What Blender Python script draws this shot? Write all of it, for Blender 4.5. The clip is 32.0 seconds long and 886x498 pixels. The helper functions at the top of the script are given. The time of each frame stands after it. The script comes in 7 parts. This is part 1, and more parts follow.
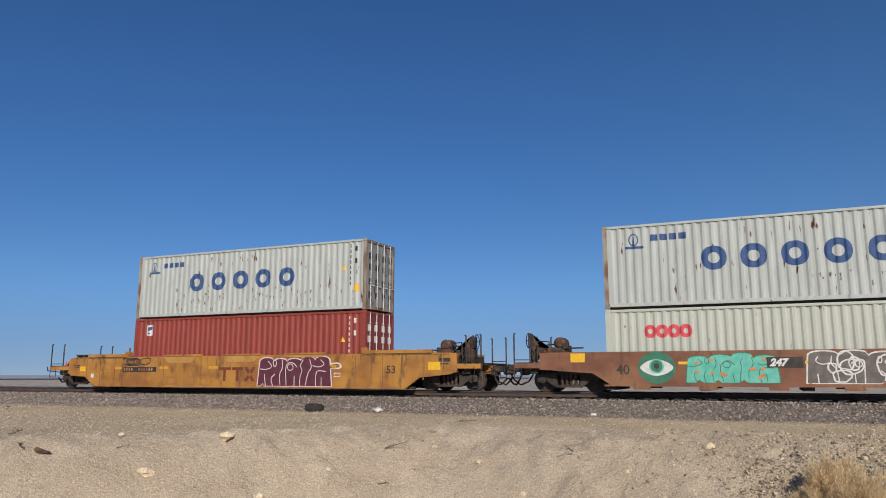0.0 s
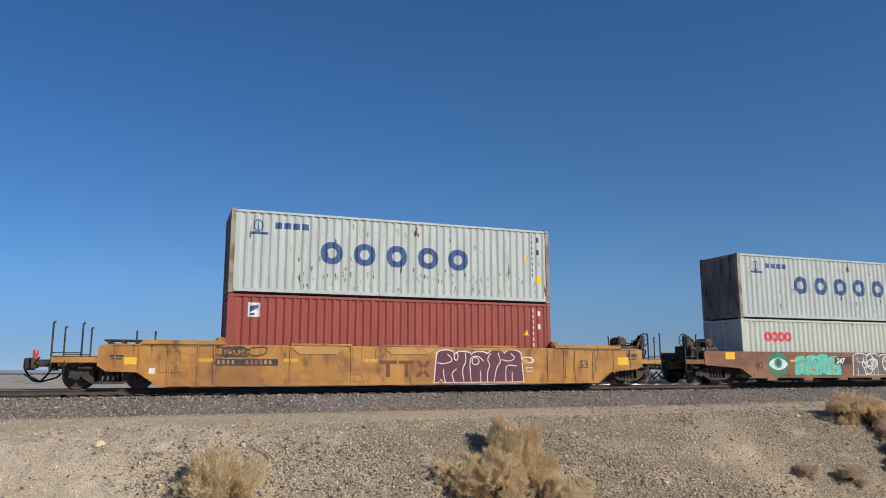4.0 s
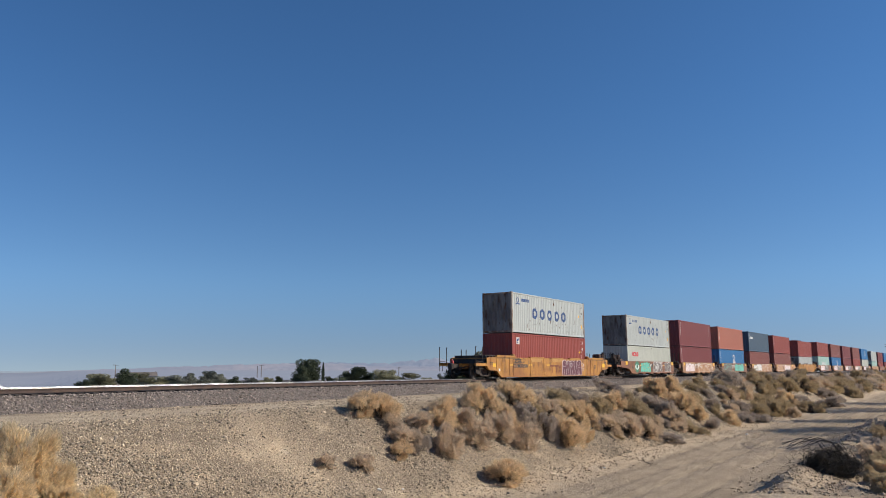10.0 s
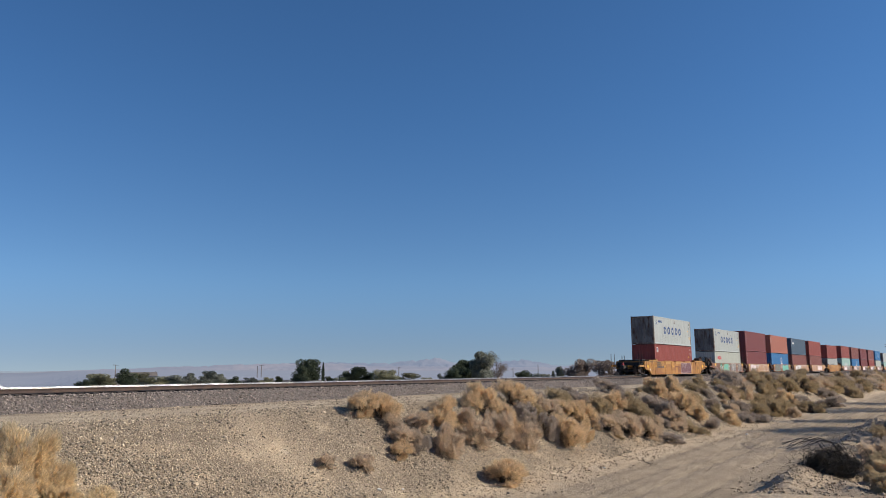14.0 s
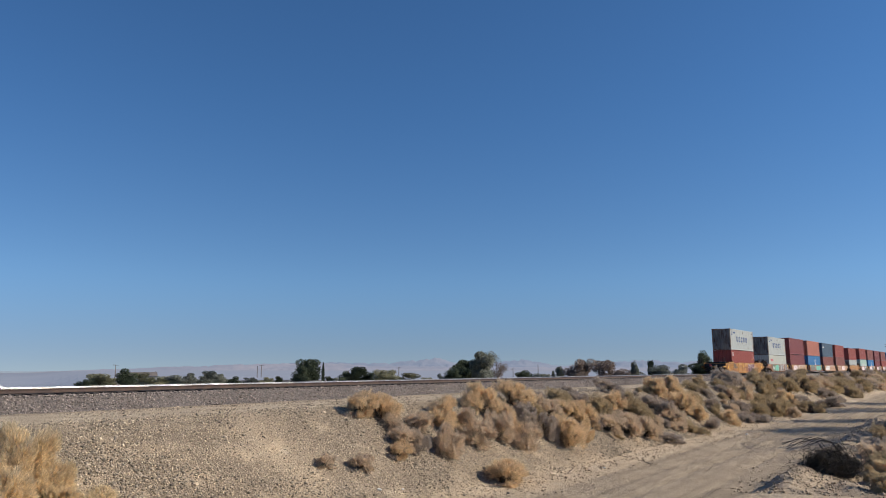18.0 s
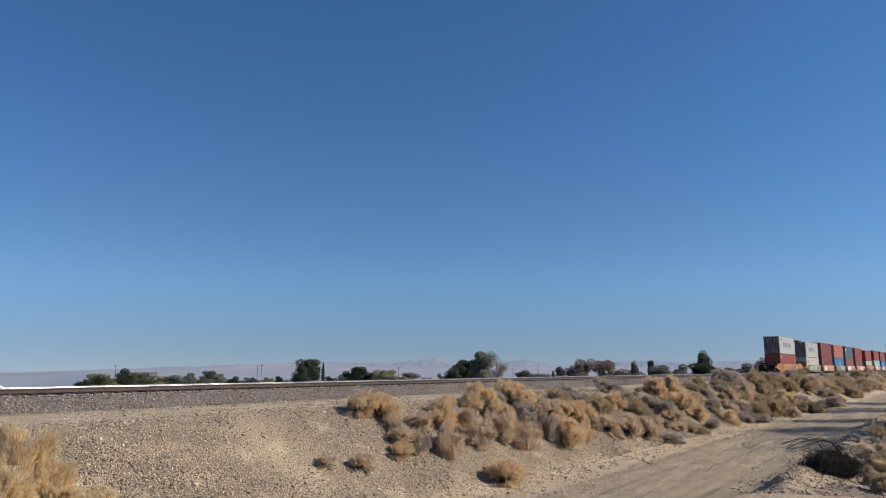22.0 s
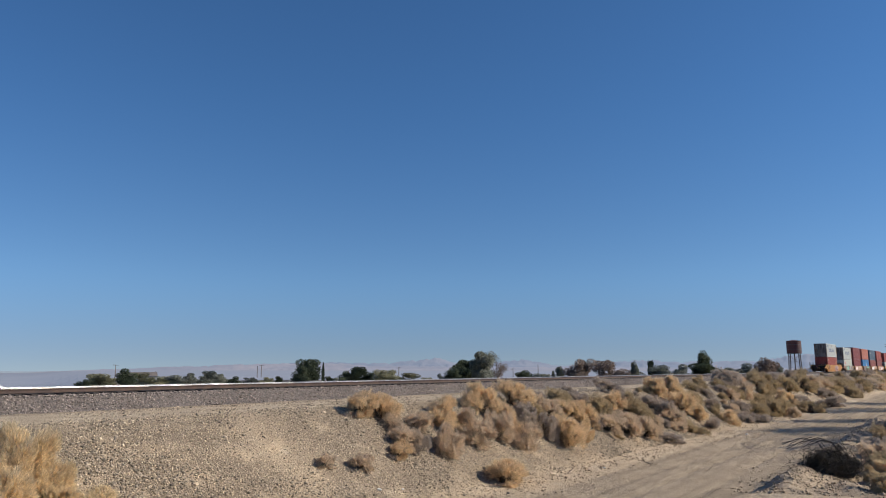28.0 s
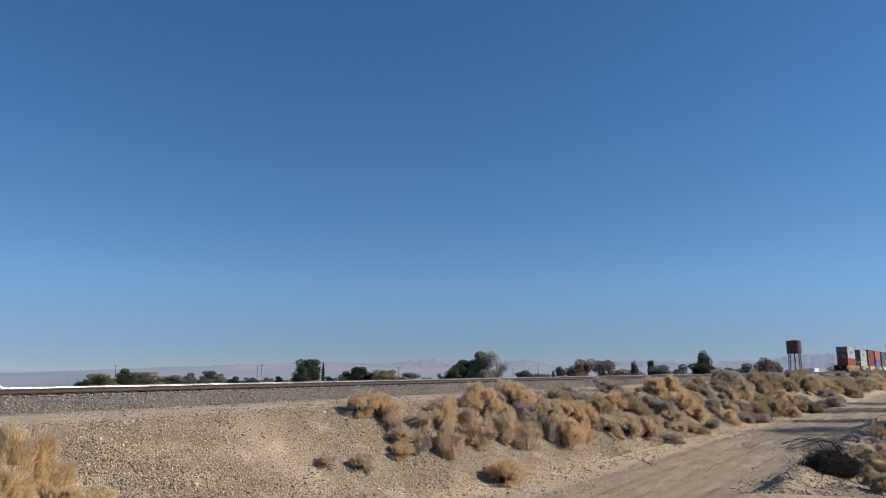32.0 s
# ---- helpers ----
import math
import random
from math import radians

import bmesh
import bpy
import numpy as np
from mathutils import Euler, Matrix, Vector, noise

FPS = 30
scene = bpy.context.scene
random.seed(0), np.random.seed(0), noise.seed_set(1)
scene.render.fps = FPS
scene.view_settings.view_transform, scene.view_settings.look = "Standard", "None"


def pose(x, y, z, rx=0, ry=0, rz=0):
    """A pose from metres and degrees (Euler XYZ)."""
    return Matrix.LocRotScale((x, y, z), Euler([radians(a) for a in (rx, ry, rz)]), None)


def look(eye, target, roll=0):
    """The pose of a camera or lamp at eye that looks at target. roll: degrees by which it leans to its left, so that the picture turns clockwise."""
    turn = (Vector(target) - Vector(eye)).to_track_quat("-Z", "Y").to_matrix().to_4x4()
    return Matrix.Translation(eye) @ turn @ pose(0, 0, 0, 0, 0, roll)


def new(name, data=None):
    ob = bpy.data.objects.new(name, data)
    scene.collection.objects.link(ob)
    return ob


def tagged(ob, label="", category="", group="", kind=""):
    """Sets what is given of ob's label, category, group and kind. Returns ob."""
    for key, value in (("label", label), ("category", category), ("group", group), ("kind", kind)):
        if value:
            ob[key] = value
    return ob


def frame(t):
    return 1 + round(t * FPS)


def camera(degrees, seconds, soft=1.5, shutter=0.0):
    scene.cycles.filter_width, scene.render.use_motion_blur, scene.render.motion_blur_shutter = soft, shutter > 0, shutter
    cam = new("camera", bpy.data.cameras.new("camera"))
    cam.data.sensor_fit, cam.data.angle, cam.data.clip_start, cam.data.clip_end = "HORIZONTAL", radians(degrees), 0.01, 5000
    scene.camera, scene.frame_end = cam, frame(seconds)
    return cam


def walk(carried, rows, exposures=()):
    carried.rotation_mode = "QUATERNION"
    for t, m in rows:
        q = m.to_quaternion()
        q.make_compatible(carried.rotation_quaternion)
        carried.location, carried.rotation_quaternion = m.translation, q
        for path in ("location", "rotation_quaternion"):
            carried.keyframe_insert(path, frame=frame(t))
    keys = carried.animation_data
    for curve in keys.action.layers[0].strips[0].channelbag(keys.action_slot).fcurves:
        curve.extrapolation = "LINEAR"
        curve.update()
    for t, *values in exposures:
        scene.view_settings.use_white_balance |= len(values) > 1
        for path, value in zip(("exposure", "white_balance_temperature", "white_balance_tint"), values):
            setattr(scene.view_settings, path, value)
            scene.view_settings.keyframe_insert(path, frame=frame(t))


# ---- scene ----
cam = camera(62.85, 32.0, 1.0)
EYE = 0.62
PATH = [
    (0.0, 23.63, 9.80), (0.5, 20.5, 9.77), (1.0, 16.63, 9.68), (1.5, 11.82, 9.6), (2.0, 6.05, 9.5), (2.5, 1.11, 9.41),
    (3.0, -5.6, 9.4), (3.5, -13.2, 9.4), (4.0, -20.7, 9.4), (4.5, -27.48, 9.41), (5.0, -33.48, 9.4), (5.5, -39.43, 9.4),
    (6.0, -44.46, 9.42), (6.5, -47.98, 9.43), (7.0, -50.39, 9.43), (7.5, -51.86, 9.44), (8.0, -53.5, 9.46),
    (8.5, -54.72, 9.45), (9.0, -55.44, 9.45), (9.5, -55.47, 9.44), (10.0, -55.36, 9.41), (32.0, -55.36, 9.41)]
walk(cam, [(t, pose(0, 0, EYE, 90 + pitch, 0.04, yaw)) for t, yaw, pitch in PATH], exposures=[
    (0, -0.28, 6500, 10), (2.0, -0.26, 6500, 10), (4.5, -0.08, 6200, 7), (5.5, -0.02, 6200, 7), (7.0, 0.05, 6350, 8.5), (10.0, 0.07, 6500, 10), (32, 0.07, 6500, 10)])

# ---- light ----
SUN_ELEV, SUN_AZ = 30.0, 31.0        # azimuth from -Y towards +X
to_sun = Vector((math.cos(radians(SUN_ELEV)) * math.sin(radians(SUN_AZ)),
                 -math.cos(radians(SUN_ELEV)) * math.cos(radians(SUN_AZ)), math.sin(radians(SUN_ELEV))))
world = bpy.data.worlds.new("desert_sky")
scene.world = world
world.use_nodes = True
wn = world.node_tree.nodes
sky = wn.new("ShaderNodeTexSky")
sky.sky_type, sky.sun_disc = "NISHITA", False
sky.sun_elevation, sky.sun_rotation = radians(SUN_ELEV), math.atan2(to_sun.x, to_sun.y)
sky.altitude, sky.air_density, sky.dust_density, sky.ozone_density = 1500, 1.0, 0.1, 3.0
wn["Background"].inputs["Strength"].default_value = 0.103
vivid = wn.new("ShaderNodeHueSaturation")
vivid.inputs["Hue"].default_value, vivid.inputs["Saturation"].default_value = 0.503, 1.14
# the hazy lowest degrees of the sky are drawn out, as dry desert air has them
aim, bend, lift = wn.new("ShaderNodeTexCoord"), wn.new("ShaderNodeVectorMath"), wn.new("ShaderNodeVectorMath")
bend.operation, lift.operation = "MULTIPLY", "ADD"
bend.inputs[1].default_value, lift.inputs[1].default_value = (1, 1, 0.92), (0, 0, 0.06)
world.node_tree.links.new(aim.outputs["Generated"], bend.inputs[0])
world.node_tree.links.new(bend.outputs[0], lift.inputs[0])
world.node_tree.links.new(lift.outputs[0], sky.inputs["Vector"])
world.node_tree.links.new(sky.outputs[0], vivid.inputs["Color"])
# the deep blue away from the sun, and the greyer dust low over the plain
axes = wn.new("ShaderNodeSeparateXYZ")
world.node_tree.links.new(aim.outputs["Generated"], axes.inputs[0])


def sky_fade(axis, a, b):
    r = wn.new("ShaderNodeMapRange")
    r.interpolation_type = "SMOOTHSTEP"
    r.inputs["From Min"].default_value, r.inputs["From Max"].default_value = a, b
    world.node_tree.links.new(axes.outputs[axis], r.inputs["Value"])
    return r.outputs[0]


def sky_mix(kind, fac, a, b):
    x = wn.new("ShaderNodeMix")
    x.data_type, x.blend_type = "RGBA", kind
    for sock, v in ((x.inputs[0], fac), (x.inputs[6], a), (x.inputs[7], b)):
        if isinstance(v, float):
            sock.default_value = v
        elif isinstance(v, tuple):
            sock.default_value = (*v, 1)
        else:
            world.node_tree.links.new(v, sock)
    return x.outputs[2]


high = sky_mix("MIX", sky_fade(2, 0.06, 0.38), (0.96, 1.0, 1.0), (0.81, 1.0, 1.07))
west = sky_mix("MIX", sky_fade(2, 0.06, 0.30), (0.74, 0.86, 0.98), (0.62, 0.84, 1.02))
tone_ = sky_mix("MIX", sky_fade(0, -0.45, 0.6), west, high)
tone_ = sky_mix("MULTIPLY", 1.0, tone_, sky_mix("MIX", sky_fade(2, 0.0, 0.13), (0.80, 0.675, 0.70), (1.0, 1.0, 1.0)))
world.node_tree.links.new(sky_mix("MULTIPLY", 1.0, vivid.outputs[0], tone_), wn["Background"].inputs["Color"])
lamp = bpy.data.lights.new("sun", "SUN")
lamp.energy, lamp.angle, lamp.color = 5.0, radians(0.53), (1.0, 0.93, 0.82)
sun = new("sun", lamp)
sun.matrix_world = look(to_sun * 50, (0, 0, 0))

# ---- the line of the track ----
TRACK_Y, BEND = 26.375, 1.489e-4


def shift(x):
    """How far the line has swung towards the road at x."""
    if x < 20:
        return 0.0
    if x < 150:
        return BEND * (x - 20) ** 2
    return BEND * 130 ** 2 + 2 * BEND * 130 * (x - 150)


def heading(x):
    return -math.degrees(math.atan(2 * BEND * min(max(x - 20, 0), 130)))


# ---- materials ----
def mat(name, cols, rough=0.8, metal=0.0, scale=3.0, fine=40.0, bump=0.3, dist=0.01, stretch=(1, 1, 1), wear=None,
        spread=(0.35, 0.65), island=0.0, obrand=0.0, wear_at=(0.55, 0.68), wear_scale=1.2, wear_stretch=(1, 1, 1), ior=1.45, thin=0.0, blotch=None):
    """A weathered surface: a broad mottle between two colours, fine grain and relief, and worn patches."""
    m = bpy.data.materials.new(name)
    m.use_nodes = True
    nt = m.node_tree
    n, ln = nt.nodes, nt.links
    b = n["Principled BSDF"]
    b.inputs["Roughness"].default_value, b.inputs["Metallic"].default_value = rough, metal
    b.inputs["IOR"].default_value = ior
    tc = n.new("ShaderNodeTexCoord")

    def mapped(s):
        mp = n.new("ShaderNodeMapping")
        mp.inputs["Scale"].default_value = s
        ln.new(tc.outputs["Object"], mp.inputs["Vector"])
        return mp.outputs[0]

    def noise_at(sc, s=(1, 1, 1), detail=5):
        t = n.new("ShaderNodeTexNoise")
        t.inputs["Scale"].default_value, t.inputs["Detail"].default_value = sc, detail
        ln.new(mapped(s), t.inputs["Vector"])
        return t.outputs["Fac"]

    def ramp(fac, a, z):
        r = n.new("ShaderNodeMapRange")
        r.interpolation_type = "SMOOTHSTEP"
        r.inputs["From Min"].default_value, r.inputs["From Max"].default_value = a, z
        ln.new(fac, r.inputs["Value"])
        return r.outputs[0]

    def mix(f, a, c, kind="MIX"):
        x = n.new("ShaderNodeMix")
        x.data_type, x.blend_type = "RGBA", kind
        for sock, v in ((x.inputs[0], f), (x.inputs[6], a), (x.inputs[7], c)):
            if isinstance(v, (int, float)):
                sock.default_value = v
            elif isinstance(v, (tuple, list)):
                sock.default_value = (*v, 1)
            else:
                ln.new(v, sock)
        return x.outputs[2]

    col = mix(ramp(noise_at(scale, stretch), *spread), cols[0], cols[1])
    grain = noise_at(fine, detail=6)
    g = n.new("ShaderNodeMapRange")
    g.inputs["To Min"].default_value, g.inputs["To Max"].default_value = 0.72, 1.28
    ln.new(grain, g.inputs["Value"])
    cv = n.new("ShaderNodeCombineColor")
    for i in range(3):
        ln.new(g.outputs[0], cv.inputs[i])
    col = mix(1.0, col, cv.outputs[0], "MULTIPLY")
    if blotch:
        col = mix(ramp(noise_at(0.75, (1, 1, 1.6), 8), 0.46, 0.66), col, blotch)
    if wear:
        col = mix(ramp(noise_at(wear_scale, wear_stretch, 7), *wear_at), col, wear)
    if island or obrand:
        src = n.new("ShaderNodeNewGeometry").outputs["Random Per Island"] if island else n.new("ShaderNodeObjectInfo").outputs["Random"]
        hs = n.new("ShaderNodeHueSaturation")
        r = n.new("ShaderNodeMapRange")
        amt = island or obrand
        r.inputs["To Min"].default_value, r.inputs["To Max"].default_value = 1 - amt, 1 + amt
        ln.new(src, r.inputs["Value"])
        ln.new(r.outputs[0], hs.inputs["Value"])
        ln.new(col, hs.inputs["Color"])
        col = hs.outputs[0]
    ln.new(col, b.inputs["Base Color"])
    if thin:
        tr, ms = n.new("ShaderNodeBsdfTranslucent"), n.new("ShaderNodeMixShader")
        ln.new(col, tr.inputs["Color"])
        ms.inputs[0].default_value = thin
        ln.new(b.outputs[0], ms.inputs[1])
        ln.new(tr.outputs[0], ms.inputs[2])
        ln.new(ms.outputs[0], n["Material Output"].inputs["Surface"])
    if bump:
        bp = n.new("ShaderNodeBump")
        bp.inputs["Strength"].default_value, bp.inputs["Distance"].default_value = bump, dist
        ln.new(grain, bp.inputs["Height"])
        ln.new(bp.outputs[0], b.inputs["Normal"])
    return m


def paint(name, c, dark=0.75, rust=(0.10, 0.035, 0.015), amount=0.64, rough=0.55):
    """Container paint: chalky, with streaks that run down and patches of rust."""
    return mat(name, (c, tuple(v * dark for v in c)), rough, 0.0, 2.2, 55, 0.12, 0.004, (2.2, 2.2, 0.35), rust,
               (0.3, 0.75), wear_at=(amount, amount + 0.05), wear_scale=3.5, wear_stretch=(1.6, 1.6, 0.4))


M = {
    "white": paint("white_container_paint", (0.445, 0.465, 0.435), 0.83, amount=0.655),
    "grimy_shaded_white": mat("grimy_white_end_paint", ((0.20, 0.195, 0.175), (0.11, 0.098, 0.085)), 0.7, 0, 1.6, 50, 0.15, 0.004, (1.6, 1.6, 0.5), (0.085, 0.045, 0.026), wear_at=(0.55, 0.66), wear_scale=2.4, wear_stretch=(1.6, 1.6, 0.5)),
    "shaded_door_grey": paint("chalky_grey_door_paint", (0.25, 0.25, 0.24), 0.75, amount=0.60),
    "cream": paint("cream_container_paint", (0.47, 0.48, 0.41), 0.9, amount=0.70),
    "red": paint("red_container_paint", (0.28, 0.052, 0.036), 0.82, amount=0.74),
    "maroon": paint("maroon_container_paint", (0.19, 0.037, 0.037), 0.86, amount=0.78),
    "orange": paint("faded_orange_container_paint", (0.40, 0.135, 0.085), 0.9, amount=0.78),
    "blue": paint("blue_container_paint", (0.025, 0.16, 0.36), 0.9, amount=0.78),
    "navy": paint("slate_blue_container_paint", (0.055, 0.095, 0.14), 0.9, amount=0.78),
    "brown": paint("red_brown_container_paint", (0.22, 0.065, 0.05), 0.86, amount=0.76),
    "green": paint("pale_green_container_paint", (0.34, 0.50, 0.44), 0.9, amount=0.74),
    "rustframe": mat("rusty_frame_paint", ((0.30, 0.26, 0.21), (0.15, 0.075, 0.04)), 0.7, 0, 3, 60, 0.2, 0.004, (1, 1, 0.4)),
    "yellow_car": mat("weathered_yellow_wagon_paint", ((0.45, 0.215, 0.043), (0.345, 0.150, 0.033)), 0.62, 0, 0.9, 70, 0.2, 0.004,
                      (1.6, 1, 0.5), (0.13, 0.055, 0.025), (0.3, 0.7), wear_at=(0.50, 0.78), wear_scale=2.4, wear_stretch=(1.3, 1, 0.6), blotch=(0.27, 0.112, 0.032)),
    "brown_car": mat("rust_brown_wagon_paint", ((0.225, 0.095, 0.05), (0.15, 0.062, 0.037)), 0.68, 0, 1.1, 45, 0.2, 0.004,
                     (1, 1, 1.8), (0.10, 0.05, 0.03), (0.3, 0.7), wear_at=(0.55, 0.8), wear_scale=3.0, wear_stretch=(2.2, 1, 0.45), blotch=(0.25, 0.12, 0.06)),
    "tan_car": mat("faded_tan_wagon_paint", ((0.42, 0.25, 0.13), (0.30, 0.15, 0.075)), 0.68, 0, 1.1, 45, 0.2, 0.004,
                   (1, 1, 1.8), (0.18, 0.07, 0.03), (0.3, 0.7)),
    "grime": mat("dark_olive_rust_streaks", ((0.17, 0.135, 0.085), (0.11, 0.07, 0.04)), 0.8, 0, 8, 50, 0.1, 0.003),
    "iron": mat("dirty_cast_iron", ((0.028, 0.023, 0.020), (0.085, 0.055, 0.036)), 0.75, 0.0, 4, 50, 0.3, 0.006, spread=(0.42, 0.72)),
    "rusty": mat("brown_rusty_steel", ((0.14, 0.06, 0.034), (0.035, 0.027, 0.023)), 0.75, 0.0, 5, 60, 0.3, 0.005),
    "frame_iron": mat("dusty_brown_cast_frame", ((0.075, 0.050, 0.036), (0.036, 0.027, 0.022)), 0.8, 0.0, 5, 50, 0.3, 0.006),
    "spring": mat("oily_dark_springs", ((0.045, 0.035, 0.03), (0.11, 0.06, 0.04)), 0.7, 0.0, 9, 50, 0.3, 0.006),
    "wheel": mat("worn_wheel_steel", ((0.05, 0.038, 0.031), (0.10, 0.07, 0.052)), 0.6, 0.2, 5, 60, 0.2, 0.004),
    "tread": mat("polished_rail_steel", ((0.72, 0.71, 0.69), (0.62, 0.60, 0.57)), 0.36, 1.0, 2, 30, 0.05, 0.001, (0.1, 3, 1)),
    "railside": mat("rusted_rail_web", ((0.085, 0.052, 0.036), (0.055, 0.037, 0.03)), 0.85, 0.0, 3, 60, 0.3, 0.004),
    "sleeper": mat("weathered_sleeper_timber", ((0.07, 0.056, 0.046), (0.04, 0.034, 0.03)), 0.95, 0, 3, 50, 0.5, 0.01, (3, 0.5, 3), obrand=0.3),
    "bar_blue": mat("faded_blue_marking_paint", ((0.026, 0.062, 0.17), (0.04, 0.085, 0.21)), 0.6, 0, 6, 60, 0.05, 0.002),
    "bar_red": mat("red_marking_paint", ((0.62, 0.06, 0.075), (0.55, 0.07, 0.08)), 0.6, 0, 6, 60, 0.05, 0.002),
    "bar_white": mat("white_marking_paint", ((0.66, 0.65, 0.62), (0.55, 0.53, 0.50)), 0.6, 0, 6, 60, 0.05, 0.002),
    "bar_black": mat("black_marking_paint", ((0.03, 0.026, 0.024), (0.05, 0.042, 0.036)), 0.6, 0, 6, 60, 0.05, 0.002),
    "bar_brown": mat("dark_brown_marking_paint", ((0.145, 0.036, 0.017), (0.17, 0.046, 0.02)), 0.6, 0, 6, 60, 0.05, 0.002),
    "blotchy": mat("faded_brown_scuffs", ((0.30, 0.145, 0.05), (0.25, 0.115, 0.04)), 0.7, 0, 6, 60, 0.05, 0.002),
    "doubler": mat("lighter_yellow_plate_paint", ((0.47, 0.265, 0.08), (0.40, 0.20, 0.058)), 0.62, 0, 1.2, 45, 0.15, 0.004, (1.6, 1, 0.5), (0.17, 0.07, 0.03), (0.3, 0.7), wear_at=(0.58, 0.8), wear_scale=3.0),
    "bar_yellow": mat("yellow_reflector_paint", ((0.80, 0.45, 0.02), (0.70, 0.40, 0.03)), 0.5, 0, 6, 60, 0.05, 0.002),
    "strip_yellow": mat("dirty_yellow_strip_paint", ((0.60, 0.32, 0.03), (0.50, 0.25, 0.04)), 0.55, 0, 9, 60, 0.05, 0.002),
    "spray_maroon": mat("maroon_spray_paint", ((0.115, 0.028, 0.045), (0.085, 0.022, 0.036)), 0.6, 0, 4, 40, 0.05, 0.002),
    "spray_pale": mat("pale_pink_spray_paint", ((0.62, 0.50, 0.50), (0.68, 0.60, 0.58)), 0.6, 0, 4, 40, 0.05, 0.002),
    "spray_teal": mat("teal_spray_paint", ((0.10, 0.40, 0.32), (0.15, 0.48, 0.37)), 0.6, 0, 4, 40, 0.05, 0.002),
    "spray_green": mat("dark_green_spray_paint", ((0.035, 0.14, 0.085), (0.05, 0.18, 0.11)), 0.6, 0, 4, 40, 0.05, 0.002),
    "spray_orange": mat("orange_spray_paint", ((0.55, 0.19, 0.05), (0.6, 0.24, 0.07)), 0.6, 0, 4, 40, 0.05, 0.002),
    "spray_grey": mat("grey_spray_paint", ((0.16, 0.135, 0.12), (0.11, 0.09, 0.08)), 0.6, 0, 4, 40, 0.05, 0.002),
    "lamp_red": mat("faded_red_plastic", ((0.5, 0.06, 0.05), (0.42, 0.05, 0.045)), 0.45, 0, 6, 60, 0.05, 0.002),
    "rubber": mat("black_rubber", ((0.018, 0.018, 0.018), (0.035, 0.033, 0.03)), 0.8, 0, 8, 60, 0.3, 0.005),
    "timber": mat("grey_pole_timber", ((0.17, 0.125, 0.09), (0.11, 0.08, 0.06)), 0.9, 0, 3, 50, 0.4, 0.01, (3, 3, 0.3)),
    "bark": mat("grey_brown_bark", ((0.10, 0.075, 0.055), (0.065, 0.05, 0.04)), 0.95, 0, 4, 30, 0.5, 0.02),
    "deadwood": mat("dead_grey_twigs", ((0.15, 0.115, 0.085), (0.085, 0.065, 0.05)), 0.95, 0, 4, 40, 0.3, 0.01),
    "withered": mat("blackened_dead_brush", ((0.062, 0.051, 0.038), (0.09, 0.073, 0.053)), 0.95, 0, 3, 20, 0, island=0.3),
    "gold": mat("golden_dry_brush", ((0.80, 0.625, 0.395), (0.68, 0.52, 0.33)), 0.9, 0, 2.2, 12, 0, island=0.32, thin=0.5),
    "straw": mat("greyish_straw_brush", ((0.72, 0.575, 0.415), (0.60, 0.48, 0.35)), 0.9, 0, 2.2, 12, 0, island=0.32, thin=0.5),
    "hay": mat("pale_yellow_brush", ((0.84, 0.69, 0.45), (0.72, 0.585, 0.38)), 0.9, 0, 2.2, 12, 0, island=0.32, thin=0.5),
    "ash": mat("grey_dry_brush", ((0.54, 0.455, 0.375), (0.43, 0.36, 0.30)), 0.9, 0, 2.2, 12, 0, island=0.38, thin=0.4),
    "olive": mat("olive_grey_brush", ((0.53, 0.415, 0.255), (0.42, 0.33, 0.205)), 0.9, 0, 2.2, 12, 0, island=0.38, thin=0.42),
    "leaf_dark": mat("dark_green_foliage", ((0.052, 0.068, 0.038), (0.078, 0.092, 0.05)), 0.85, 0, 0.6, 4, 0, island=0.45, thin=0.3),
    "leaf_olive": mat("olive_green_foliage", ((0.24, 0.235, 0.135), (0.29, 0.265, 0.155)), 0.85, 0, 0.6, 4, 0, island=0.4, thin=0.3),
    "leaf_grey": mat("grey_green_foliage", ((0.22, 0.225, 0.18), (0.17, 0.18, 0.14)), 0.85, 0, 0.6, 4, 0, island=0.4, thin=0.3),
    "leaf_brown": mat("bare_reddish_twig_foliage", ((0.26, 0.195, 0.155), (0.20, 0.155, 0.125)), 0.9, 0, 0.6, 4, 0, island=0.3, thin=0.3),
    "stone": mat("grey_ballast_stone", ((0.37, 0.30, 0.25), (0.165, 0.135, 0.114)), 0.9, 0, 30, 120, 0.2, 0.004, island=0.5),
    "bankstone": mat("buff_spilled_stone", ((0.58, 0.465, 0.32), (0.37, 0.29, 0.195)), 0.9, 0, 30, 120, 0.2, 0.004, island=0.5),
    "greystone": mat("dark_spilled_stone", ((0.38, 0.305, 0.22), (0.18, 0.143, 0.103)), 0.9, 0, 30, 120, 0.2, 0.004, island=0.6),
    "clod": mat("dry_soil_clods", ((0.42, 0.325, 0.22), (0.33, 0.25, 0.17)), 0.95, 0, 10, 60, 0.3, 0.01, island=0.3),
    "ballast": mat("ballast_bed", ((0.21, 0.172, 0.145), (0.105, 0.088, 0.077)), 0.95, 0, 9, 22, 1.0, 0.06),
    "roof_white": mat("white_ribbed_sheeting", ((0.80, 0.80, 0.78), (0.72, 0.72, 0.70)), 0.5, 0, 1, 20, 0.05, 0.002),
    "tank": mat("rust_red_tank_plates", ((0.13, 0.05, 0.043), (0.085, 0.042, 0.039)), 0.7, 0, 0.7, 20, 0.2, 0.01, (1, 1, 0.4)),
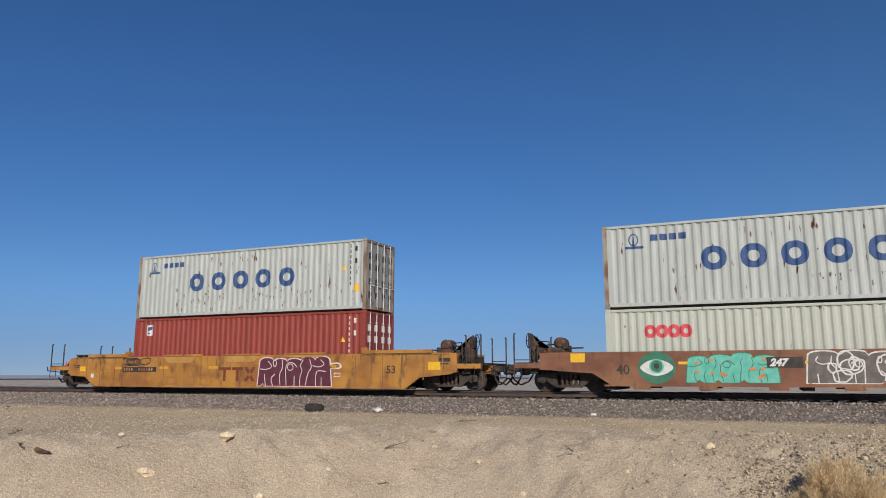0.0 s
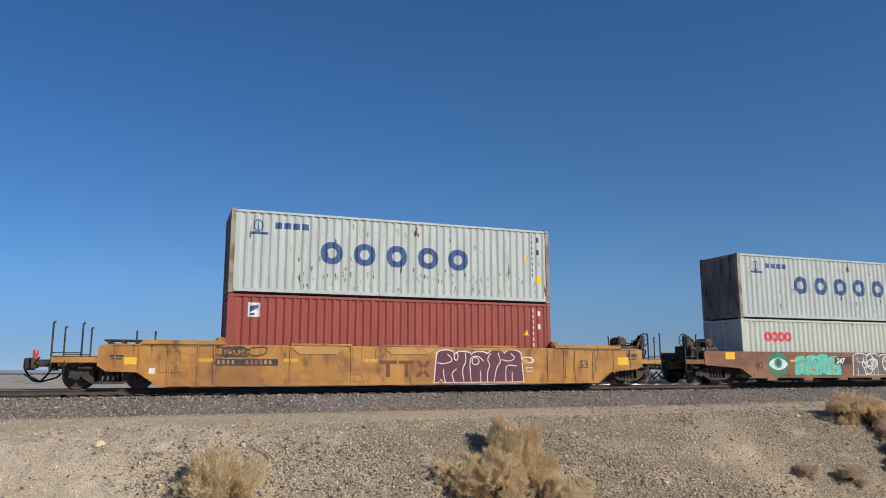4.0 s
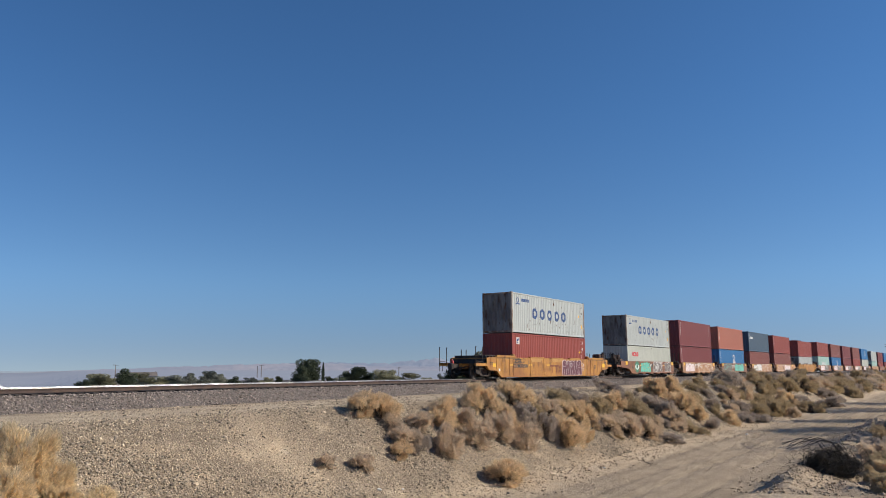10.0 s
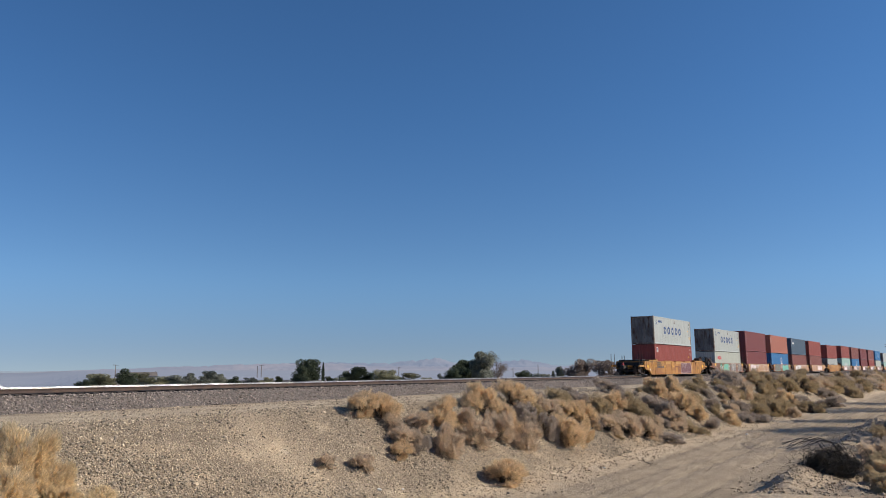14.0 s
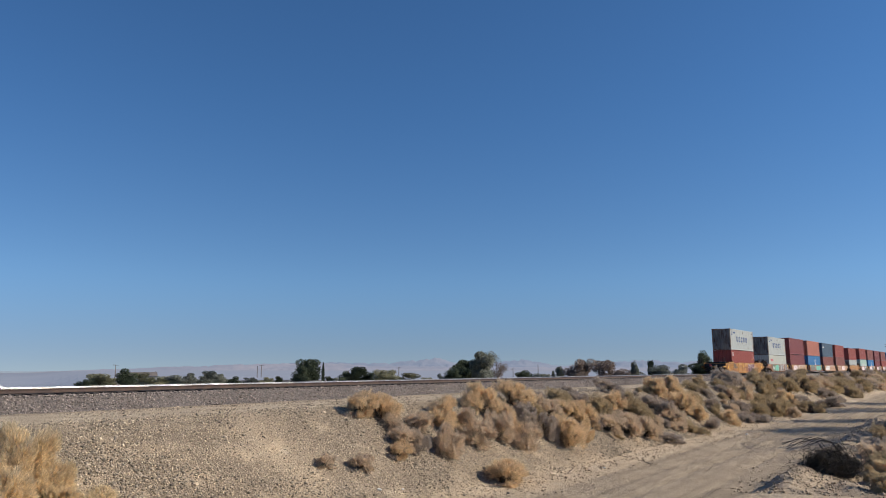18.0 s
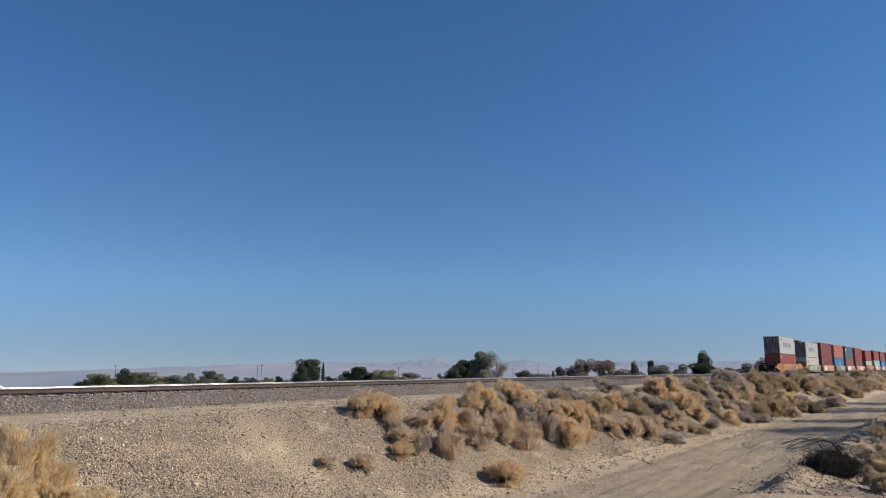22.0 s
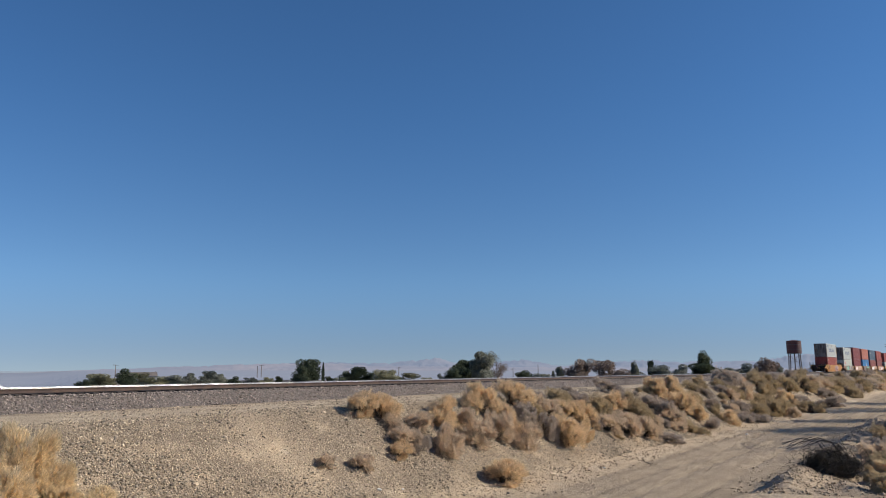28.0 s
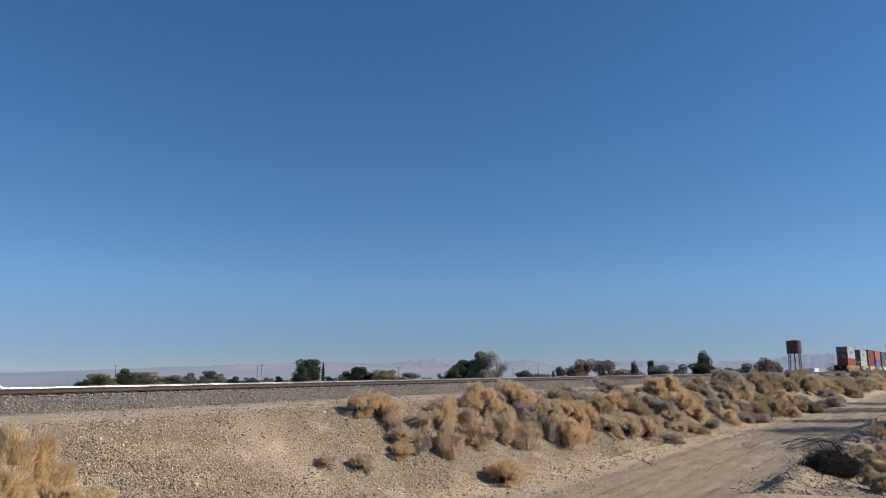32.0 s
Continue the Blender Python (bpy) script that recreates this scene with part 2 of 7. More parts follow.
    "steel": mat("grey_tower_steel", ((0.16, 0.15, 0.15), (0.11, 0.09, 0.085)), 0.7, 0.1, 1, 20, 0.2, 0.005),
    "stucco": mat("pale_house_stucco", ((0.30, 0.28, 0.24), (0.25, 0.235, 0.20)), 0.9, 0, 0.6, 10, 0.2, 0.01),
    "shingle": mat("grey_brown_roofing", ((0.20, 0.165, 0.14), (0.14, 0.12, 0.105)), 0.9, 0, 0.8, 10, 0.2, 0.01),
    "plastic": mat("bleached_white_litter", ((0.70, 0.69, 0.66), (0.62, 0.60, 0.56)), 0.6, 0, 8, 40, 0.1, 0.004),
}


# ---- mesh helpers ----
def part(name, bm, material, parent=None, label="", smooth=False):
    me = bpy.data.meshes.new(name)
    bm.normal_update()
    bm.to_mesh(me)
    bm.free()
    me.materials.append(M[material] if isinstance(material, str) else material)
    if smooth:
        me.polygons.foreach_set("use_smooth", [True] * len(me.polygons))
    ob = new(name, me)
    ob.parent = parent
    return tagged(ob, label)


def raw(name, verts, faces, material, parent=None, label=""):
    me = bpy.data.meshes.new(name)
    me.from_pydata(verts, [], faces)
    me.materials.append(M[material] if isinstance(material, str) else material)
    ob = new(name, me)
    ob.parent = parent
    return tagged(ob, label)


def thing(name, m, label, category, group="", kind=""):
    e = new(name)
    e.empty_display_size = 0.2
    e.matrix_basis = m
    return tagged(e, label, category, group, kind)


def box(bm, x0, x1, y0, y1, z0, z1, bevel=0.0):
    vs = [bm.verts.new((x, y, z)) for x in (x0, x1) for y in (y0, y1) for z in (z0, z1)]
    fs = [bm.faces.new([vs[i] for i in q]) for q in ((0, 1, 3, 2), (4, 6, 7, 5), (0, 4, 5, 1), (2, 3, 7, 6), (0, 2, 6, 4), (1, 5, 7, 3))]
    if bevel:
        es = list({e for f in fs for e in f.edges})
        bmesh.ops.bevel(bm, geom=es, offset=bevel, segments=1, affect="EDGES")
    return bm


def tube(bm, a, b, r0, r1=None, n=8, caps=True):
    a, b = Vector(a), Vector(b)
    r1 = r0 if r1 is None else r1
    q = (b - a).to_track_quat("Z", "Y")
    ring = [[bm.verts.new(p + q @ Vector((r * math.cos(2 * math.pi * i / n), r * math.sin(2 * math.pi * i / n), 0))) for i in range(n)]
            for p, r in ((a, r0), (b, r1))]
    for i in range(n):
        bm.faces.new((ring[0][i], ring[0][(i + 1) % n], ring[1][(i + 1) % n], ring[1][i]))
    if caps:
        bm.faces.new(ring[0][::-1])
        bm.faces.new(ring[1])
    return bm


def bent(bm, pts, r, n=6):
    for a, b in zip(pts, pts[1:]):
        tube(bm, a, b, r, n=n)
    return bm


def ngon_y(bm, outline, y0, y1):
    """A plate: an outline in x and z, from y0 to y1."""
    a = [bm.verts.new((x, y0, z)) for x, z in outline]
    b = [bm.verts.new((x, y1, z)) for x, z in outline]
    f0, f1 = bm.faces.new(a), bm.faces.new(b[::-1])
    k = len(a)
    for i in range(k):
        bm.faces.new((a[i], b[i], b[(i + 1) % k], a[(i + 1) % k]))
    bmesh.ops.triangulate(bm, faces=[f0, f1], quad_method="BEAUTY", ngon_method="EAR_CLIP")
    bmesh.ops.recalc_face_normals(bm, faces=bm.faces)
    return bm


def girder_plate(outline, y0, y1):
    """A plate from y0 to y1 whose outline has one top and one bottom at every x."""
    bm = bmesh.new()
    xs_ = sorted({p[0] for p in outline})
    rows = []
    for i, x in enumerate(xs_):
        zs = []
        probe = x + (1e-4 if i == 0 else -1e-4 if i == len(xs_) - 1 else 0)
        for (ax, az), (bx, bz) in zip(outline, outline[1:] + outline[:1]):
            if min(ax, bx) <= probe <= max(ax, bx) and ax != bx:
                zs.append(az + (bz - az) * (probe - ax) / (bx - ax))
        rows.append([bm.verts.new((x, y, z)) for y, z in ((y0, min(zs)), (y1, min(zs)), (y1, max(zs)), (y0, max(zs)))])
    for a, b in zip(rows, rows[1:]):
        for j in range(4):
            bm.faces.new((a[j], b[j], b[(j + 1) % 4], a[(j + 1) % 4]))
    bm.faces.new(rows[0])
    bm.faces.new(rows[-1][::-1])
    bmesh.ops.recalc_face_normals(bm, faces=bm.faces)
    return bm


def ngon_x(bm, outline, x0, x1):
    """A bar: an outline in y and z, from x0 to x1."""
    a = [bm.verts.new((x0, y, z)) for y, z in outline]
    b = [bm.verts.new((x1, y, z)) for y, z in outline]
    f0, f1 = bm.faces.new(a), bm.faces.new(b[::-1])
    k = len(a)
    for i in range(k):
        bm.faces.new((a[i], b[i], b[(i + 1) % k], a[(i + 1) % k]))
    bmesh.ops.triangulate(bm, faces=[f0, f1], quad_method="BEAUTY", ngon_method="EAR_CLIP")
    bmesh.ops.recalc_face_normals(bm, faces=bm.faces)
    return bm


def disc(cx, cz, rx, rz, n=28, power=2.0, wob=0.0, seed=0, turn=0.0):
    rng = random.Random(seed)
    ph = [rng.uniform(0, 6.28) for _ in range(3)]
    out = []
    for i in range(n):
        a = 2 * math.pi * i / n
        c, s = math.cos(a), math.sin(a)
        k = 1 + wob * (math.sin(2 * a + ph[0]) + 0.6 * math.sin(3 * a + ph[1]) + 0.4 * math.sin(5 * a + ph[2]))
        x = rx * k * math.copysign(abs(c) ** (2 / power), c)
        z = rz * k * math.copysign(abs(s) ** (2 / power), s)
        out.append((cx + x * math.cos(turn) - z * math.sin(turn), cz + x * math.sin(turn) + z * math.cos(turn)))
    return out


def rect(x0, x1, z0, z1, lean=0.0):
    return [(x0, z0), (x1, z0), (x1 + lean, z1), (x0 + lean, z1)]


SEPARATE = ("data_bar", "reflector_strip", "small_marking", "marking_bar")     # marks that stand apart, each a part of its own


def painted(name, polys, side, material, parent, label="", step=0.02, lift=0.003):
    """Paint on a side that faces -Y: outlines (even-odd) laid on the surface y = side(x), in narrow upright strips."""
    if name in SEPARATE and len(polys) > 1:
        for poly in polys:
            painted(name, [poly], side, material, parent, label, step, lift)
        return None
    px = [p[0] for poly in polys for p in poly]
    n = max(2, round((max(px) - min(px)) / step))
    cols = [min(px) + (max(px) - min(px)) * (0.0005 + 0.999 * i / n) for i in range(n + 1)]

    def cuts(x):
        out = []
        for poly in polys:
            for (ax, az), (bx, bz) in zip(poly, poly[1:] + poly[:1]):
                if (ax > x) != (bx > x):
                    out.append(az + (bz - az) * (x - ax) / (bx - ax))
        return sorted(out)

    vs, fs, last = [], [], None
    for x0, x1 in zip(cols, cols[1:]):
        a, b = cuts(x0), cuts(x1)
        if len(a) != len(b):
            a = b = cuts((x0 + x1) / 2)
            last = None
        if last is None:
            last = len(vs)
            vs += [(x0, side(x0) - lift, z) for z in a]
        k = len(vs)
        vs += [(x1, side(x1) - lift, z) for z in b]
        for j in range(0, len(b) - 1, 2):
            fs.append((last + j, k + j, k + j + 1, last + j + 1))
        last = k if len(b) == len(cuts(x1)) else None
    return raw(name, vs, fs, material, parent, label)


def number(name, text, x, z, height, y, material, parent, bold=0.006, slant=0.0):
    """Painted numerals on a flat side that faces -Y, their lower left corner at x, z."""
    cu = bpy.data.curves.new(name, "FONT")
    cu.body, cu.size, cu.extrude, cu.resolution_u, cu.offset, cu.shear = text, height * 1.38, 0.001, 3, bold, slant
    tmp = new("tmp", cu)
    me = bpy.data.meshes.new_from_object(tmp.evaluated_get(bpy.context.evaluated_depsgraph_get()))
    bpy.data.objects.remove(tmp)
    me.materials.clear()
    me.materials.append(M[material])
    me.name = name
    ob = new(name, me)
    ob.parent = parent
    ob.matrix_basis = pose(x, y, z, 90, 0, 0)
    return ob


# ---- ground ----
def smooth01(a, b, v):
    t = min(max((v - a) / (b - a), 0.0), 1.0)
    return t * t * (3 - 2 * t)


def crest(x):
    """The edge of the embankment; it swings towards the road where a ramp comes up."""
    return 18.9 - 7.4 * smooth01(-6, -17, x) - 6.0 * smooth01(-17, -32, x)


def sunk(x, u):
    """How much lower the valley lies to the north of the trees."""
    az = math.degrees(math.atan2(x, u))
    return 13.0 * smooth01(30.0, 25.5, az) * smooth01(8, 14, az) * smooth01(150, 300, math.hypot(x, u))


def ground_z(u, x, rough=True):
    """The height of the ground: u is the distance across the line (26.375 at its middle), x along it."""
    c = crest(x)
    toe = c - 5.2
    w = 0.25 * noise.noise(Vector((x * 0.22, 3.1, 0))) * smooth01(-60, -20, x)
    bank = -3.63 + 2.85 * smooth01(0, 1, (u + w - toe) / 5.2 * 0.92 + 0.04) if u < c + 0.4 else -0.78
    lip = 2.3 + 0.8 * noise.noise(Vector((x * 0.16, 7.7, 0)))
    near = -3.63 + 2.63 * smooth01(5.7 + 0.4 * w, lip, u) * (1 - smooth01(10, 22, x))
    berm = 5.0 + 0.5 * noise.noise(Vector((x * 0.2, 2.2, 0)))
    near += smooth01(12, 22, x) * (0.30 * smooth01(6.0, 4.6, u) + 0.38 * math.exp(-((u - berm) / 0.9) ** 2) * (0.75 + 0.8 * noise.noise(Vector((x * 0.45, u * 0.3, 8)))) + 0.26 * smooth01(6.0, 5.0, u) * noise.noise(Vector((x * 1.1, u * 1.1, 4))))
    z = max(bank, near)
    if u > c:
        z = -0.78 + 0.03 * smooth01(c, 23.7, u)
    if u > 33:
        z = -0.78 - 4.2 * smooth01(33, 105, u) - sunk(x, u)
    if rough and -30 < u < 33:
        v = Vector((x, u, 0))
        k = 0.35 if u > c else 1.0
        z += k * (0.05 * noise.noise(v * 0.55) + 0.03 * noise.noise(v * 1.7) + 0.014 * noise.noise(v * 4.1))
        if u < c + 0.6 and x < 6 and u > c - 6:
            k = (1 - smooth01(0, 6, x)) * (1 - smooth01(c, c + 0.6, u))
            z += k * (0.07 * (0.3 - abs(noise.noise(v * 0.8 + Vector((3, 0, 2))))) + 0.08 * noise.noise(v * 1.9) + 0.07 * (0.25 - abs(noise.noise(v * 3.4))) + 0.05 * smooth01(0.02, 0.16, noise.noise(v * 0.9)) + 0.04 * smooth01(0.08, 0.2, noise.noise(v * 2.3 + Vector((4, 4, 0)))))
        if 5.8 < u < 13.6:
            for r in (7.6, 9.3, 10.6, 12.2):
                z -= 0.05 * math.exp(-((u - r - 0.25 * noise.noise(Vector((x * 0.07, r, 0)))) / 0.2) ** 2)
    elif rough and u > 60:
        z += 0.25 * noise.noise(Vector((x * 0.02, u * 0.02, 5)))
    return z


def bare_streak(x, u):
    """Where loose soil has run down the bank and little stone lies."""
    return 1 - 0.45 * math.exp(-((x - 15.7 - 0.9 * noise.noise(Vector((u * 0.5, 2.0, 5.0)))) / 1.0) ** 2)


def place(x, u):
    """A point on the ground at x along the line and u across it."""
    return Vector((x, u - shift(x), ground_z(u, x)))


def steps(*runs):
    out = []
    for a, b, n in runs:
        out += [a + (b - a) * i / n for i in range(n)]
    return out + [runs[-1][1]]


def far_steps(a, b, n):
    return [a * (b / a) ** (i / n) for i in range(n + 1)]


xs = sorted([-v for v in far_steps(44, 3800, 26)] + steps((-43.6, -26, 60), (-25.6, 4, 280), (4.2, 14, 46), (14.2, 64, 140), (64.5, 150, 110)) + far_steps(152, 4300, 40))
us = sorted([-v for v in far_steps(12, 3500, 18)] + steps((-11, 2, 16), (2.3, 13, 60), (13.2, 19.6, 66), (19.9, 33, 26), (34, 110, 24)) + far_steps(115, 4300, 34))
verts, gravel, worn, shelf, clay, berm_soil = [], [], [], [], [], []
for x in xs:
    s = shift(x) if x < 400 else shift(400) + 0.03 * (x - 400)
    for u in us:
        verts.append((x, u - s, ground_z(u, x)))
        c = crest(x)
        # spilled stone covers the bank from the bare slope onwards
        g = smooth01(-3.0, 7.0, x + 1.2 * noise.noise(Vector((u * 0.5, x * 0.4, 1)))) * smooth01(c - 5.2, c - 4.0, u) * (1 - 0.85 * smooth01(c - 0.4, c + 1.0, u))
        g = max(g, 0.35 * smooth01(c - 6, c - 4, u) * (1 - smooth01(c - 0.5, c + 0.4, u)), smooth01(22.6, 23.8, u) * (1 - smooth01(30, 32, u)))
        gravel.append(g * (1 - smooth01(33, 60, u)) * (bare_streak(x, u) if u < 22 else 1))
        berm_soil.append(smooth01(10, 16, x) * (1 - smooth01(5.0, 6.2, u + 0.5 * noise.noise(Vector((x * 0.7, u, 3))))))
        clay.append(1 - smooth01(-1, 9, x + 2 * noise.noise(Vector((x * 0.2, u * 0.4, 6)))))
        worn.append(max(smooth01(5.6, 6.4, u), 0.0) * (1 - smooth01(c - 7.6, c - 5.8, u)))
        shelf.append(smooth01(c - 0.2, c + 1.2, u) * (1 - smooth01(23.6, 24.2, u)))
nu = len(us)
faces = [(i * nu + j, (i + 1) * nu + j, (i + 1) * nu + j + 1, i * nu + j + 1) for i in range(len(xs) - 1) for j in range(nu - 1)]


def ground_material():
    m = bpy.data.materials.new("desert_soil")
    m.use_nodes = True
    n, ln = m.node_tree.nodes, m.node_tree.links
    b = n["Principled BSDF"]
    b.inputs["Roughness"].default_value = 0.95
    b.inputs["Specular IOR Level"].default_value = 0.2
    tc = n.new("ShaderNodeTexCoord")

    def tex(scale, detail=6, kind="ShaderNodeTexNoise"):
        t = n.new(kind)
        t.inputs["Scale"].default_value = scale
        if kind == "ShaderNodeTexNoise":
            t.inputs["Detail"].default_value = detail
        ln.new(tc.outputs["Object"], t.inputs["Vector"])
        return t

    def ramp(fac, a, z, lo=0.0, hi=1.0):
        r = n.new("ShaderNodeMapRange")
        r.interpolation_type = "SMOOTHSTEP"
        for k, v in zip(("From Min", "From Max", "To Min", "To Max"), (a, z, lo, hi)):
            r.inputs[k].default_value = v
        ln.new(fac, r.inputs["Value"])
        return r.outputs[0]

    def mix(f, a, c, kind="MIX"):
        x = n.new("ShaderNodeMix")
        x.data_type, x.blend_type = "RGBA", kind
        for sock, v in ((x.inputs[0], f), (x.inputs[6], a), (x.inputs[7], c)):
            if isinstance(v, (int, float)):
                sock.default_value = v
            elif isinstance(v, tuple):
                sock.default_value = (*v, 1)
            else:
                ln.new(v, sock)
        return x.outputs[2]

    def math_node(op, a, c):
        x = n.new("ShaderNodeMath")
        x.operation = op
        for sock, v in zip(x.inputs, (a, c)):
            if isinstance(v, (int, float)):
                sock.default_value = v
            else:
                ln.new(v, sock)
        return x.outputs[0]

    def attr(name):
        a = n.new("ShaderNodeAttribute")
        a.attribute_name = name
        return a.outputs["Fac"]

    soil = mix(ramp(tex(0.35).outputs["Fac"], 0.35, 0.65), (0.60, 0.46, 0.305), (0.52, 0.39, 0.255))
    soil = mix(ramp(tex(2.6).outputs["Fac"], 0.45, 0.75, 0, 0.6), soil, (0.57, 0.465, 0.335))
    loam = mix(ramp(tex(0.9).outputs["Fac"], 0.38, 0.62), (0.61, 0.495, 0.365), (0.55, 0.435, 0.315))
    soil = mix(attr("clay"), soil, loam)
    dust = mix(ramp(tex(0.8).outputs["Fac"], 0.35, 0.65), (0.46, 0.355, 0.24), (0.40, 0.305, 0.205))
    col = mix(attr("worn"), soil, dust)
    pale = mix(ramp(tex(0.5).outputs["Fac"], 0.35, 0.65), (0.58, 0.465, 0.32), (0.51, 0.395, 0.265))
    col = mix(attr("shelf"), col, pale)
    col = mix(attr("berm"), col, mix(ramp(tex(1.6).outputs["Fac"], 0.38, 0.62), (0.45, 0.345, 0.235), (0.35, 0.27, 0.185)))
    lane = n.new("ShaderNodeMapping")
    lane.inputs["Scale"].default_value = (0.04, 2.6, 1)
    ln.new(tc.outputs["Object"], lane.inputs["Vector"])
    streak = tex(1.0, 6)
    ln.new(lane.outputs[0], streak.inputs["Vector"])
    col = mix(math_node("MULTIPLY", attr("worn"), ramp(streak.outputs["Fac"], 0.48, 0.64, 0, 0.6)), col, (0.30, 0.23, 0.155))
    cell = tex(19, kind="ShaderNodeTexVoronoi")
    tone = mix(ramp(cell.outputs["Color"], 0.0, 1.0), (0.24, 0.19, 0.13), (0.62, 0.49, 0.33))
    tone = mix(ramp(cell.outputs["Distance"], 0.25, 0.6), tone, (0.25, 0.19, 0.135))
    patch = math_node("MULTIPLY", attr("gravel"), ramp(tex(1.1).outputs["Fac"], 0.15, 0.55))
    col = mix(patch, col, tone)
    grain = tex(38, 8).outputs["Fac"]
    g = n.new("ShaderNodeCombineColor")
    gv = ramp(grain, 0.25, 0.75, 0.62, 1.32)
    for i in range(3):
        ln.new(gv, g.inputs[i])
    col = mix(1.0, col, g.outputs[0], "MULTIPLY")
    pebble = tex(7, kind="ShaderNodeTexVoronoi")
    col = mix(ramp(pebble.outputs["Distance"], 0.10, 0.06, 0, 0.55), col, (0.24, 0.19, 0.145))
    col = mix(attr("plain"), col, (0.42, 0.36, 0.29))
    # low scrub on the plain
    scrub = math_node("MULTIPLY", attr("plain"), ramp(tex(0.12, 8).outputs["Fac"], 0.54, 0.64))
    col = mix(scrub, col, (0.22, 0.175, 0.135))
    ln.new(col, b.inputs["Base Color"])
    bp = n.new("ShaderNodeBump")
    bp.inputs["Strength"].default_value, bp.inputs["Distance"].default_value = 1.0, 0.045
    h = math_node("ADD", math_node("ADD", grain, math_node("MULTIPLY", tex(7, 5).outputs["Fac"], 1.6)), math_node("MULTIPLY", patch, math_node("SUBTRACT", 0.6, cell.outputs["Distance"])))
    ln.new(h, bp.inputs["Height"])
    ln.new(bp.outputs[0], b.inputs["Normal"])
    return m


ground = raw("ground", verts, faces, ground_material())
ground.data.polygons.foreach_set("use_smooth", [True] * len(ground.data.polygons))
plain = [smooth01(34, 90, us[i % nu]) for i in range(len(verts))]
for key, values in (("gravel", gravel), ("worn", worn), ("shelf", shelf), ("clay", clay), ("berm", berm_soil), ("plain", plain)):
    ground.data.attributes.new(key, "FLOAT", "POINT").data.foreach_set("value", values)
tagged(ground, "sandy desert ground with a gravelly railway embankment and dirt road", "ground", kind="structure")

# ---- the railway: ballast, sleepers, rails ----
line_x = sorted(set([-v for v in far_steps(61, 1500, 14)] + steps((-60, 160, 220)) + [160 + v for v in far_steps(2, 900, 24)]))
bed = [(-2.75, -0.86), (-1.66, -0.285), (-1.25, -0.245), (0, -0.24), (1.25, -0.245), (1.66, -0.285), (2.75, -0.86)]
bv, bf = [], []
for x in line_x:
    h = radians(heading(x))
    for k, (o, z) in enumerate(bed):
        o2 = o + (0.07 * noise.noise(Vector((x * 0.9, k, 0))) if 0 < k < 6 else 0.12 * noise.noise(Vector((x * 0.5, k, 9))))
        bv.append((x - o2 * math.sin(h), TRACK_Y - shift(x) + o2 * math.cos(h), z + (0.02 * noise.noise(Vector((x * 1.3, k, 4))) if 0 < k < 6 else 0)))
nb = len(bed)
bf = [(i * nb + j, (i + 1) * nb + j, (i + 1) * nb + j + 1, i * nb + j + 1) for i in range(len(line_x) - 1) for j in range(nb - 1)]
tagged(raw("ballast_bed", bv, bf, "ballast"), "grey crushed-stone ballast bed under the railway track", "ballast", kind="structure")

railway_track = thing("railway_track", pose(0, 0, 0), "single railway track with shiny steel rails on timber sleepers", "railway track", kind="structure")
prof = [(-0.075, -0.172), (0.075, -0.172), (0.072, -0.158), (0.014, -0.142), (0.010, -0.050), (0.036, -0.036), (0.037, -0.014), (0.031, -0.005), (0.018, -0.001),
        (-0.018, -0.001), (-0.031, -0.005), (-0.037, -0.014), (-0.036, -0.036), (-0.010, -0.050), (-0.014, -0.142), (-0.072, -0.158)]
for off in (-0.7535, 0.7535):
    rv, rf, ri = [], [], []
    for x in line_x:
        h = radians(heading(x))
        for o, z in prof:
            rv.append((x - (off + o) * math.sin(h), TRACK_Y - shift(x) + (off + o) * math.cos(h), z))
    k = len(prof)
    for i in range(len(line_x) - 1):
        for j in range(k):
            rf.append((i * k + j, i * k + (j + 1) % k, (i + 1) * k + (j + 1) % k, (i + 1) * k + j))
            ri.append(1 if j in (6, 7, 8, 9, 10) else 0)
    rail = raw("rail", rv, rf, "railside", railway_track, "steel rail with a polished head and rusty web")
    rail.data.materials.append(M["tread"])
    rail.data.polygons.foreach_set("material_index", ri)
    rail.data.polygons.foreach_set("use_smooth", [True] * len(rf))

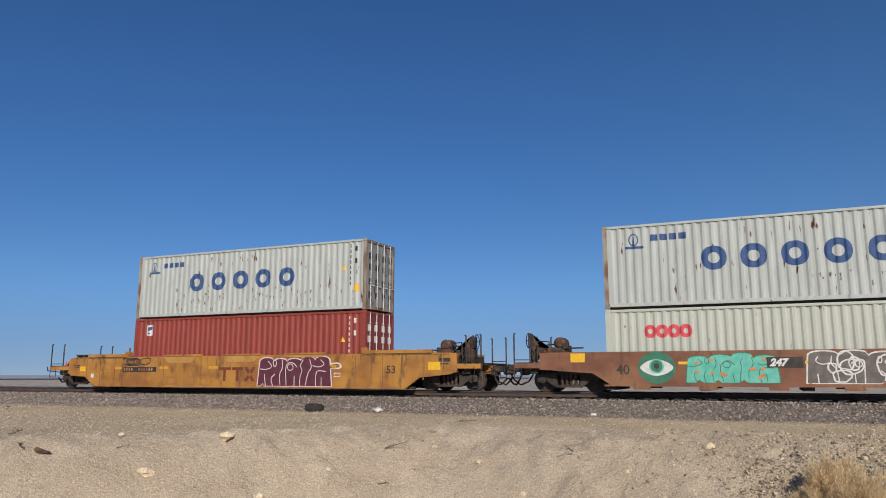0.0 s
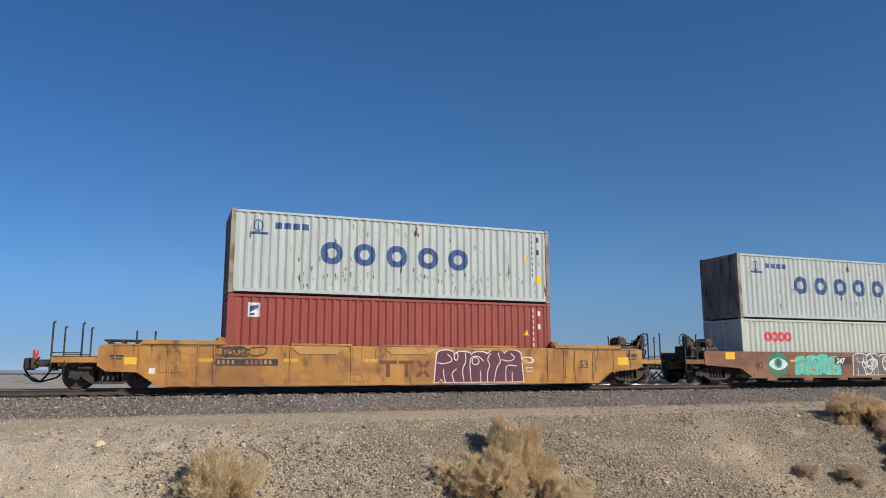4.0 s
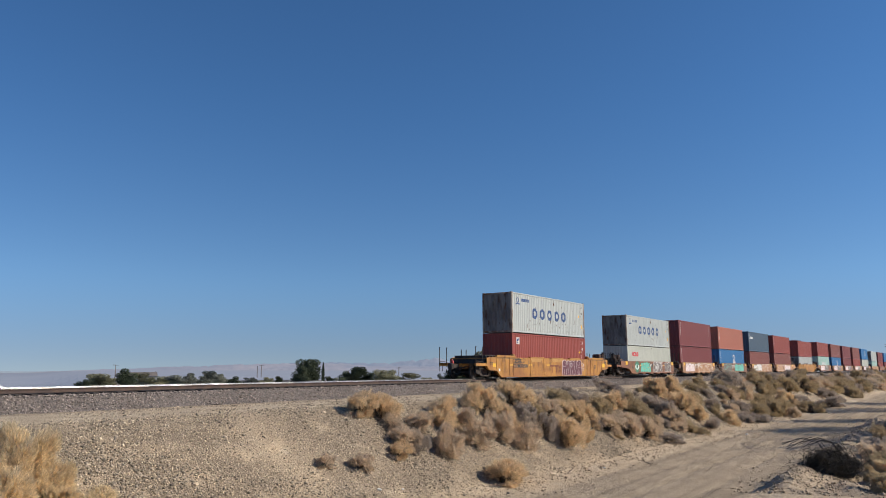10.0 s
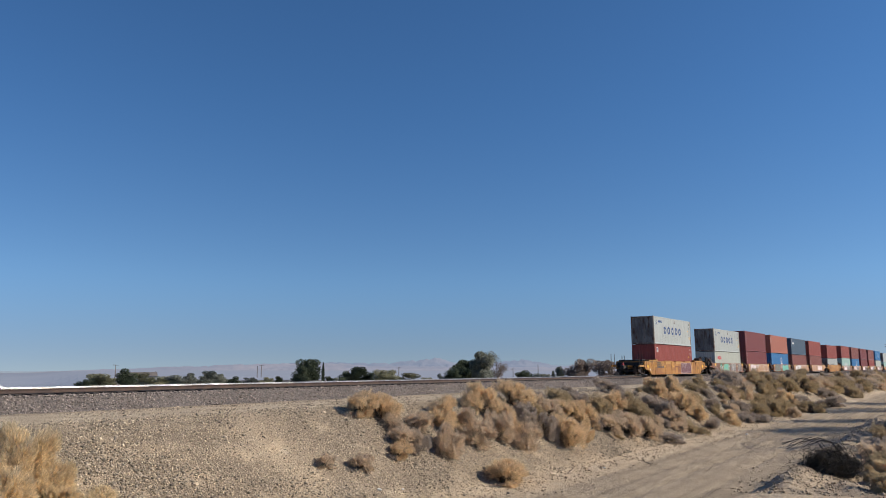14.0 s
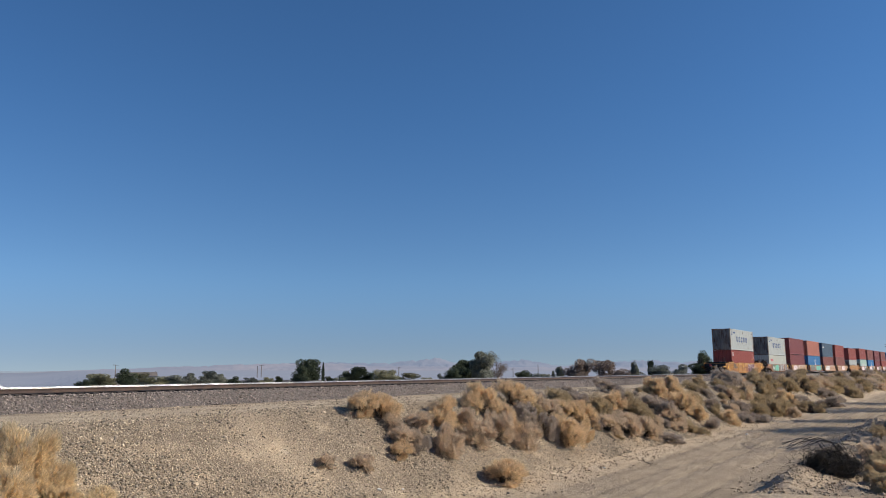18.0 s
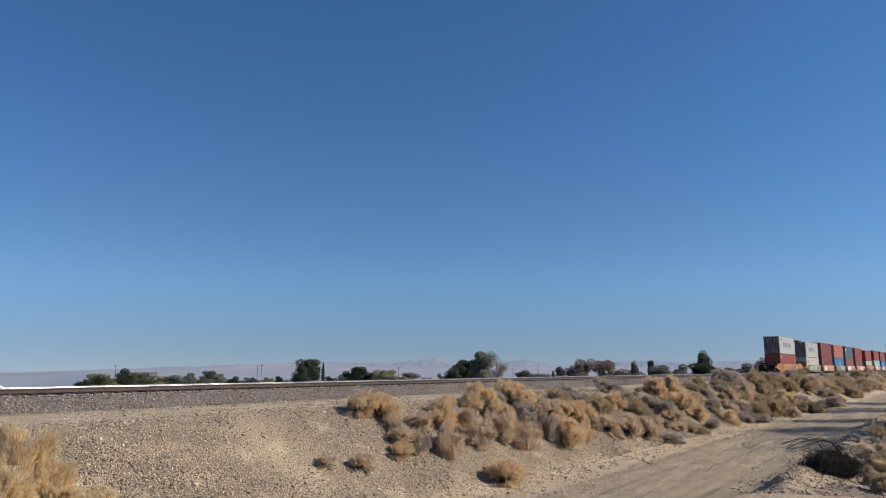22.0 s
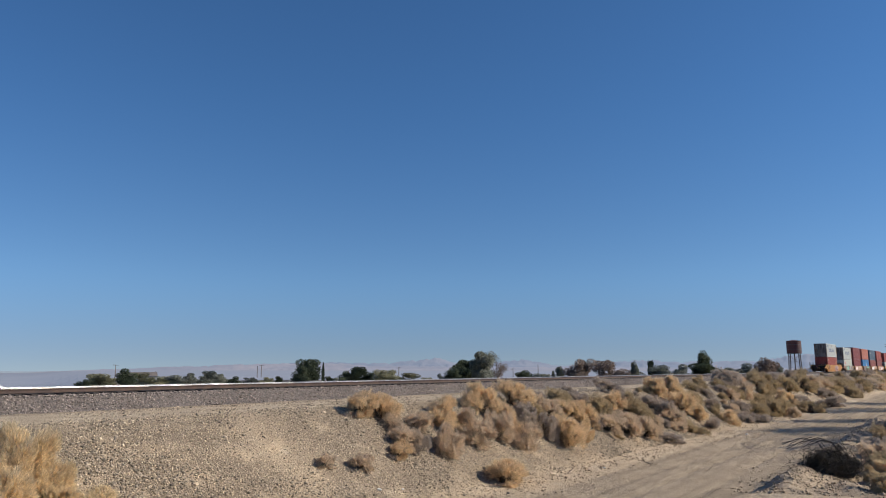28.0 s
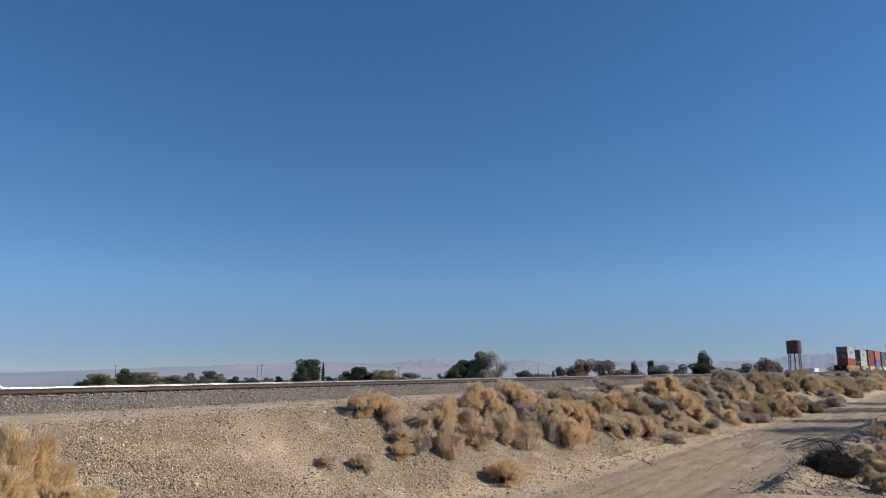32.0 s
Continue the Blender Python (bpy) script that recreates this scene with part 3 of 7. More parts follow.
# ---- stones ----
def stones(name, spots, size, material, label, parent=None):
    """Loose angular stones, each a small squashed and turned eight-sided lump."""
    rng = np.random.default_rng(5)
    k = len(spots)
    base = np.array([(1, 0, 0), (-1, 0, 0), (0, 1, 0), (0, -1, 0), (0, 0, 1), (0, 0, -1)], float)
    tri = np.array([(0, 2, 4), (2, 1, 4), (1, 3, 4), (3, 0, 4), (2, 0, 5), (1, 2, 5), (3, 1, 5), (0, 3, 5)])
    p = base[None] * rng.uniform(0.6, 1.3, (k, 6, 1)) + rng.uniform(-0.28, 0.28, (k, 6, 3))
    p *= (rng.gamma(4.0, 0.25, (k, 1, 1)).clip(0.4, 2.4) * size) * rng.uniform(0.7, 1.2, (k, 1, 3)) * np.array((1, 1, 0.75))
    a, b = rng.uniform(0, 6.28, k), rng.uniform(-0.6, 0.6, k)
    ca, sa, cb, sb = np.cos(a)[:, None], np.sin(a)[:, None], np.cos(b)[:, None], np.sin(b)[:, None]
    x, y, z = p[..., 0], p[..., 1], p[..., 2]
    y, z = y * cb - z * sb, y * sb + z * cb
    x, y = x * ca - y * sa, x * sa + y * ca
    v = (np.stack((x, y, z), -1) + np.array(spots)[:, None]).reshape(-1, 3)
    f = (tri[None] + 6 * np.arange(k)[:, None, None]).reshape(-1, 3)
    me = bpy.data.meshes.new(name)
    me.vertices.add(len(v))
    me.vertices.foreach_set("co", v.ravel())
    me.loops.add(f.size)
    me.loops.foreach_set("vertex_index", f.ravel())
    me.polygons.add(len(f))
    me.polygons.foreach_set("loop_start", np.arange(0, f.size, 3))
    me.update(calc_edges=True)
    me.materials.append(M[material])
    ob = new(name, me)
    ob.parent = parent
    return tagged(ob, label, "stones", kind="stuff")


rng = random.Random(11)
spots = []
while len(spots) < 86000:
    x = -46 + 175 * rng.random() ** 1.25
    o = -rng.uniform(0.95, 2.85)
    if o > -1.66:
        z = -0.26
    else:
        z = -0.285 - (-1.66 - o) / 1.09 * 0.575
    if z < -0.82:
        continue
    spots.append((x, TRACK_Y - shift(x) + o, z + rng.uniform(-0.01, 0.02)))
stones("ballast_stones", spots, 0.031, "stone", "loose grey crushed ballast stones along the track")
dark, pale_ = [], []
for _ in range(15000):
    x = 6 + 44 * rng.random()
    u = rng.uniform(crest(x) - 0.6, 23.4)
    if rng.random() < smooth01(6, 14, x) * smooth01(-0.35, 0.3, noise.noise(Vector((x * 0.5, u * 0.9, 21)))):
        (dark if rng.random() < 0.35 else pale_).append(place(x, u) + Vector((0, 0, 0.006)))
while len(dark) + len(pale_) < 105000:
    x = -8 + 82 * rng.random() ** 1.3
    c = crest(x)
    u = c - 5.1 + rng.random() ** 0.85 * 5.9
    heaped = smooth01(-0.12, 0.28, noise.noise(Vector((x * 0.3, u * 0.38, 3)))) * smooth01(c - 0.3, c - 1.6, u)
    cover = smooth01(-5, 3, x) * (0.34 + 0.75 * heaped) * (1 - 0.6 * smooth01(c - 0.4, c + 0.6, u)) * bare_streak(x, u)
    if rng.random() < cover:
        (dark if rng.random() < 0.18 + 0.5 * heaped else pale_).append(place(x, u) + Vector((0, 0, 0.008)))
stones("spilled_stones", pale_, 0.022, "bankstone", "buff stones spilled down the embankment")
stones("dark_spilled_stones", dark, 0.029, "greystone", "dark grey stones spilled down the embankment")
spots = []
while len(spots) < 52000:
    x = -42 + (110 * rng.random() if rng.random() < 0.45 else 48 * rng.random())
    u = rng.uniform(3.0, 24.0)
    if rng.random() < (0.75 if u > crest(x) + 0.3 else 0.9 if u > crest(x) - 6 else 0.25):
        spots.append(place(x, u) + Vector((0, 0, 0.006)))
stones("scattered_pebbles", spots, 0.0165, "bankstone", "scattered pebbles on bare soil")
spots = []
while len(spots) < 9000:
    x = 14 + 60 * rng.random() ** 1.5
    u = rng.gauss(4.6, 1.3) if rng.random() < 0.75 else rng.gauss(13.3, 0.8)
    if 1.0 < u < 14.2 and noise.noise(Vector((x * 0.6, u * 0.6, 12))) > -0.25:
        spots.append(place(x, u) + Vector((0, 0, 0.01)))
stones("soil_clods", spots, 0.032, "clod", "dry clods of soil along the edges of the dirt road")
spots = []
while len(spots) < 5200:
    x, u = rng.uniform(18, 42), rng.uniform(1.5, 6.0)
    if noise.noise(Vector((x * 0.8, u * 0.8, 2))) > -0.1:
        spots.append(place(x, u) + Vector((0, 0, 0.01)))
stones("bank_rubble", spots, 0.036, "clod", "crumbled earth clods on the near bank of the road")


# ---- the train: containers ----
CL, CW = 12.192, 2.438
PITCH, DEPTH = 0.2786, 0.036


def wave(x):
    """How far the corrugated side lies behind its outer face at x."""
    t = ((x + 21 * PITCH) % PITCH) / PITCH
    if t < 0.26:
        return 0.0
    if t < 0.5:
        return DEPTH * (t - 0.26) / 0.24
    if t < 0.76:
        return DEPTH
    return DEPTH * (1 - (t - 0.76) / 0.24)


def side_face(x):
    return -CW / 2 + 0.022 + (wave(x) if abs(x) < CL / 2 - 0.16 else 0)


def corrugated(length, z0, z1, along, off, flip):
    """A corrugated wall along x or y, its outer face at off, the waves going inwards."""
    bm = bmesh.new()
    n = int(length / PITCH)
    start = -n * PITCH / 2
    pts = [(-length / 2, 0.0)]
    for i in range(n):
        a = start + i * PITCH
        pts += [(a + PITCH * t, d) for t, d in ((0.0, 0.0), (0.26, 0.0), (0.5, DEPTH), (0.76, DEPTH))]
    pts += [(start + n * PITCH, 0.0), (length / 2, 0.0)]
    rows = []
    for s, d in pts:
        o = off + (d if flip else -d)
        o2 = o + (0.03 if flip else -0.03)
        rows.append([bm.verts.new((s, a, z) if along == "x" else (a, s, z)) for a, z in ((o, z0), (o, z1), (o2, z1), (o2, z0))])
    for a, b in zip(rows, rows[1:]):
        for i in range(4):
            bm.faces.new((a[i], b[i], b[(i + 1) % 4], a[(i + 1) % 4]))
    bmesh.ops.recalc_face_normals(bm, faces=bm.faces)
    return bm


SHAPES = {}


def container(colour, height, label, frame_mat=None, marks=None, group="containers on the train"):
    e = thing("shipping_container", pose(0, 0, 0), label, "container", group)
    key = (colour, height, frame_mat)
    fm = frame_mat or colour
    h, l, w = height, CL / 2, CW / 2
    if key in SHAPES:
        for name, me in SHAPES[key]:
            ob = new(name, me)
            ob.parent = e
    else:
        made = []
        for flip, off in ((True, -w + 0.022), (False, w - 0.022)):
            made.append(part("side_panel", corrugated(CL - 0.30, 0.16, h - 0.10, "x", off, flip), colour, e))
        # white containers' ends: grime and rust, with the end's shade painted in too
        made.append(part("end_panel", corrugated(CW - 0.28, 0.16, h - 0.12, "y", -l + 0.03, True), "grimy_shaded_white" if colour == "white" else colour, e))
        made.append(part("roof_panel", box(bmesh.new(), -l + 0.1, l - 0.1, -w + 0.075, w - 0.075, h - 0.07, h - 0.012), colour, e))
        # dark floor colour puts shade into the slot between stacked containers
        made.append(part("floor", box(bmesh.new(), -l + 0.1, l - 0.1, -w + 0.08, w - 0.08, 0.006, 0.17), "iron", e))
        for x in (-1, 1):
            for y in (-1, 1):
                bm = box(bmesh.new(), *sorted((x * l, x * (l - 0.15))), *sorted((y * w, y * (w - 0.14))), 0.118, h - 0.118)
                made.append(part("corner_post", bm, fm, e))
                for z0, z1 in ((0, 0.118), (h - 0.118, h)):
                    bm = box(bmesh.new(), *sorted((x * l * 1.0004, x * (l - 0.178))), *sorted((y * w * 1.001, y * (w - 0.162))), z0, z1, 0.012)
                    made.append(part("corner_casting", bm, "rustframe" if frame_mat else fm, e))
        for y in (-1, 1):
            made.append(part("bottom_rail", box(bmesh.new(), -l + 0.178, l - 0.178, *sorted((y * (w - 0.002), y * (w - 0.07))), 0.055, 0.175), colour, e))
            made.append(part("top_rail", box(bmesh.new(), -l + 0.178, l - 0.178, *sorted((y * (w - 0.002), y * (w - 0.06))), h - 0.105, h - 0.04), colour, e))
        for x in (-1, 1):
            made.append(part("end_rail", box(bmesh.new(), *sorted((x * l, x * (l - 0.10))), -w + 0.162, w - 0.162, 0.04, 0.16), fm, e))
            made.append(part("end_rail", box(bmesh.new(), *sorted((x * l, x * (l - 0.10))), -w + 0.162, w - 0.162, h - 0.13, h - 0.03), fm, e))
        for y in (-1, 1):
            bm = bmesh.new()
            y0, y1 = sorted((y * 0.01, y * (w - 0.145)))
            box(bm, l - 0.075, l - 0.035, y0, y1, 0.165, h - 0.135)
            for k in range(4):
                zc = 0.45 + k * (h - 0.9) / 3
                box(bm, l - 0.035, l - 0.02, y0 + 0.06, y1 - 0.06, zc - 0.2, zc + 0.2)
            # weak grazing light on the door end is painted in as darker colours
            made.append(part("door", bm, {"white": "shaded_door_grey", "red": "maroon"}.get(colour, colour), e))
            for o in (0.28, 0.82):
                bm = tube(bmesh.new(), (l - 0.005, y * o, 0.06), (l - 0.005, y * o, h - 0.05), 0.018)
                for z in (0.5, 1.1, h - 0.5):
                    box(bm, l - 0.03, l + 0.015, y * o - 0.05, y * o + 0.05, z, z + 0.05)
                box(bm, l + 0.005, l + 0.03, y * o - 0.02, y * o + 0.30, 1.0, 1.03)
                made.append(part("locking_bar", bm, "bar_white", e, "pale steel door locking bar"))
        SHAPES[key] = [(o.name.split(".")[0], o.data) for o in made]
    if marks:
        marks(e, h)
    return e


def octagon(cx, cz, rx, rz, hole=0.46):
    return [disc(cx, cz, rx, rz, 28, 2.2), disc(cx, cz, rx * hole, rz * hole, 20, 2.0)]


def end_marks(e, h, c="bar_white"):
    """The small data marks at the door end: a warning triangle, a column of dashes and two plates."""
    s = side_face
    painted("warning_triangle", [[(4.93, h - 1.25), (5.17, h - 1.25), (5.05, h - 1.03)]], s, "bar_yellow", e)
    painted("data_bar", [rect(5.33, 5.38, h - 0.35 - 0.22 * k, h - 0.22 - 0.22 * k) for k in range(8)], s, c, e, "unreadable data mark")
    painted("data_bar", [rect(5.55, 5.66, h - 0.50 - 0.5 * k, h - 0.30 - 0.5 * k) for k in range(2)], s, c, e, "unreadable data mark")
    painted("warning_plate", [rect(5.50, 5.76, h - 2.15, h - 1.85)], s, "bar_yellow", e)
    bm = bmesh.new()
    for y in (-0.85, -0.3, 0.3, 0.85):
        for z in (0.6, 1.15, 1.75, 2.2):
            box(bm, CL / 2 - 0.02, CL / 2 - 0.014, y - 0.14, y + 0.12, z - 0.12, z + 0.14)
    part("door_labels", bm, c, e, "unreadable placards on the doors")


def streaks(e, h, count, seed, x0=-5.6, x1=5.6, z0=0.3, z1=1.15):
    """Rust that has run down from scrapes, one streak to a corrugation."""
    rng = random.Random(seed)
    for k in range(count):
        x = -21 * PITCH + PITCH * (rng.randrange(int((x0 + 5.85) / PITCH), int((x1 + 5.85) / PITCH)) + rng.choice((0.13, 0.13, 0.63, 0.4)))
        z = rng.uniform(z0, z1) if rng.random() < 0.8 else rng.uniform(0.3, h - 0.3)
        a, b = rng.uniform(0.012, 0.032), rng.uniform(0.05, 0.2)
        painted("rust_streak", [[(x - a, z), (x + a, z + 0.02), (x + a * 0.6, z - b * 0.5), (x + 0.004, z - b), (x - 0.004, z - b), (x - a * 0.7, z - b * 0.4)]], side_face, "grime", e, step=0.012)


def marks_big(dx, dz, dark=True, rust=70):
    def f(e, h):
        s = side_face
        for k in range(5):
            painted("marking", octagon(-6.096 + dx + 1.21 * k, dz, 0.40, 0.40), s, "bar_blue", e, "bold blue painted marking shape")
        ox = -6.096 + dx - 2.85
        painted("emblem", [disc(ox + 0.28, h - 0.55, 0.17, 0.22, 20), disc(ox + 0.28, h - 0.55, 0.13, 0.18, 20)], s, "bar_blue", e, "small blue emblem")
        painted("emblem", [[(ox + 0.24, h - 0.72), (ox + 0.32, h - 0.72), (ox + 0.28, h - 0.30)], rect(ox, ox + 0.62, h - 0.86, h - 0.77)], s, "bar_blue", e, "small blue emblem")
        painted("small_marking", [rect(ox + 0.85 + 0.31 * k, ox + 1.09 + 0.31 * k, h - 0.62, h - 0.40) for k in range(4)], s, "bar_blue", e, "small blue marking bar")
        end_marks(e, h, "bar_black" if dark else "bar_white")
        streaks(e, h, rust, int(dx * 100), -3.5 if rust > 40 else 0.5)
    return f


def marks_red_low(e, h):
    end_marks(e, h)
    painted("sticker", [rect(-5.42, -5.02, h - 0.78, h - 0.30)], side_face, "bar_white", e, "white square sticker with a blue emblem")
    painted("sticker_emblem", [[(-5.36, h - 0.62), (-5.08, h - 0.48), (-5.08, h - 0.36), (-5.36, h - 0.42)], [(-5.36, h - 0.72), (-5.20, h - 0.72), (-5.20, h - 0.64), (-5.36, h - 0.66)]], side_face, "bar_blue", e, lift=0.006)


def marks_cream(e, h):
    s = side_face
    for k in range(4):
        painted("marking", octagon(-4.62 + 0.38 * k, h - 0.78, 0.20, 0.22, 0.4), s, "bar_red", e, "bold red painted marking shape")
    painted("data_bar", [rect(5.1, 5.16, h - 0.5 - 0.2 * k, h - 0.38 - 0.2 * k) for k in range(6)], s, "bar_black", e, "unreadable data mark")


def marks_plain(colour="bar_white", emblem=None):
    def f(e, h):
        s = side_face
        painted("data_bar", [rect(-5.55, -5.35, h - 0.42 - 0.25 * k, h - 0.26 - 0.25 * k) for k in range(6)], s, colour, e, "unreadable data mark")
        painted("data_bar", [rect(5.35, 5.5, h - 0.42 - 0.25 * k, h - 0.28 - 0.25 * k) for k in range(5)], s, colour, e, "unreadable data mark")
        if emblem == "badge":
            painted("emblem", [disc(0.9, h - 1.05, 0.55, 0.42, 24), disc(0.9, h - 1.05, 0.38, 0.26, 24), rect(0.3, 1.5, h - 1.85, h - 1.5)], s, colour, e, "white emblem over a bar")
        if emblem == "row":
            painted("marking_bar", [rect(-5.1 + 0.55 * k, -4.7 + 0.55 * k, h - 1.05, h - 0.75) for k in range(3)], s, colour, e, "pale marking bar")
        if emblem == "wide":
            painted("marking_bar", [rect(-2.2 + 1.1 * k, -1.4 + 1.1 * k, h - 1.9, h - 1.1) for k in range(4)], s, colour, e, "large marking bar")
    return f


# ---- the train: wagons ----
WHEELS = []          # (wheelset, its place along the train)
WR = 0.42


def wheelset_mesh():
    bm = bmesh.new()
    for y in (-1, 1):
        yi, yo = y * 0.68, y * 0.81
        tube(bm, (0, yi, 0), (0, y * 0.715, 0), WR + 0.025, n=28)
        tube(bm, (0, y * 0.715, 0), (0, yo, 0), WR, WR - 0.008, n=28)
        tube(bm, (0, yo, 0), (0, yo + y * 0.02, 0), WR * 0.80, WR * 0.74, n=28)
        tube(bm, (0, yo, 0), (0, yo + y * 0.06, 0), 0.16, 0.13, n=14)
        for k in range(6):
            a = k * math.pi / 3
            box(bm, 0.24 * math.cos(a) - 0.025, 0.24 * math.cos(a) + 0.025, *sorted((yo + y * 0.018, yo + y * 0.03)), 0.24 * math.sin(a) - 0.025, 0.24 * math.sin(a) + 0.025)
    tube(bm, (0, -1.0, 0), (0, 1.0, 0), 0.075, n=12)
    return bm


TRUCK = {}


def truck_shapes():
    """The pieces of a bogie: name, mesh, material and where it sits."""
    bm = bmesh.new()
    for s in (-1, 1):
        arm = [(1.13, 0.36), (1.10, 0.57), (0.84, 0.62), (0.40, 0.70), (0.40, 0.20), (0.50, 0.20), (0.74, 0.36), (0.80, 0.47), (0.95, 0.47), (0.97, 0.34)]
        ngon_y(bm, [(s * x, z) for x, z in arm], -0.07, 0.07)
        ngon_y(bm, [(s * x, z) for x, z in ((0.46, 0.30), (0.66, 0.46), (0.62, 0.52), (0.46, 0.50))], -0.075, -0.069)
    box(bm, -0.42, 0.42, -0.07, 0.07, 0.60, 0.71)
    box(bm, -0.46, 0.46, -0.08, 0.08, 0.16, 0.23)
    TRUCK["side_frame"] = bm
    bm = bmesh.new()
    for k in range(5):
        tube(bm, (0, 0, 0.24 + 0.07 * k), (0, 0, 0.275 + 0.07 * k), 0.070, n=10)
    tube(bm, (0, 0, 0.22), (0, 0, 0.6), 0.045, n=8)
    TRUCK["spring"] = bm
    TRUCK["spring_seat"] = box(bmesh.new(), -0.36, 0.36, -0.05, 0.05, 0.18, 0.235)
    bm = tube(bmesh.new(), (0, -0.10, WR), (0, 0.10, WR), 0.12, 0.10, n=12)
    box(bm, -0.13, 0.13, -0.06, 0.06, 0.47, 0.585)
    TRUCK["bearing"] = bm
    bm = tube(bmesh.new(), (0, -0.95, 0.36), (0, 0.95, 0.36), 0.05, n=8)
    for y in (-0.75, 0.75):
        box(bm, -0.05, 0.05, y - 0.09, y + 0.09, 0.22, 0.55)
    TRUCK["brake_beam"] = bm
    TRUCK["bogie"] = box(bmesh.new(), -0.22, 0.22, -1.0, 1.0, 0.42, 0.72, 0.03)
    TRUCK["wheelset"] = wheelset_mesh()


def truck(parent, x, rel):
    """A two-axle bogie under a wagon: bolster, side frames, springs, bearings, brake beams and wheelsets."""
    if not TRUCK:
        truck_shapes()

    def piece(name, material, under, m):
        if isinstance(TRUCK[name], bpy.types.Mesh):
            ob = new(name, TRUCK[name])
        else:
            ob = part(name, TRUCK[name], material, None)
            TRUCK[name] = ob.data
        ob.parent, ob.matrix_basis = under, m
        return ob

    fr = piece("bogie", "iron", parent, pose(x, 0, 0))
    for y in (-0.99, 0.99):
        piece("side_frame", "frame_iron", fr, pose(0, y * 1.05, 0))
        piece("spring_seat", "iron", fr, pose(0, y * 1.03, 0))
        for dx in (-0.24, -0.08, 0.08, 0.24):
            piece("spring", "spring", fr, pose(dx, y * 1.03, 0))
        for dx in (-0.9, 0.9):
            piece("bearing", "iron", fr, pose(dx, y * 1.06, 0))
    for dx in (-0.44, 0.44):
        piece("brake_beam", "iron", fr, pose(dx, 0, 0))
    for dx in (-0.9, 0.9):
        WHEELS.append((piece("wheelset", "wheel", fr, pose(dx, 0, WR)), dx))
    return fr


SIDE = 1.47


def side_out(x):
    return -SIDE


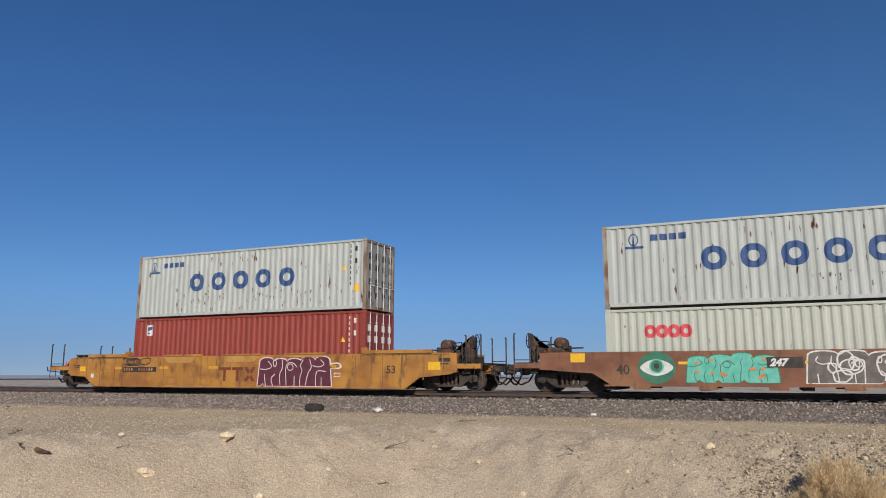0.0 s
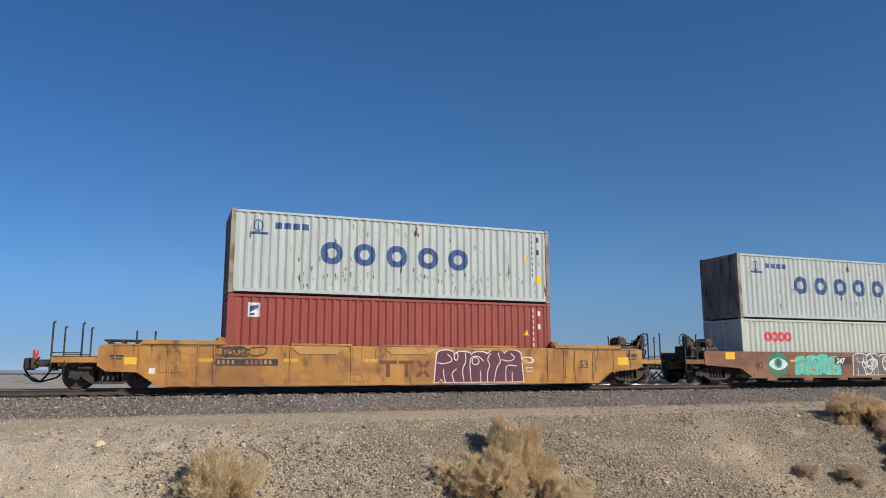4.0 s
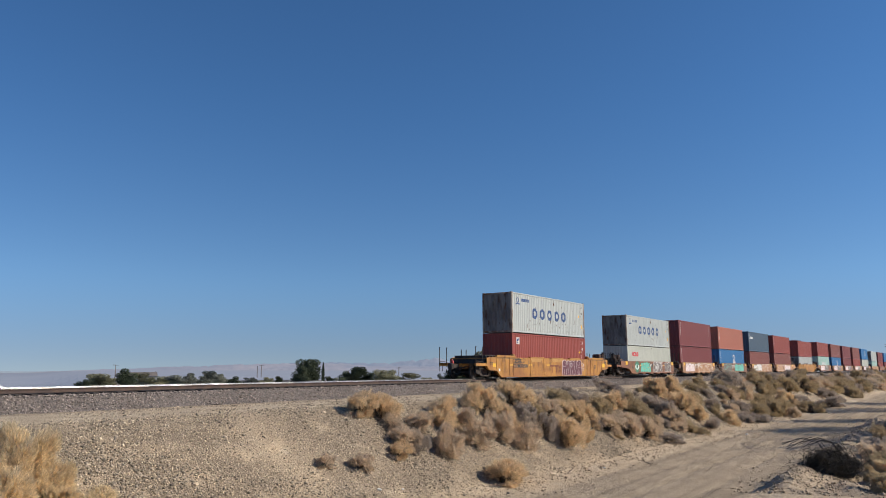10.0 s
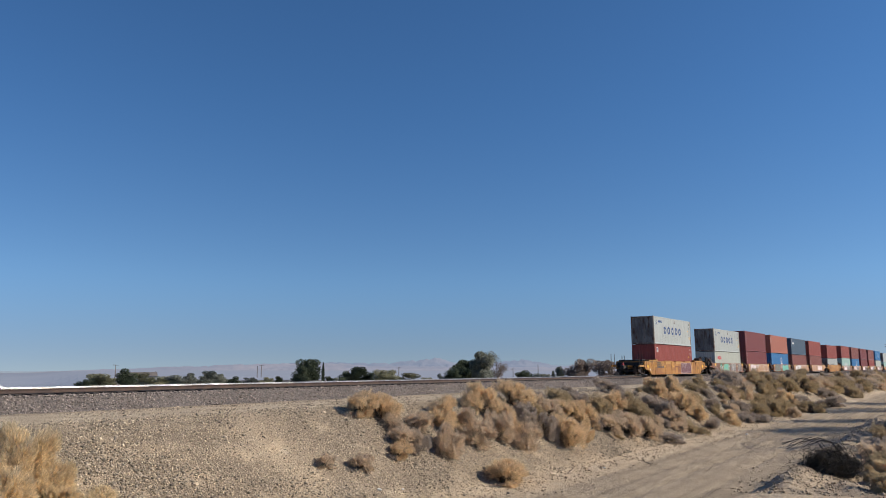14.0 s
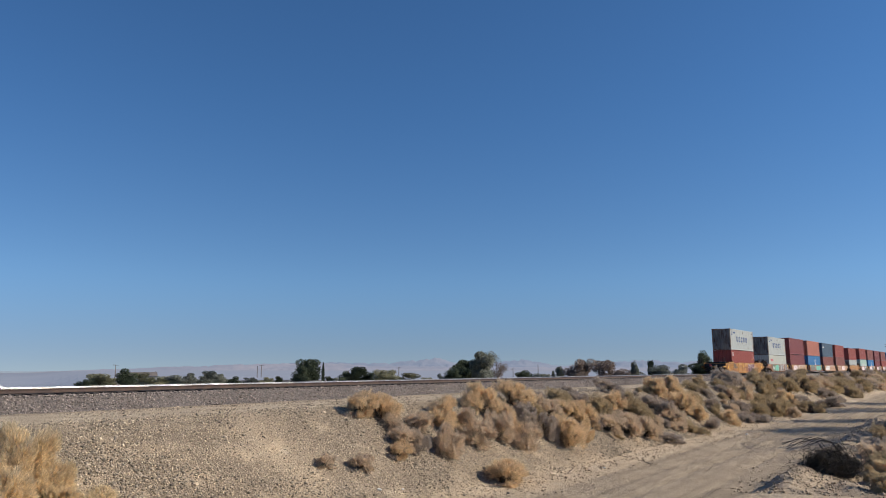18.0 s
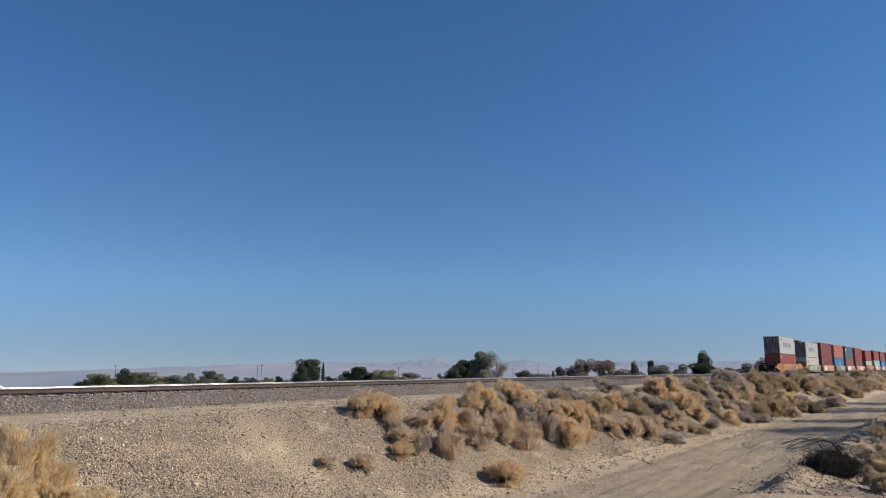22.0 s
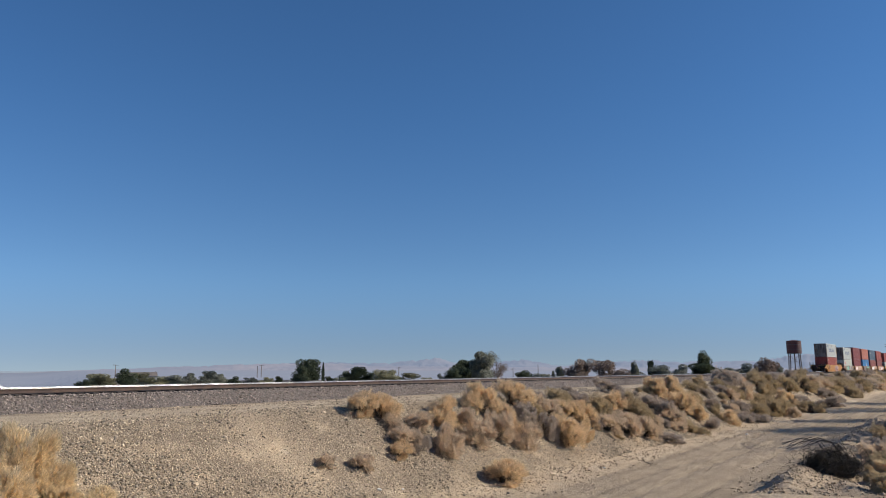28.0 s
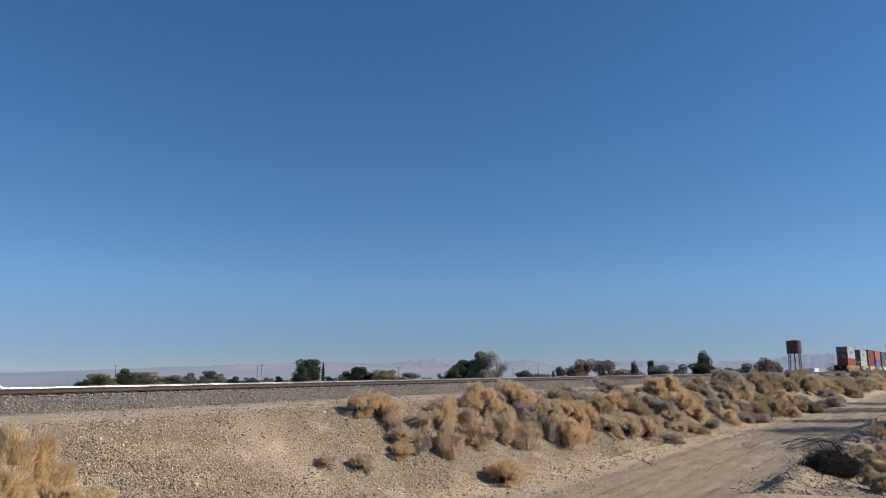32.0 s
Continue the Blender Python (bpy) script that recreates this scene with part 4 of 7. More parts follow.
def end_platform(parent, x, d, colour, brake, posts=True, reach=1.0):
    """The end of a wagon from x outwards in direction d: deck, sill, coupler, grab irons, steps and, at one end, the brake gear."""
    def out(a):
        return d * a * (reach if a > 0 else 1)

    def sx(a, b):
        return sorted((x + out(a), x + out(b)))

    part("end_bulkhead", box(bmesh.new(), *sx(-0.06, 0.03), -1.32, 1.32, 0.74, 1.28), "iron", parent)
    part("end_sill", box(bmesh.new(), *sx(0.0, 1.15), -0.30, 0.30, 0.62, 0.98, 0.02), colour, parent)
    bm = bmesh.new()
    for k in range(7):
        box(bm, *sx(0.12 + 0.16 * k, 0.24 + 0.16 * k), -1.40, 1.40, 1.00, 1.03)
    part("deck_grating", bm, "iron", parent, "open steel walkway grating")
    for y in (-1, 1):
        part("deck_beam", box(bmesh.new(), *sx(0.0, 1.2), *sorted((y * 1.33, y * 1.45)), 0.82, 1.0, 0.01), colour, parent)
        if posts:
            for o, top in ((0.45, 2.02), (1.18, 2.04)):
                part("grab_post", bent(bmesh.new(), [(x + out(o), y * 1.42, 0.78), (x + out(o), y * 1.42, top), (x + out(o - 0.06), y * 1.42, top + 0.02)], 0.028, 8), "iron", parent, "upright grab post")
            bm = bent(bmesh.new(), [(x + out(1.18), y * 1.42, 1.12), (x + out(0.45), y * 1.42, 1.12)], 0.018)
            part("handrail", bm, "iron", parent)
            bm = bent(bmesh.new(), [(x + out(1.18), y * 1.44, 0.95), (x + out(1.18), y * 1.44, 0.50), (x + out(0.85), y * 1.44, 0.50), (x + out(0.85), y * 1.44, 0.9)], 0.016)
            part("step", bm, "iron", parent)
    bm = box(bmesh.new(), *sx(1.1, 1.78), -0.13, 0.13, 0.70, 0.93, 0.02)
    box(bm, *sx(1.70, 2.0), -0.20, 0.16, 0.60, 0.98, 0.05)
    box(bm, *sx(1.15, 1.35), -0.34, 0.34, 0.58, 0.78, 0.02)
    part("coupler", bm, "iron", parent, "rusty knuckle coupler")
    bm = bent(bmesh.new(), [(x + out(1.25), -0.28, 0.66), (x + out(1.40), -0.33, 0.40), (x + out(1.52), -0.33, 0.24), (x + out(1.68), -0.30, 0.26), (x + out(1.95), -0.26, 0.48)], 0.035)
    part("air_hose", bm, "rubber", parent)
    bm = bent(bmesh.new(), [(x + out(0.9), 0.3, 0.7), (x + out(1.2), 0.36, 0.35), (x + out(1.6), 0.36, 0.22), (x + out(1.9), 0.3, 0.42), (x + out(2.0), 0.2, 0.6)], 0.03)
    part("air_hose", bm, "rubber", parent)
    bm = bent(bmesh.new(), [(x + out(0.3), -0.5, 0.72), (x + out(1.0), -0.55, 0.68), (x + out(1.55), -0.6, 0.74)], 0.022)
    bent(bm, [(x + out(1.55), -0.6, 0.74), (x + out(1.60), -1.2, 0.80), (x + out(1.45), -1.38, 0.98)], 0.022)
    part("uncoupling_lever", bm, "iron", parent)
    bm = box(bmesh.new(), *sx(0.15, 0.55), -1.25, -0.85, 0.62, 0.86, 0.03)
    bent(bm, [(x + out(0.1), -1.05, 0.9), (x + out(0.7), -1.0, 0.94), (x + out(1.1), -0.9, 0.9)], 0.02)
    part("brake_valve", bm, "iron", parent)
    if brake:
        bm = bent(bmesh.new(), [(x + out(0.55), -0.9, 1.0), (x + out(0.55), -0.9, 2.05)], 0.045)
        box(bm, *sx(0.42, 0.66), -1.0, -0.72, 1.55, 2.0, 0.03)
        box(bm, *sx(0.30, 0.48), -1.1, -0.8, 1.05, 1.6, 0.02)
        part("brake_stand", bm, "iron", parent)
        bm = ngon_y(bmesh.new(), [(x - d * 0.45, 1.37), (x + out(0.5), 1.05), (x + out(0.64), 1.92), (x + out(0.48), 2.02), (x + out(0.18), 1.62)], -0.98, -0.90)
        ngon_y(bm, [(x - d * 0.9, 1.36), (x - d * 0.2, 1.36), (x - d * 0.3, 1.56), (x - d * 0.8, 1.50)], -1.30, -1.22)
        part("stand_bracket", bm, "rusty", parent, "rusty bracket plate of the brake stand")
        bm = bmesh.new()
        ring = [(x + out(0.72), -0.86 + 0.26 * math.cos(a * math.pi / 8), 1.82 + 0.26 * math.sin(a * math.pi / 8)) for a in range(17)]
        bent(bm, ring, 0.018)
        for a in range(0, 16, 4):
            tube(bm, (x + out(0.72), -0.86, 1.82), ring[a], 0.012, n=5)
        part("brake_wheel", bm, "iron", parent)
        bm = tube(bmesh.new(), (x - d * 0.62, -1.05, 1.70), (x - d * 0.62, -0.45, 1.70), 0.21, n=18)
        tube(bm, (x - d * 0.62, -1.12, 1.70), (x - d * 0.62, -1.05, 1.70), 0.12, 0.21, n=18)
        part("air_reservoir", bm, "rusty", parent)
        bm = bent(bmesh.new(), [(x - d * 0.62, -0.9, 1.5), (x - d * 0.62, -0.9, 1.36)], 0.06)
        bent(bm, [(x - d * 0.4, -0.8, 1.68), (x + out(0.2), -0.8, 1.62), (x + out(0.5), -0.85, 1.7)], 0.03)
        bent(bm, [(x - d * 1.5, -1.2, 1.52), (x - d * 0.1, -1.2, 1.50), (x + out(0.25), -1.15, 1.2)], 0.03)
        box(bm, *sx(-0.15, 0.25), -0.7, 0.2, 1.05, 1.6, 0.02)
        box(bm, *sx(-0.95, -0.75), -1.15, -0.6, 1.36, 1.62, 0.02)
        bent(bm, [(x - d * 0.3, -1.25, 1.36), (x - d * 0.3, -1.25, 1.75), (x + out(0.15), -1.25, 1.78), (x + out(0.2), -1.25, 1.05)], 0.022)
        bent(bm, [(x + out(0.32), -1.0, 1.5), (x + out(0.4), -1.3, 1.35), (x + out(0.3), -1.3, 1.05)], 0.025)
        part("brake_rigging", bm, "iron", parent)


def well_body(parent, outline, x0, x1, colour, lips, ribs, floor_z=0.16, ends=True):
    """Two deep side girders, their ribs and lips, and the well's floor beams and end walls."""
    for y in (-1, 1):
        bm = girder_plate(outline, *sorted((y * (SIDE - 0.07), y * SIDE)))
        g = part("side_girder", bm, colour, parent)
        low = [p for p in outline if p[1] < 1.2]
        for (ax, az), (bx, bz) in zip(low, low[1:]):
            bm = ngon_y(bmesh.new(), [(ax, az - 0.025), (bx, bz - 0.025), (bx, bz + 0.03), (ax, az + 0.03)], *sorted((y * (SIDE - 0.12), y * (SIDE + 0.045))))
            part("flange", bm, colour, g)
        for a, b, z0, z1 in lips:
            bm = box(bmesh.new(), a, b, *sorted((y * (SIDE - 0.16), y * (SIDE + 0.045))), z0, z1, 0.012)
            part("lip", bm, colour, g)
        for x, z0, z1 in ribs:
            bm = box(bmesh.new(), x - 0.022, x + 0.022, *sorted((y * SIDE, y * (SIDE + 0.022))), z0, z1)
            part("rib", bm, colour, g)
    n = max(3, int((x1 - x0) / 3))
    for k in range(n + 1):
        xc = x0 + 0.2 + (x1 - x0 - 0.4) * k / n
        part("floor_beam", box(bmesh.new(), xc - 0.16, xc + 0.16, -SIDE + 0.07, SIDE - 0.07, floor_z - 0.06, floor_z + 0.06), "iron", parent)
    if ends:
        for x in (x0, x1):
            part("well_end", box(bmesh.new(), x - 0.05, x + 0.05, -SIDE + 0.07, SIDE - 0.07, 0.4, 1.30), colour, parent)


def stroke(pts, pen):
    """A pen line through pts as one closed outline."""
    left, right = [], []
    for i, (x, z) in enumerate(pts):
        (ax, az), (bx, bz) = pts[max(i - 1, 0)], pts[min(i + 1, len(pts) - 1)]
        q = math.hypot(bx - ax, bz - az) or 1.0
        nx, nz = -(bz - az) / q * pen / 2, (bx - ax) / q * pen / 2
        left.append((x + nx, z + nz))
        right.append((x - nx, z - nz))
    return left + right[::-1]


def rounded(pts, times=2):
    """Cuts the corners of an open line."""
    for _ in range(times):
        out = [pts[0]]
        for (ax, az), (bx, bz) in zip(pts, pts[1:]):
            out += [(0.75 * ax + 0.25 * bx, 0.75 * az + 0.25 * bz), (0.25 * ax + 0.75 * bx, 0.25 * az + 0.75 * bz)]
        pts = out + [pts[-1]]
    return pts


SWEEPS = [  # the pen's sweeps within a sprayed piece, across and up, from 0 to 1
    ((0.13, 0.86), (0.09, 0.72), (0.15, 0.60), (0.23, 0.66)), ((0.06, 0.50), (0.17, 0.54), (0.21, 0.38), (0.20, 0.03)), ((0.12, 0.30), (0.11, 0.03)),
    ((0.28, 0.88), (0.25, 0.62), (0.31, 0.46), (0.33, 0.03)), ((0.38, 0.88), (0.42, 0.68), (0.39, 0.50), (0.41, 0.30), (0.40, 0.03)),
    ((0.50, 0.36), (0.49, 0.03)), ((0.46, 0.62), (0.52, 0.78), (0.60, 0.74), (0.62, 0.52), (0.60, 0.03)),
    ((0.68, 0.88), (0.66, 0.62), (0.71, 0.40), (0.70, 0.03)), ((0.86, 0.84), (0.80, 0.66), (0.90, 0.56), (0.97, 0.60)), ((0.77, 0.42), (0.82, 0.28), (0.80, 0.03)), ((0.91, 0.40), (0.92, 0.20), (0.90, 0.03))]


def blobs(e, x0, x1, z0, z1, n, fill, edge, seed, spots=None, inner=None, rim=0.045):
    """A sprayed piece: swollen upright shapes run together, edged and parted by sweeping lines of another colour."""
    rng = random.Random(seed)
    w, h = (x1 - x0) / n, z1 - z0
    crowns = [(rng.uniform(0.82, 0.96), rng.uniform(-0.2, 0.2), rng.random()) for _ in range(n)]
    m = 12 * n

    def silhouette(grow):
        top, low = [], []
        for i in range(m + 1):
            f = i / m * n
            k = min(int(f), n - 1)
            t = f - k
            lean = 0.10 * h * (0.5 - i / m)
            x = x0 + (x1 - x0) * i / m + (grow if i == m else -grow if i == 0 else 0)
            bulge = math.sin(math.pi * min(max(t, 0.0), 1.0)) ** 0.4
            top.append((x + lean, z0 + h * (crowns[k][0] * (0.88 + 0.12 * bulge)) + grow))
            notch = 0.10 * h * max(0.0, 1 - abs(t - 0.5 - crowns[k][1]) * 7) * (crowns[k][2] > 0.45)
            low.append((x - lean * 0.5, z0 + 0.02 * h + notch - grow * 0.6))
        return low + top[::-1]

    painted("spray_outline", [silhouette(rim)], side_out, edge, e, lift=0.0025)
    painted("spray_fill", [silhouette(0.0)], side_out, fill, e, lift=0.0045)
    pen = max(0.022, rim * 0.75)
    flip = seed % 2
    for k, line in enumerate(SWEEPS):
        if n < 4 and k % 3 == seed % 3:
            continue
        pts = []
        for a, v in line:
            a = (1 - a if flip else a) + rng.uniform(-0.015, 0.015)
            pts.append((x0 + (x1 - x0) * a, z0 + h * (v * 0.92 + rng.uniform(-0.02, 0.02))))
        painted("spray_line", [stroke(rounded(pts), pen)], side_out, inner or edge, e, step=0.008, lift=0.0062 + 0.0001 * k)
    for a, v, r in ((0.55, 0.58, 0.045), (0.77, 0.70, 0.028)):
        cx, cz = x0 + (x1 - x0) * (1 - a if flip else a), z0 + h * v
        rx, rz = (x1 - x0) * r, h * 0.11
        painted("spray_line", [disc(cx, cz, rx, rz, 18), disc(cx, cz, max(rx - pen, 0.01), max(rz - pen, 0.01), 18)], side_out, inner or edge, e, step=0.01, lift=0.0092)
    if spots:
        for k in range(3 * n):
            p = disc(rng.uniform(x0 + 0.15, x1 - 0.15), z0 + h * rng.uniform(0.15, 0.75), 0.07, 0.05, 10)
            painted("spray_dot", [p], side_out, spots, e, lift=0.0095 + 0.0001 * k)


def scribble(e, x0, x1, z0, z1, n, material, seed, pen=0.045):
    """Thin looping spray lines."""
    rng = random.Random(seed)
    for k in range(n):
        cx, cz = rng.uniform(x0, x1), rng.uniform(z0 + 0.15, z1 - 0.15)
        rx, rz = rng.uniform(0.12, 0.4), rng.uniform(0.15, (z1 - z0) * 0.45)
        rz = min(rz, cz - z0, z1 - cz)
        sd = rng.random()
        painted("spray_loop", [disc(cx, cz, rx, rz, 22, 2.4, 0.1, sd), disc(cx, cz, max(rx - pen, 0.02), max(rz - pen, 0.02), 22, 2.4, 0.1, sd)], side_out, material, e, lift=0.004 + 0.0003 * k)


def long_wagon(colour, label, x0=-3.75, x1=16.2, fancy=True):
    """A single deep-well wagon on two bogies; x is measured from the rear end of its 40-foot containers."""
    c = (x0 + x1) / 2
    e = thing("well_wagon", pose(0, 0, 0), label, "railway wagon", "wagons of the train")
    o = lambda pts: [(x - c, z) for x, z in pts]
    outline = o([(x0 - 0.04, 1.30), (x0 - 0.04, 0.76), (x0 + 0.2, 0.58), (x0 + 1.1, 0.55), (x0 + 1.75, 0.10), (x1 - 2.1, 0.10), (x1 - 1.5, 0.52), (x1 - 0.3, 0.64), (x1, 0.72), (x1, 1.38), (x1 - 0.2, 1.41), (x0 + 0.35, 1.41), (x0 + 0.1, 1.37)])
    lips = [(a - c, b - c, 1.40, z) for a, b, z in ((x0 + 1.2, 0.0, 1.54), (2.1, 4.2, 1.48), (5.4, 7.4, 1.47), (8.6, 10.6, 1.48), (12.2, x1 - 1.0, 1.54))]
    ribs = [(x - c, 0.14, 1.38) for x in (x0 + 2.0, x0 + 2.9, -0.35, 2.1, 4.2, 11.9, 12.6, 13.1, 13.9)] + [(x0 + 0.45 - c, 0.60, 1.36), (x0 + 1.15 - c, 0.52, 1.36), (x1 - 1.35 - c, 0.42, 1.36), (x1 - 0.55 - c, 0.66, 1.36)]
    well_body(e, outline, -0.15 - c, 12.35 - c, colour, lips, ribs)
    for a, b, z0, z1 in ((2.1, 3.95, 1.12, 1.455), (5.35, 7.35, 1.14, 1.455), (8.55, 10.6, 1.30, 1.455)):
        for y in (-1, 1):
            bm = ngon_y(bmesh.new(), [(a - c, z1), (b - c, z1), (b - c, z1 - 0.09), (b - 0.3 - c, z0), (a + 0.3 - c, z0), (a - c, z1 - 0.09)], *sorted((y * (SIDE + 0.001), y * (SIDE + 0.02))))
            part("doubler_plate", bm, "doubler" if colour == "yellow_car" else colour, e)
    for a, b, z0, z1 in ((-2.0, -1.35, 0.52, 1.22), (12.65, 13.05, 0.3, 1.1)):
        for p in (rect(a - c, b - c, z1 - 0.025, z1), rect(a - c, b - c, z0, z0 + 0.025), rect(a - c, a + 0.025 - c, z0 + 0.025, z1 - 0.025), rect(b - 0.025 - c, b - c, z0 + 0.025, z1 - 0.025)):
            part("panel_edge", ngon_y(bmesh.new(), p, -SIDE - 0.018, -SIDE), colour, e)
    for y in (-1, 1):
        part("floor_sill", box(bmesh.new(), x0 + 1.8 - c, x1 - 1.8 - c, *sorted((y * (SIDE - 0.30), y * (SIDE - 0.13))), 0.06, 0.16), "iron", e)
    part("end_deck", box(bmesh.new(), x0 - c, -0.2 - c, -SIDE + 0.07, SIDE - 0.07, 1.30, 1.36), colour, e)
    part("end_deck", box(bmesh.new(), 12.4 - c, x1 - c, -SIDE + 0.07, SIDE - 0.07, 1.30, 1.36), colour, e)
    end_platform(e, x0 - c, -1, colour, False, reach=1.12)
    end_platform(e, x1 - c, 1, colour, True, reach=0.8)
    part("brake_cylinder", box(bmesh.new(), x0 + 2.0 - c, x0 + 2.75 - c, -1.3, -0.9, 0.0, 0.2, 0.05), "iron", e)
    bm = bent(bmesh.new(), [(x0 + 0.1 - c, -1.2, 1.52), (x0 + 1.5 - c, -1.2, 1.52)], 0.035)
    bent(bm, [(x0 + 0.1 - c, -0.5, 1.52), (x0 + 1.5 - c, -0.5, 1.52)], 0.035)
    for k in range(4):
        box(bm, x0 + 0.2 + 0.4 * k - c, x0 + 0.26 + 0.4 * k - c, -1.25, 1.25, 1.36, 1.52)
    for xx in (x0 + 0.95, x0 + 1.55):
        bent(bm, [(xx - c, 1.2, 1.5), (xx - c, 1.2, 1.95)], 0.03)
    part("walkway", bm, "iron", e, "dark walkway frame")
    for xx in (-0.12, 12.3):
        part("corner_guide", box(bmesh.new(), xx - 0.2 - c, xx - c + 0.1, -SIDE, -SIDE + 0.3, 1.41, 1.66, 0.06), colour, e)
    truck(e, x0 + 0.28 - c, 0)
    truck(e, x1 - 0.45 - c, 0)
    painted("reflector", [rect(x0 + 0.72 - c, x0 + 1.08 - c, 0.77, 0.99)], side_out, "bar_yellow", e)
    painted("reflector", [rect(x1 - 1.15 - c, x1 - 0.65 - c, 0.78, 1.08)], side_out, "bar_yellow", e)
    if fancy:
        for xx in (-0.82, 1.88, 4.65, 10.55):
            painted("reflector_strip", [rect(xx - c, xx + 0.5 - c, 0.86, 0.97)], side_out, "strip_yellow", e)
        number("number", "53", 13.28 - c, 0.66, 0.30, -SIDE - 0.003, "bar_black", e)
        painted("number_panel", [rect(-0.31 - c, 1.7 - c, 0.73, 0.95)], side_out, "bar_black", e, "dark panel with an unreadable wagon number")
        for k in (0, 1, 2, 3, 6, 7, 8, 9, 10, 11):
            painted("number_bar", [rect(-0.25 + 0.15 * k - c, -0.17 + 0.15 * k - c, 0.78, 0.91)], side_out, "tan_car", e, lift=0.006)
        scribble(e, -0.2 - c, 1.1 - c, 1.0, 1.36, 7, "bar_black", 4)
        painted("marking", [rect(5.21 - c, 5.85 - c, 0.80, 0.92), rect(5.46 - c, 5.60 - c, 0.34, 0.80), rect(5.92 - c, 6.5 - c, 0.80, 0.92), rect(6.14 - c, 6.28 - c, 0.34, 0.80)], side_out, "bar_brown", e, "dark brown painted marking bars")
        painted("marking", [rect(6.55 - c, 6.72 - c, 0.34, 0.92, 0.42), rect(6.95 - c, 7.12 - c, 0.34, 0.92, -0.40)], side_out, "bar_brown", e, "dark brown painted marking bars")
        blobs(e, 7.30 - c, 10.80 - c, 0.13, 1.47, 5, "spray_maroon", "spray_pale", 7, rim=0.045)
        painted("spray_patch", [disc(11.0 - c, 0.95, 0.28, 0.14, 18, 2.4, 0.1, 3), disc(11.0 - c, 0.95, 0.2, 0.09, 18, 2.4, 0.1, 3)], side_out, "spray_pale", e)
        painted("spray_patch", [rect(10.95 - c, 11.25 - c, 0.52, 0.68), rect(10.98 - c, 11.22 - c, 0.55, 0.65)], side_out, "spray_pale", e)
        painted("data_bar", [rect(15.5 - c, 15.95 - c, 1.08, 1.22), rect(15.55 - c, 15.9 - c, 0.98, 1.03)], side_out, "bar_black", e)
        painted("data_bar", [rect(-3.45 - c, -3.05 - c, 1.0, 1.06), rect(-3.4 - c, -3.1 - c, 0.92, 0.97)], side_out, "bar_black", e)
        scribble(e, 2.0 - c, 4.6 - c, 0.15, 0.55, 9, "blotchy", 15, 0.02)
        scribble(e, -2.4 - c, -0.6 - c, 0.75, 1.3, 4, "blotchy", 16, 0.02)
        painted("data_plate", [rect(-2.3 - c, -2.12 - c, 0.48, 0.66)], side_out, "bar_white", e)
        rng = random.Random(12)
        for k in range(70):
            xs_, zt = rng.uniform(-3.2, 15.8) - c, rng.choice((1.37, 1.37, rng.uniform(0.5, 1.3)))
            a, b = rng.uniform(0.008, 0.035), rng.uniform(0.08, 0.55)
            if min(zt - b, 1) < (0.62 if xs_ + c < -2.0 or xs_ + c > 14.0 else 0.12):
                continue
            painted("grime_streak", [[(xs_ - a, zt), (xs_ + a, zt - 0.01), (xs_ + a * 0.5, zt - b * 0.6), (xs_ + 0.003, zt - b), (xs_ - 0.003, zt - b), (xs_ - a * 0.6, zt - b * 0.5)]], side_out, "grime", e, step=0.01, lift=0.0022)
        for xs_, z0 in ((-1.75, 0.14), (-0.85, 0.14), (-0.35, 0.14), (2.1, 0.14), (4.2, 0.14), (11.9, 0.14), (12.6, 0.14), (13.1, 0.14), (13.9, 0.14), (14.85, 0.66), (15.65, 0.70), (-3.3, 0.64)):
            painted("seam", [rect(xs_ + 0.024 - c, xs_ + 0.040 - c, z0, 1.36)], side_out, "grime", e, step=0.008, lift=0.0022)
        for a, b in ((-3.4, -0.2), (12.4, 15.9)):
            painted("edge_grime", [rect(a - c, b - c, 1.335, 1.372)], side_out, "grime", e, step=0.2, lift=0.0022)
        lamp_e = thing("rear_lamp", pose(0, 0, 0), "red end-of-train marker hung on the last coupler", "marker lamp")
        bm = box(bmesh.new(), -0.12, 0.02, -0.11, 0.11, 0.0, 0.34, 0.03)
        tube(bm, (-0.05, 0, 0.34), (-0.05, 0, 0.44), 0.09, 0.06, n=12)
        part("housing", bm, "lamp_red", lamp_e)
        part("clamp", box(bmesh.new(), -0.10, 0.06, -0.06, 0.06, -0.14, 0.0), "iron", lamp_e)
        part("reflective_patch", box(bmesh.new(), -0.128, -0.121, -0.06, 0.06, 0.12, 0.2), "bar_white", lamp_e)
        return e, c, (lamp_e, x0 - 1.9)
    return e, c, None


